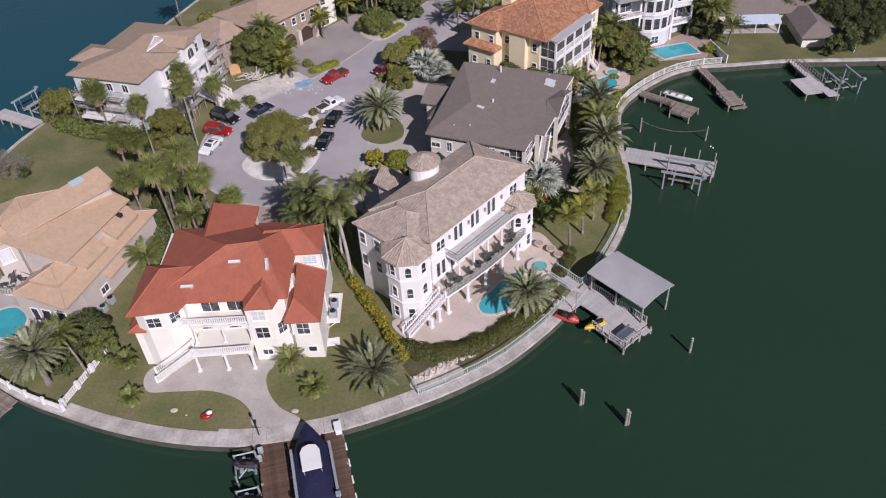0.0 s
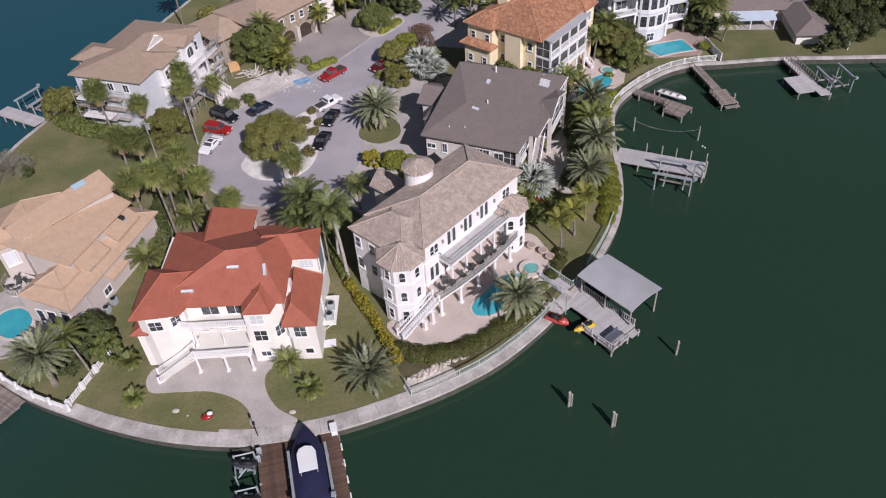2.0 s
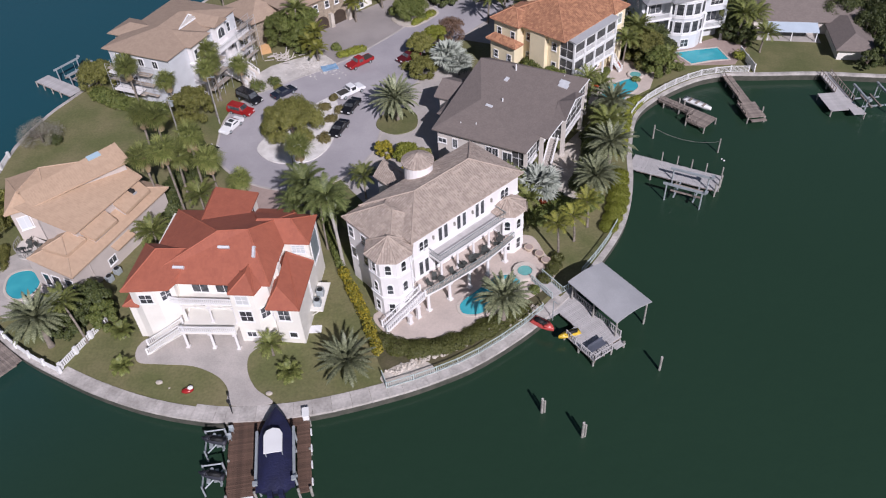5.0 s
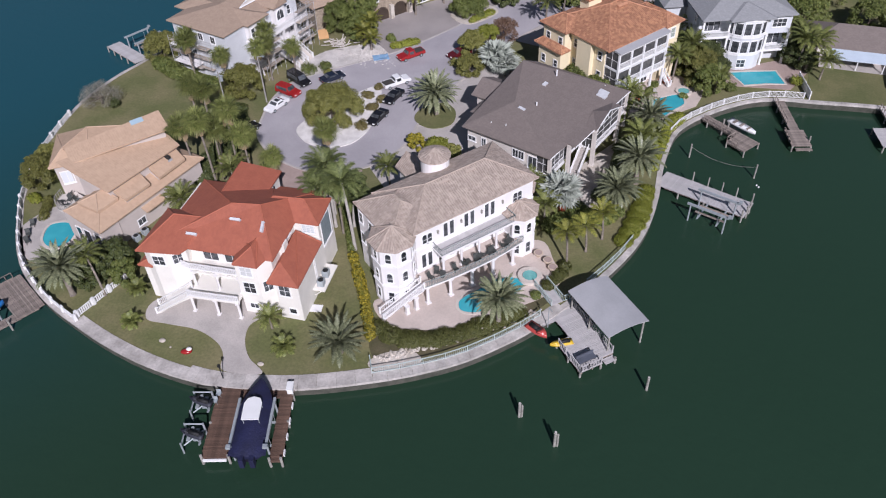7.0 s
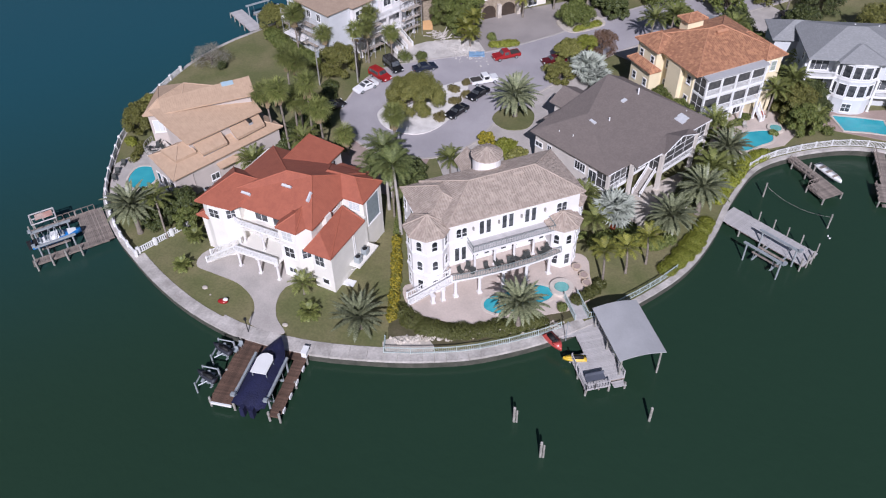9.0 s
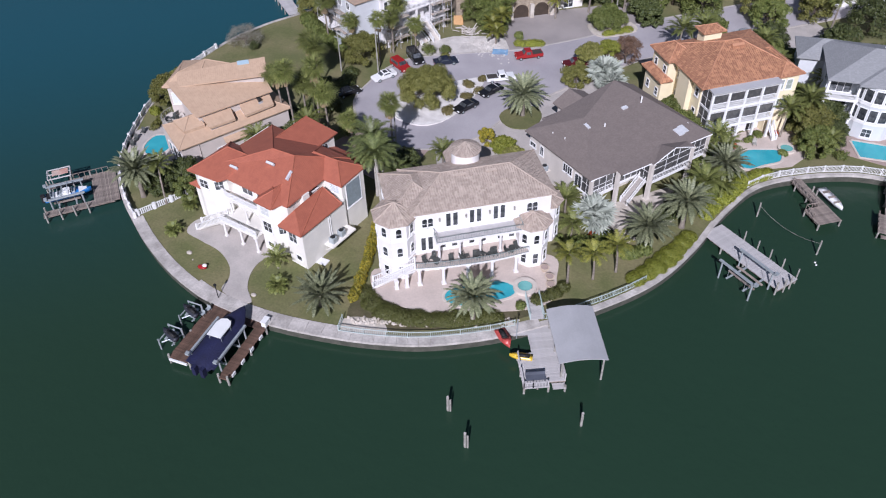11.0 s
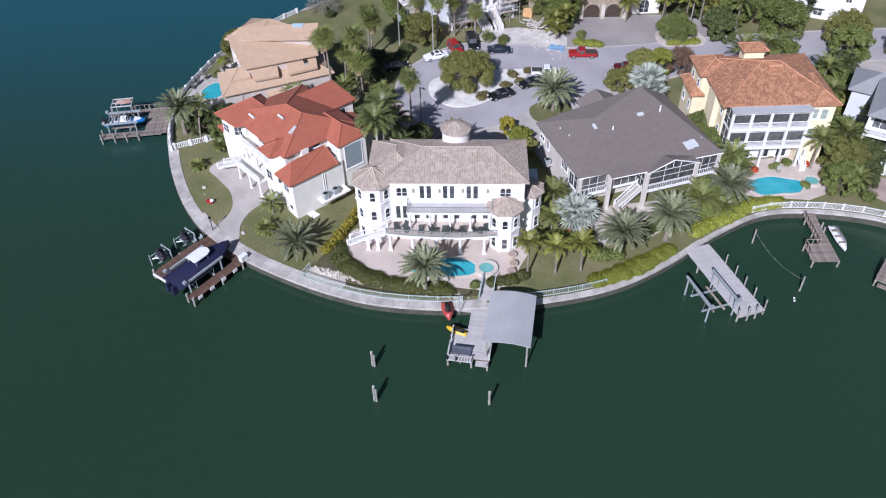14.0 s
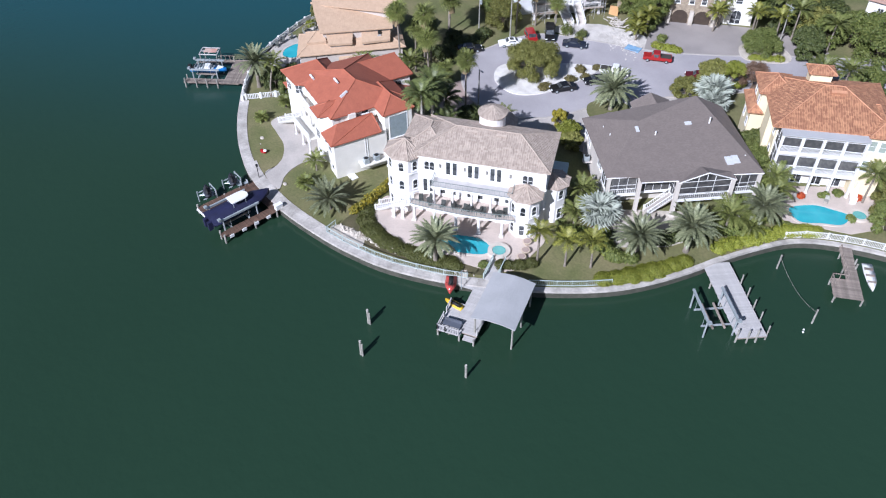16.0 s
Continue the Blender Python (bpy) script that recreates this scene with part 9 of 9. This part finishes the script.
for x, y, a in ((19.0, 126.6, 30), (16.6, 122.8, 80), (32.2, 139.4, 0), (29.6, 135.6, 120)):
    lounge(pose(x, y, 1.33, 0, 0, a), "pale deck chair beside the pool", "chairs by the pools", PILE)
TANM = pose(-50.8, 65.6, 0, 0, 0, 75)
for x, y, a in ((2.6, 10.4, 60), (2.8, 11.8, 110), (4.2, 10.0, 20), (4.4, 12.2, 200), (3.5, 11.1, 300)):
    lounge(TANM @ pose(x, y, 4.5, 0, 0, a), "dark metal chair on the raised sun deck", "chairs on the sun deck")
for x, y, a in ((-65.2, 66.6, 40), (-64.2, 65.2, 60), (-66.0, 68.6, 30)):
    lounge(pose(x, y, 1.33, 0, 0, a), "dark deck chair on the tan house terrace", "chairs on the tan terrace")
# fish-cleaning station and dock box on the brown dock
DM = pose(-25.0, 50.2, 0, 0, 0, 16.5)
t = thing("dock_box", "white dock box with hose reel on the brown dock", "dock box", DM @ pose(8.7, -1.6, 1.12))
bm = bmesh.new()
box(bm, -0.35, 0.35, -0.6, 0.6, 0, 0.8)
bmesh.ops.bevel(bm, geom=bm.edges[:], offset=0.06, segments=1, affect="EDGES")
part("box", bm, CANVAS, t)
bm = bmesh.new()
box(bm, -0.39, 0.39, -0.64, 0.64, 0.8, 0.88)
part("lid", bm, CANVAS, t)
for x, y in ((0.4, -1.2), (0.2, -2.2)):
    t = thing("dock_chair", "pale folding chair on the brown dock", "chair", DM @ pose(x - 0.1, y - 1.0, 1.12))
    bm = bmesh.new()
    box(bm, -0.28, 0.28, -0.28, 0.28, 0.4, 0.45)
    part("seat", bm, METAL, t)
    bm = bmesh.new()
    box(bm, -0.28, 0.28, 0.25, 0.29, 0.45, 0.9)
    part("backrest", bm, METAL, t)
    for xx in (-0.25, 0.25):
        for yy in (-0.24, 0.26):
            bm = bmesh.new()
            rod(bm, (xx, yy, 0), (xx, yy, 0.4), 0.02, None, 6)
            part("leg", bm, METAL, t)
t = thing("dock_lamp", "black lamp post at the head of the brown dock", "lamp", DM @ pose(0.3, 0.2, 1.12))
bm = bmesh.new()
rod(bm, (0, 0, 0), (0, 0, 2.4), 0.06, None, 8)
part("post", bm, RUBBER, t)
bm = bmesh.new()
box(bm, -0.14, 0.14, -0.14, 0.14, 2.4, 2.75)
part("lantern", bm, RUBBER, t)
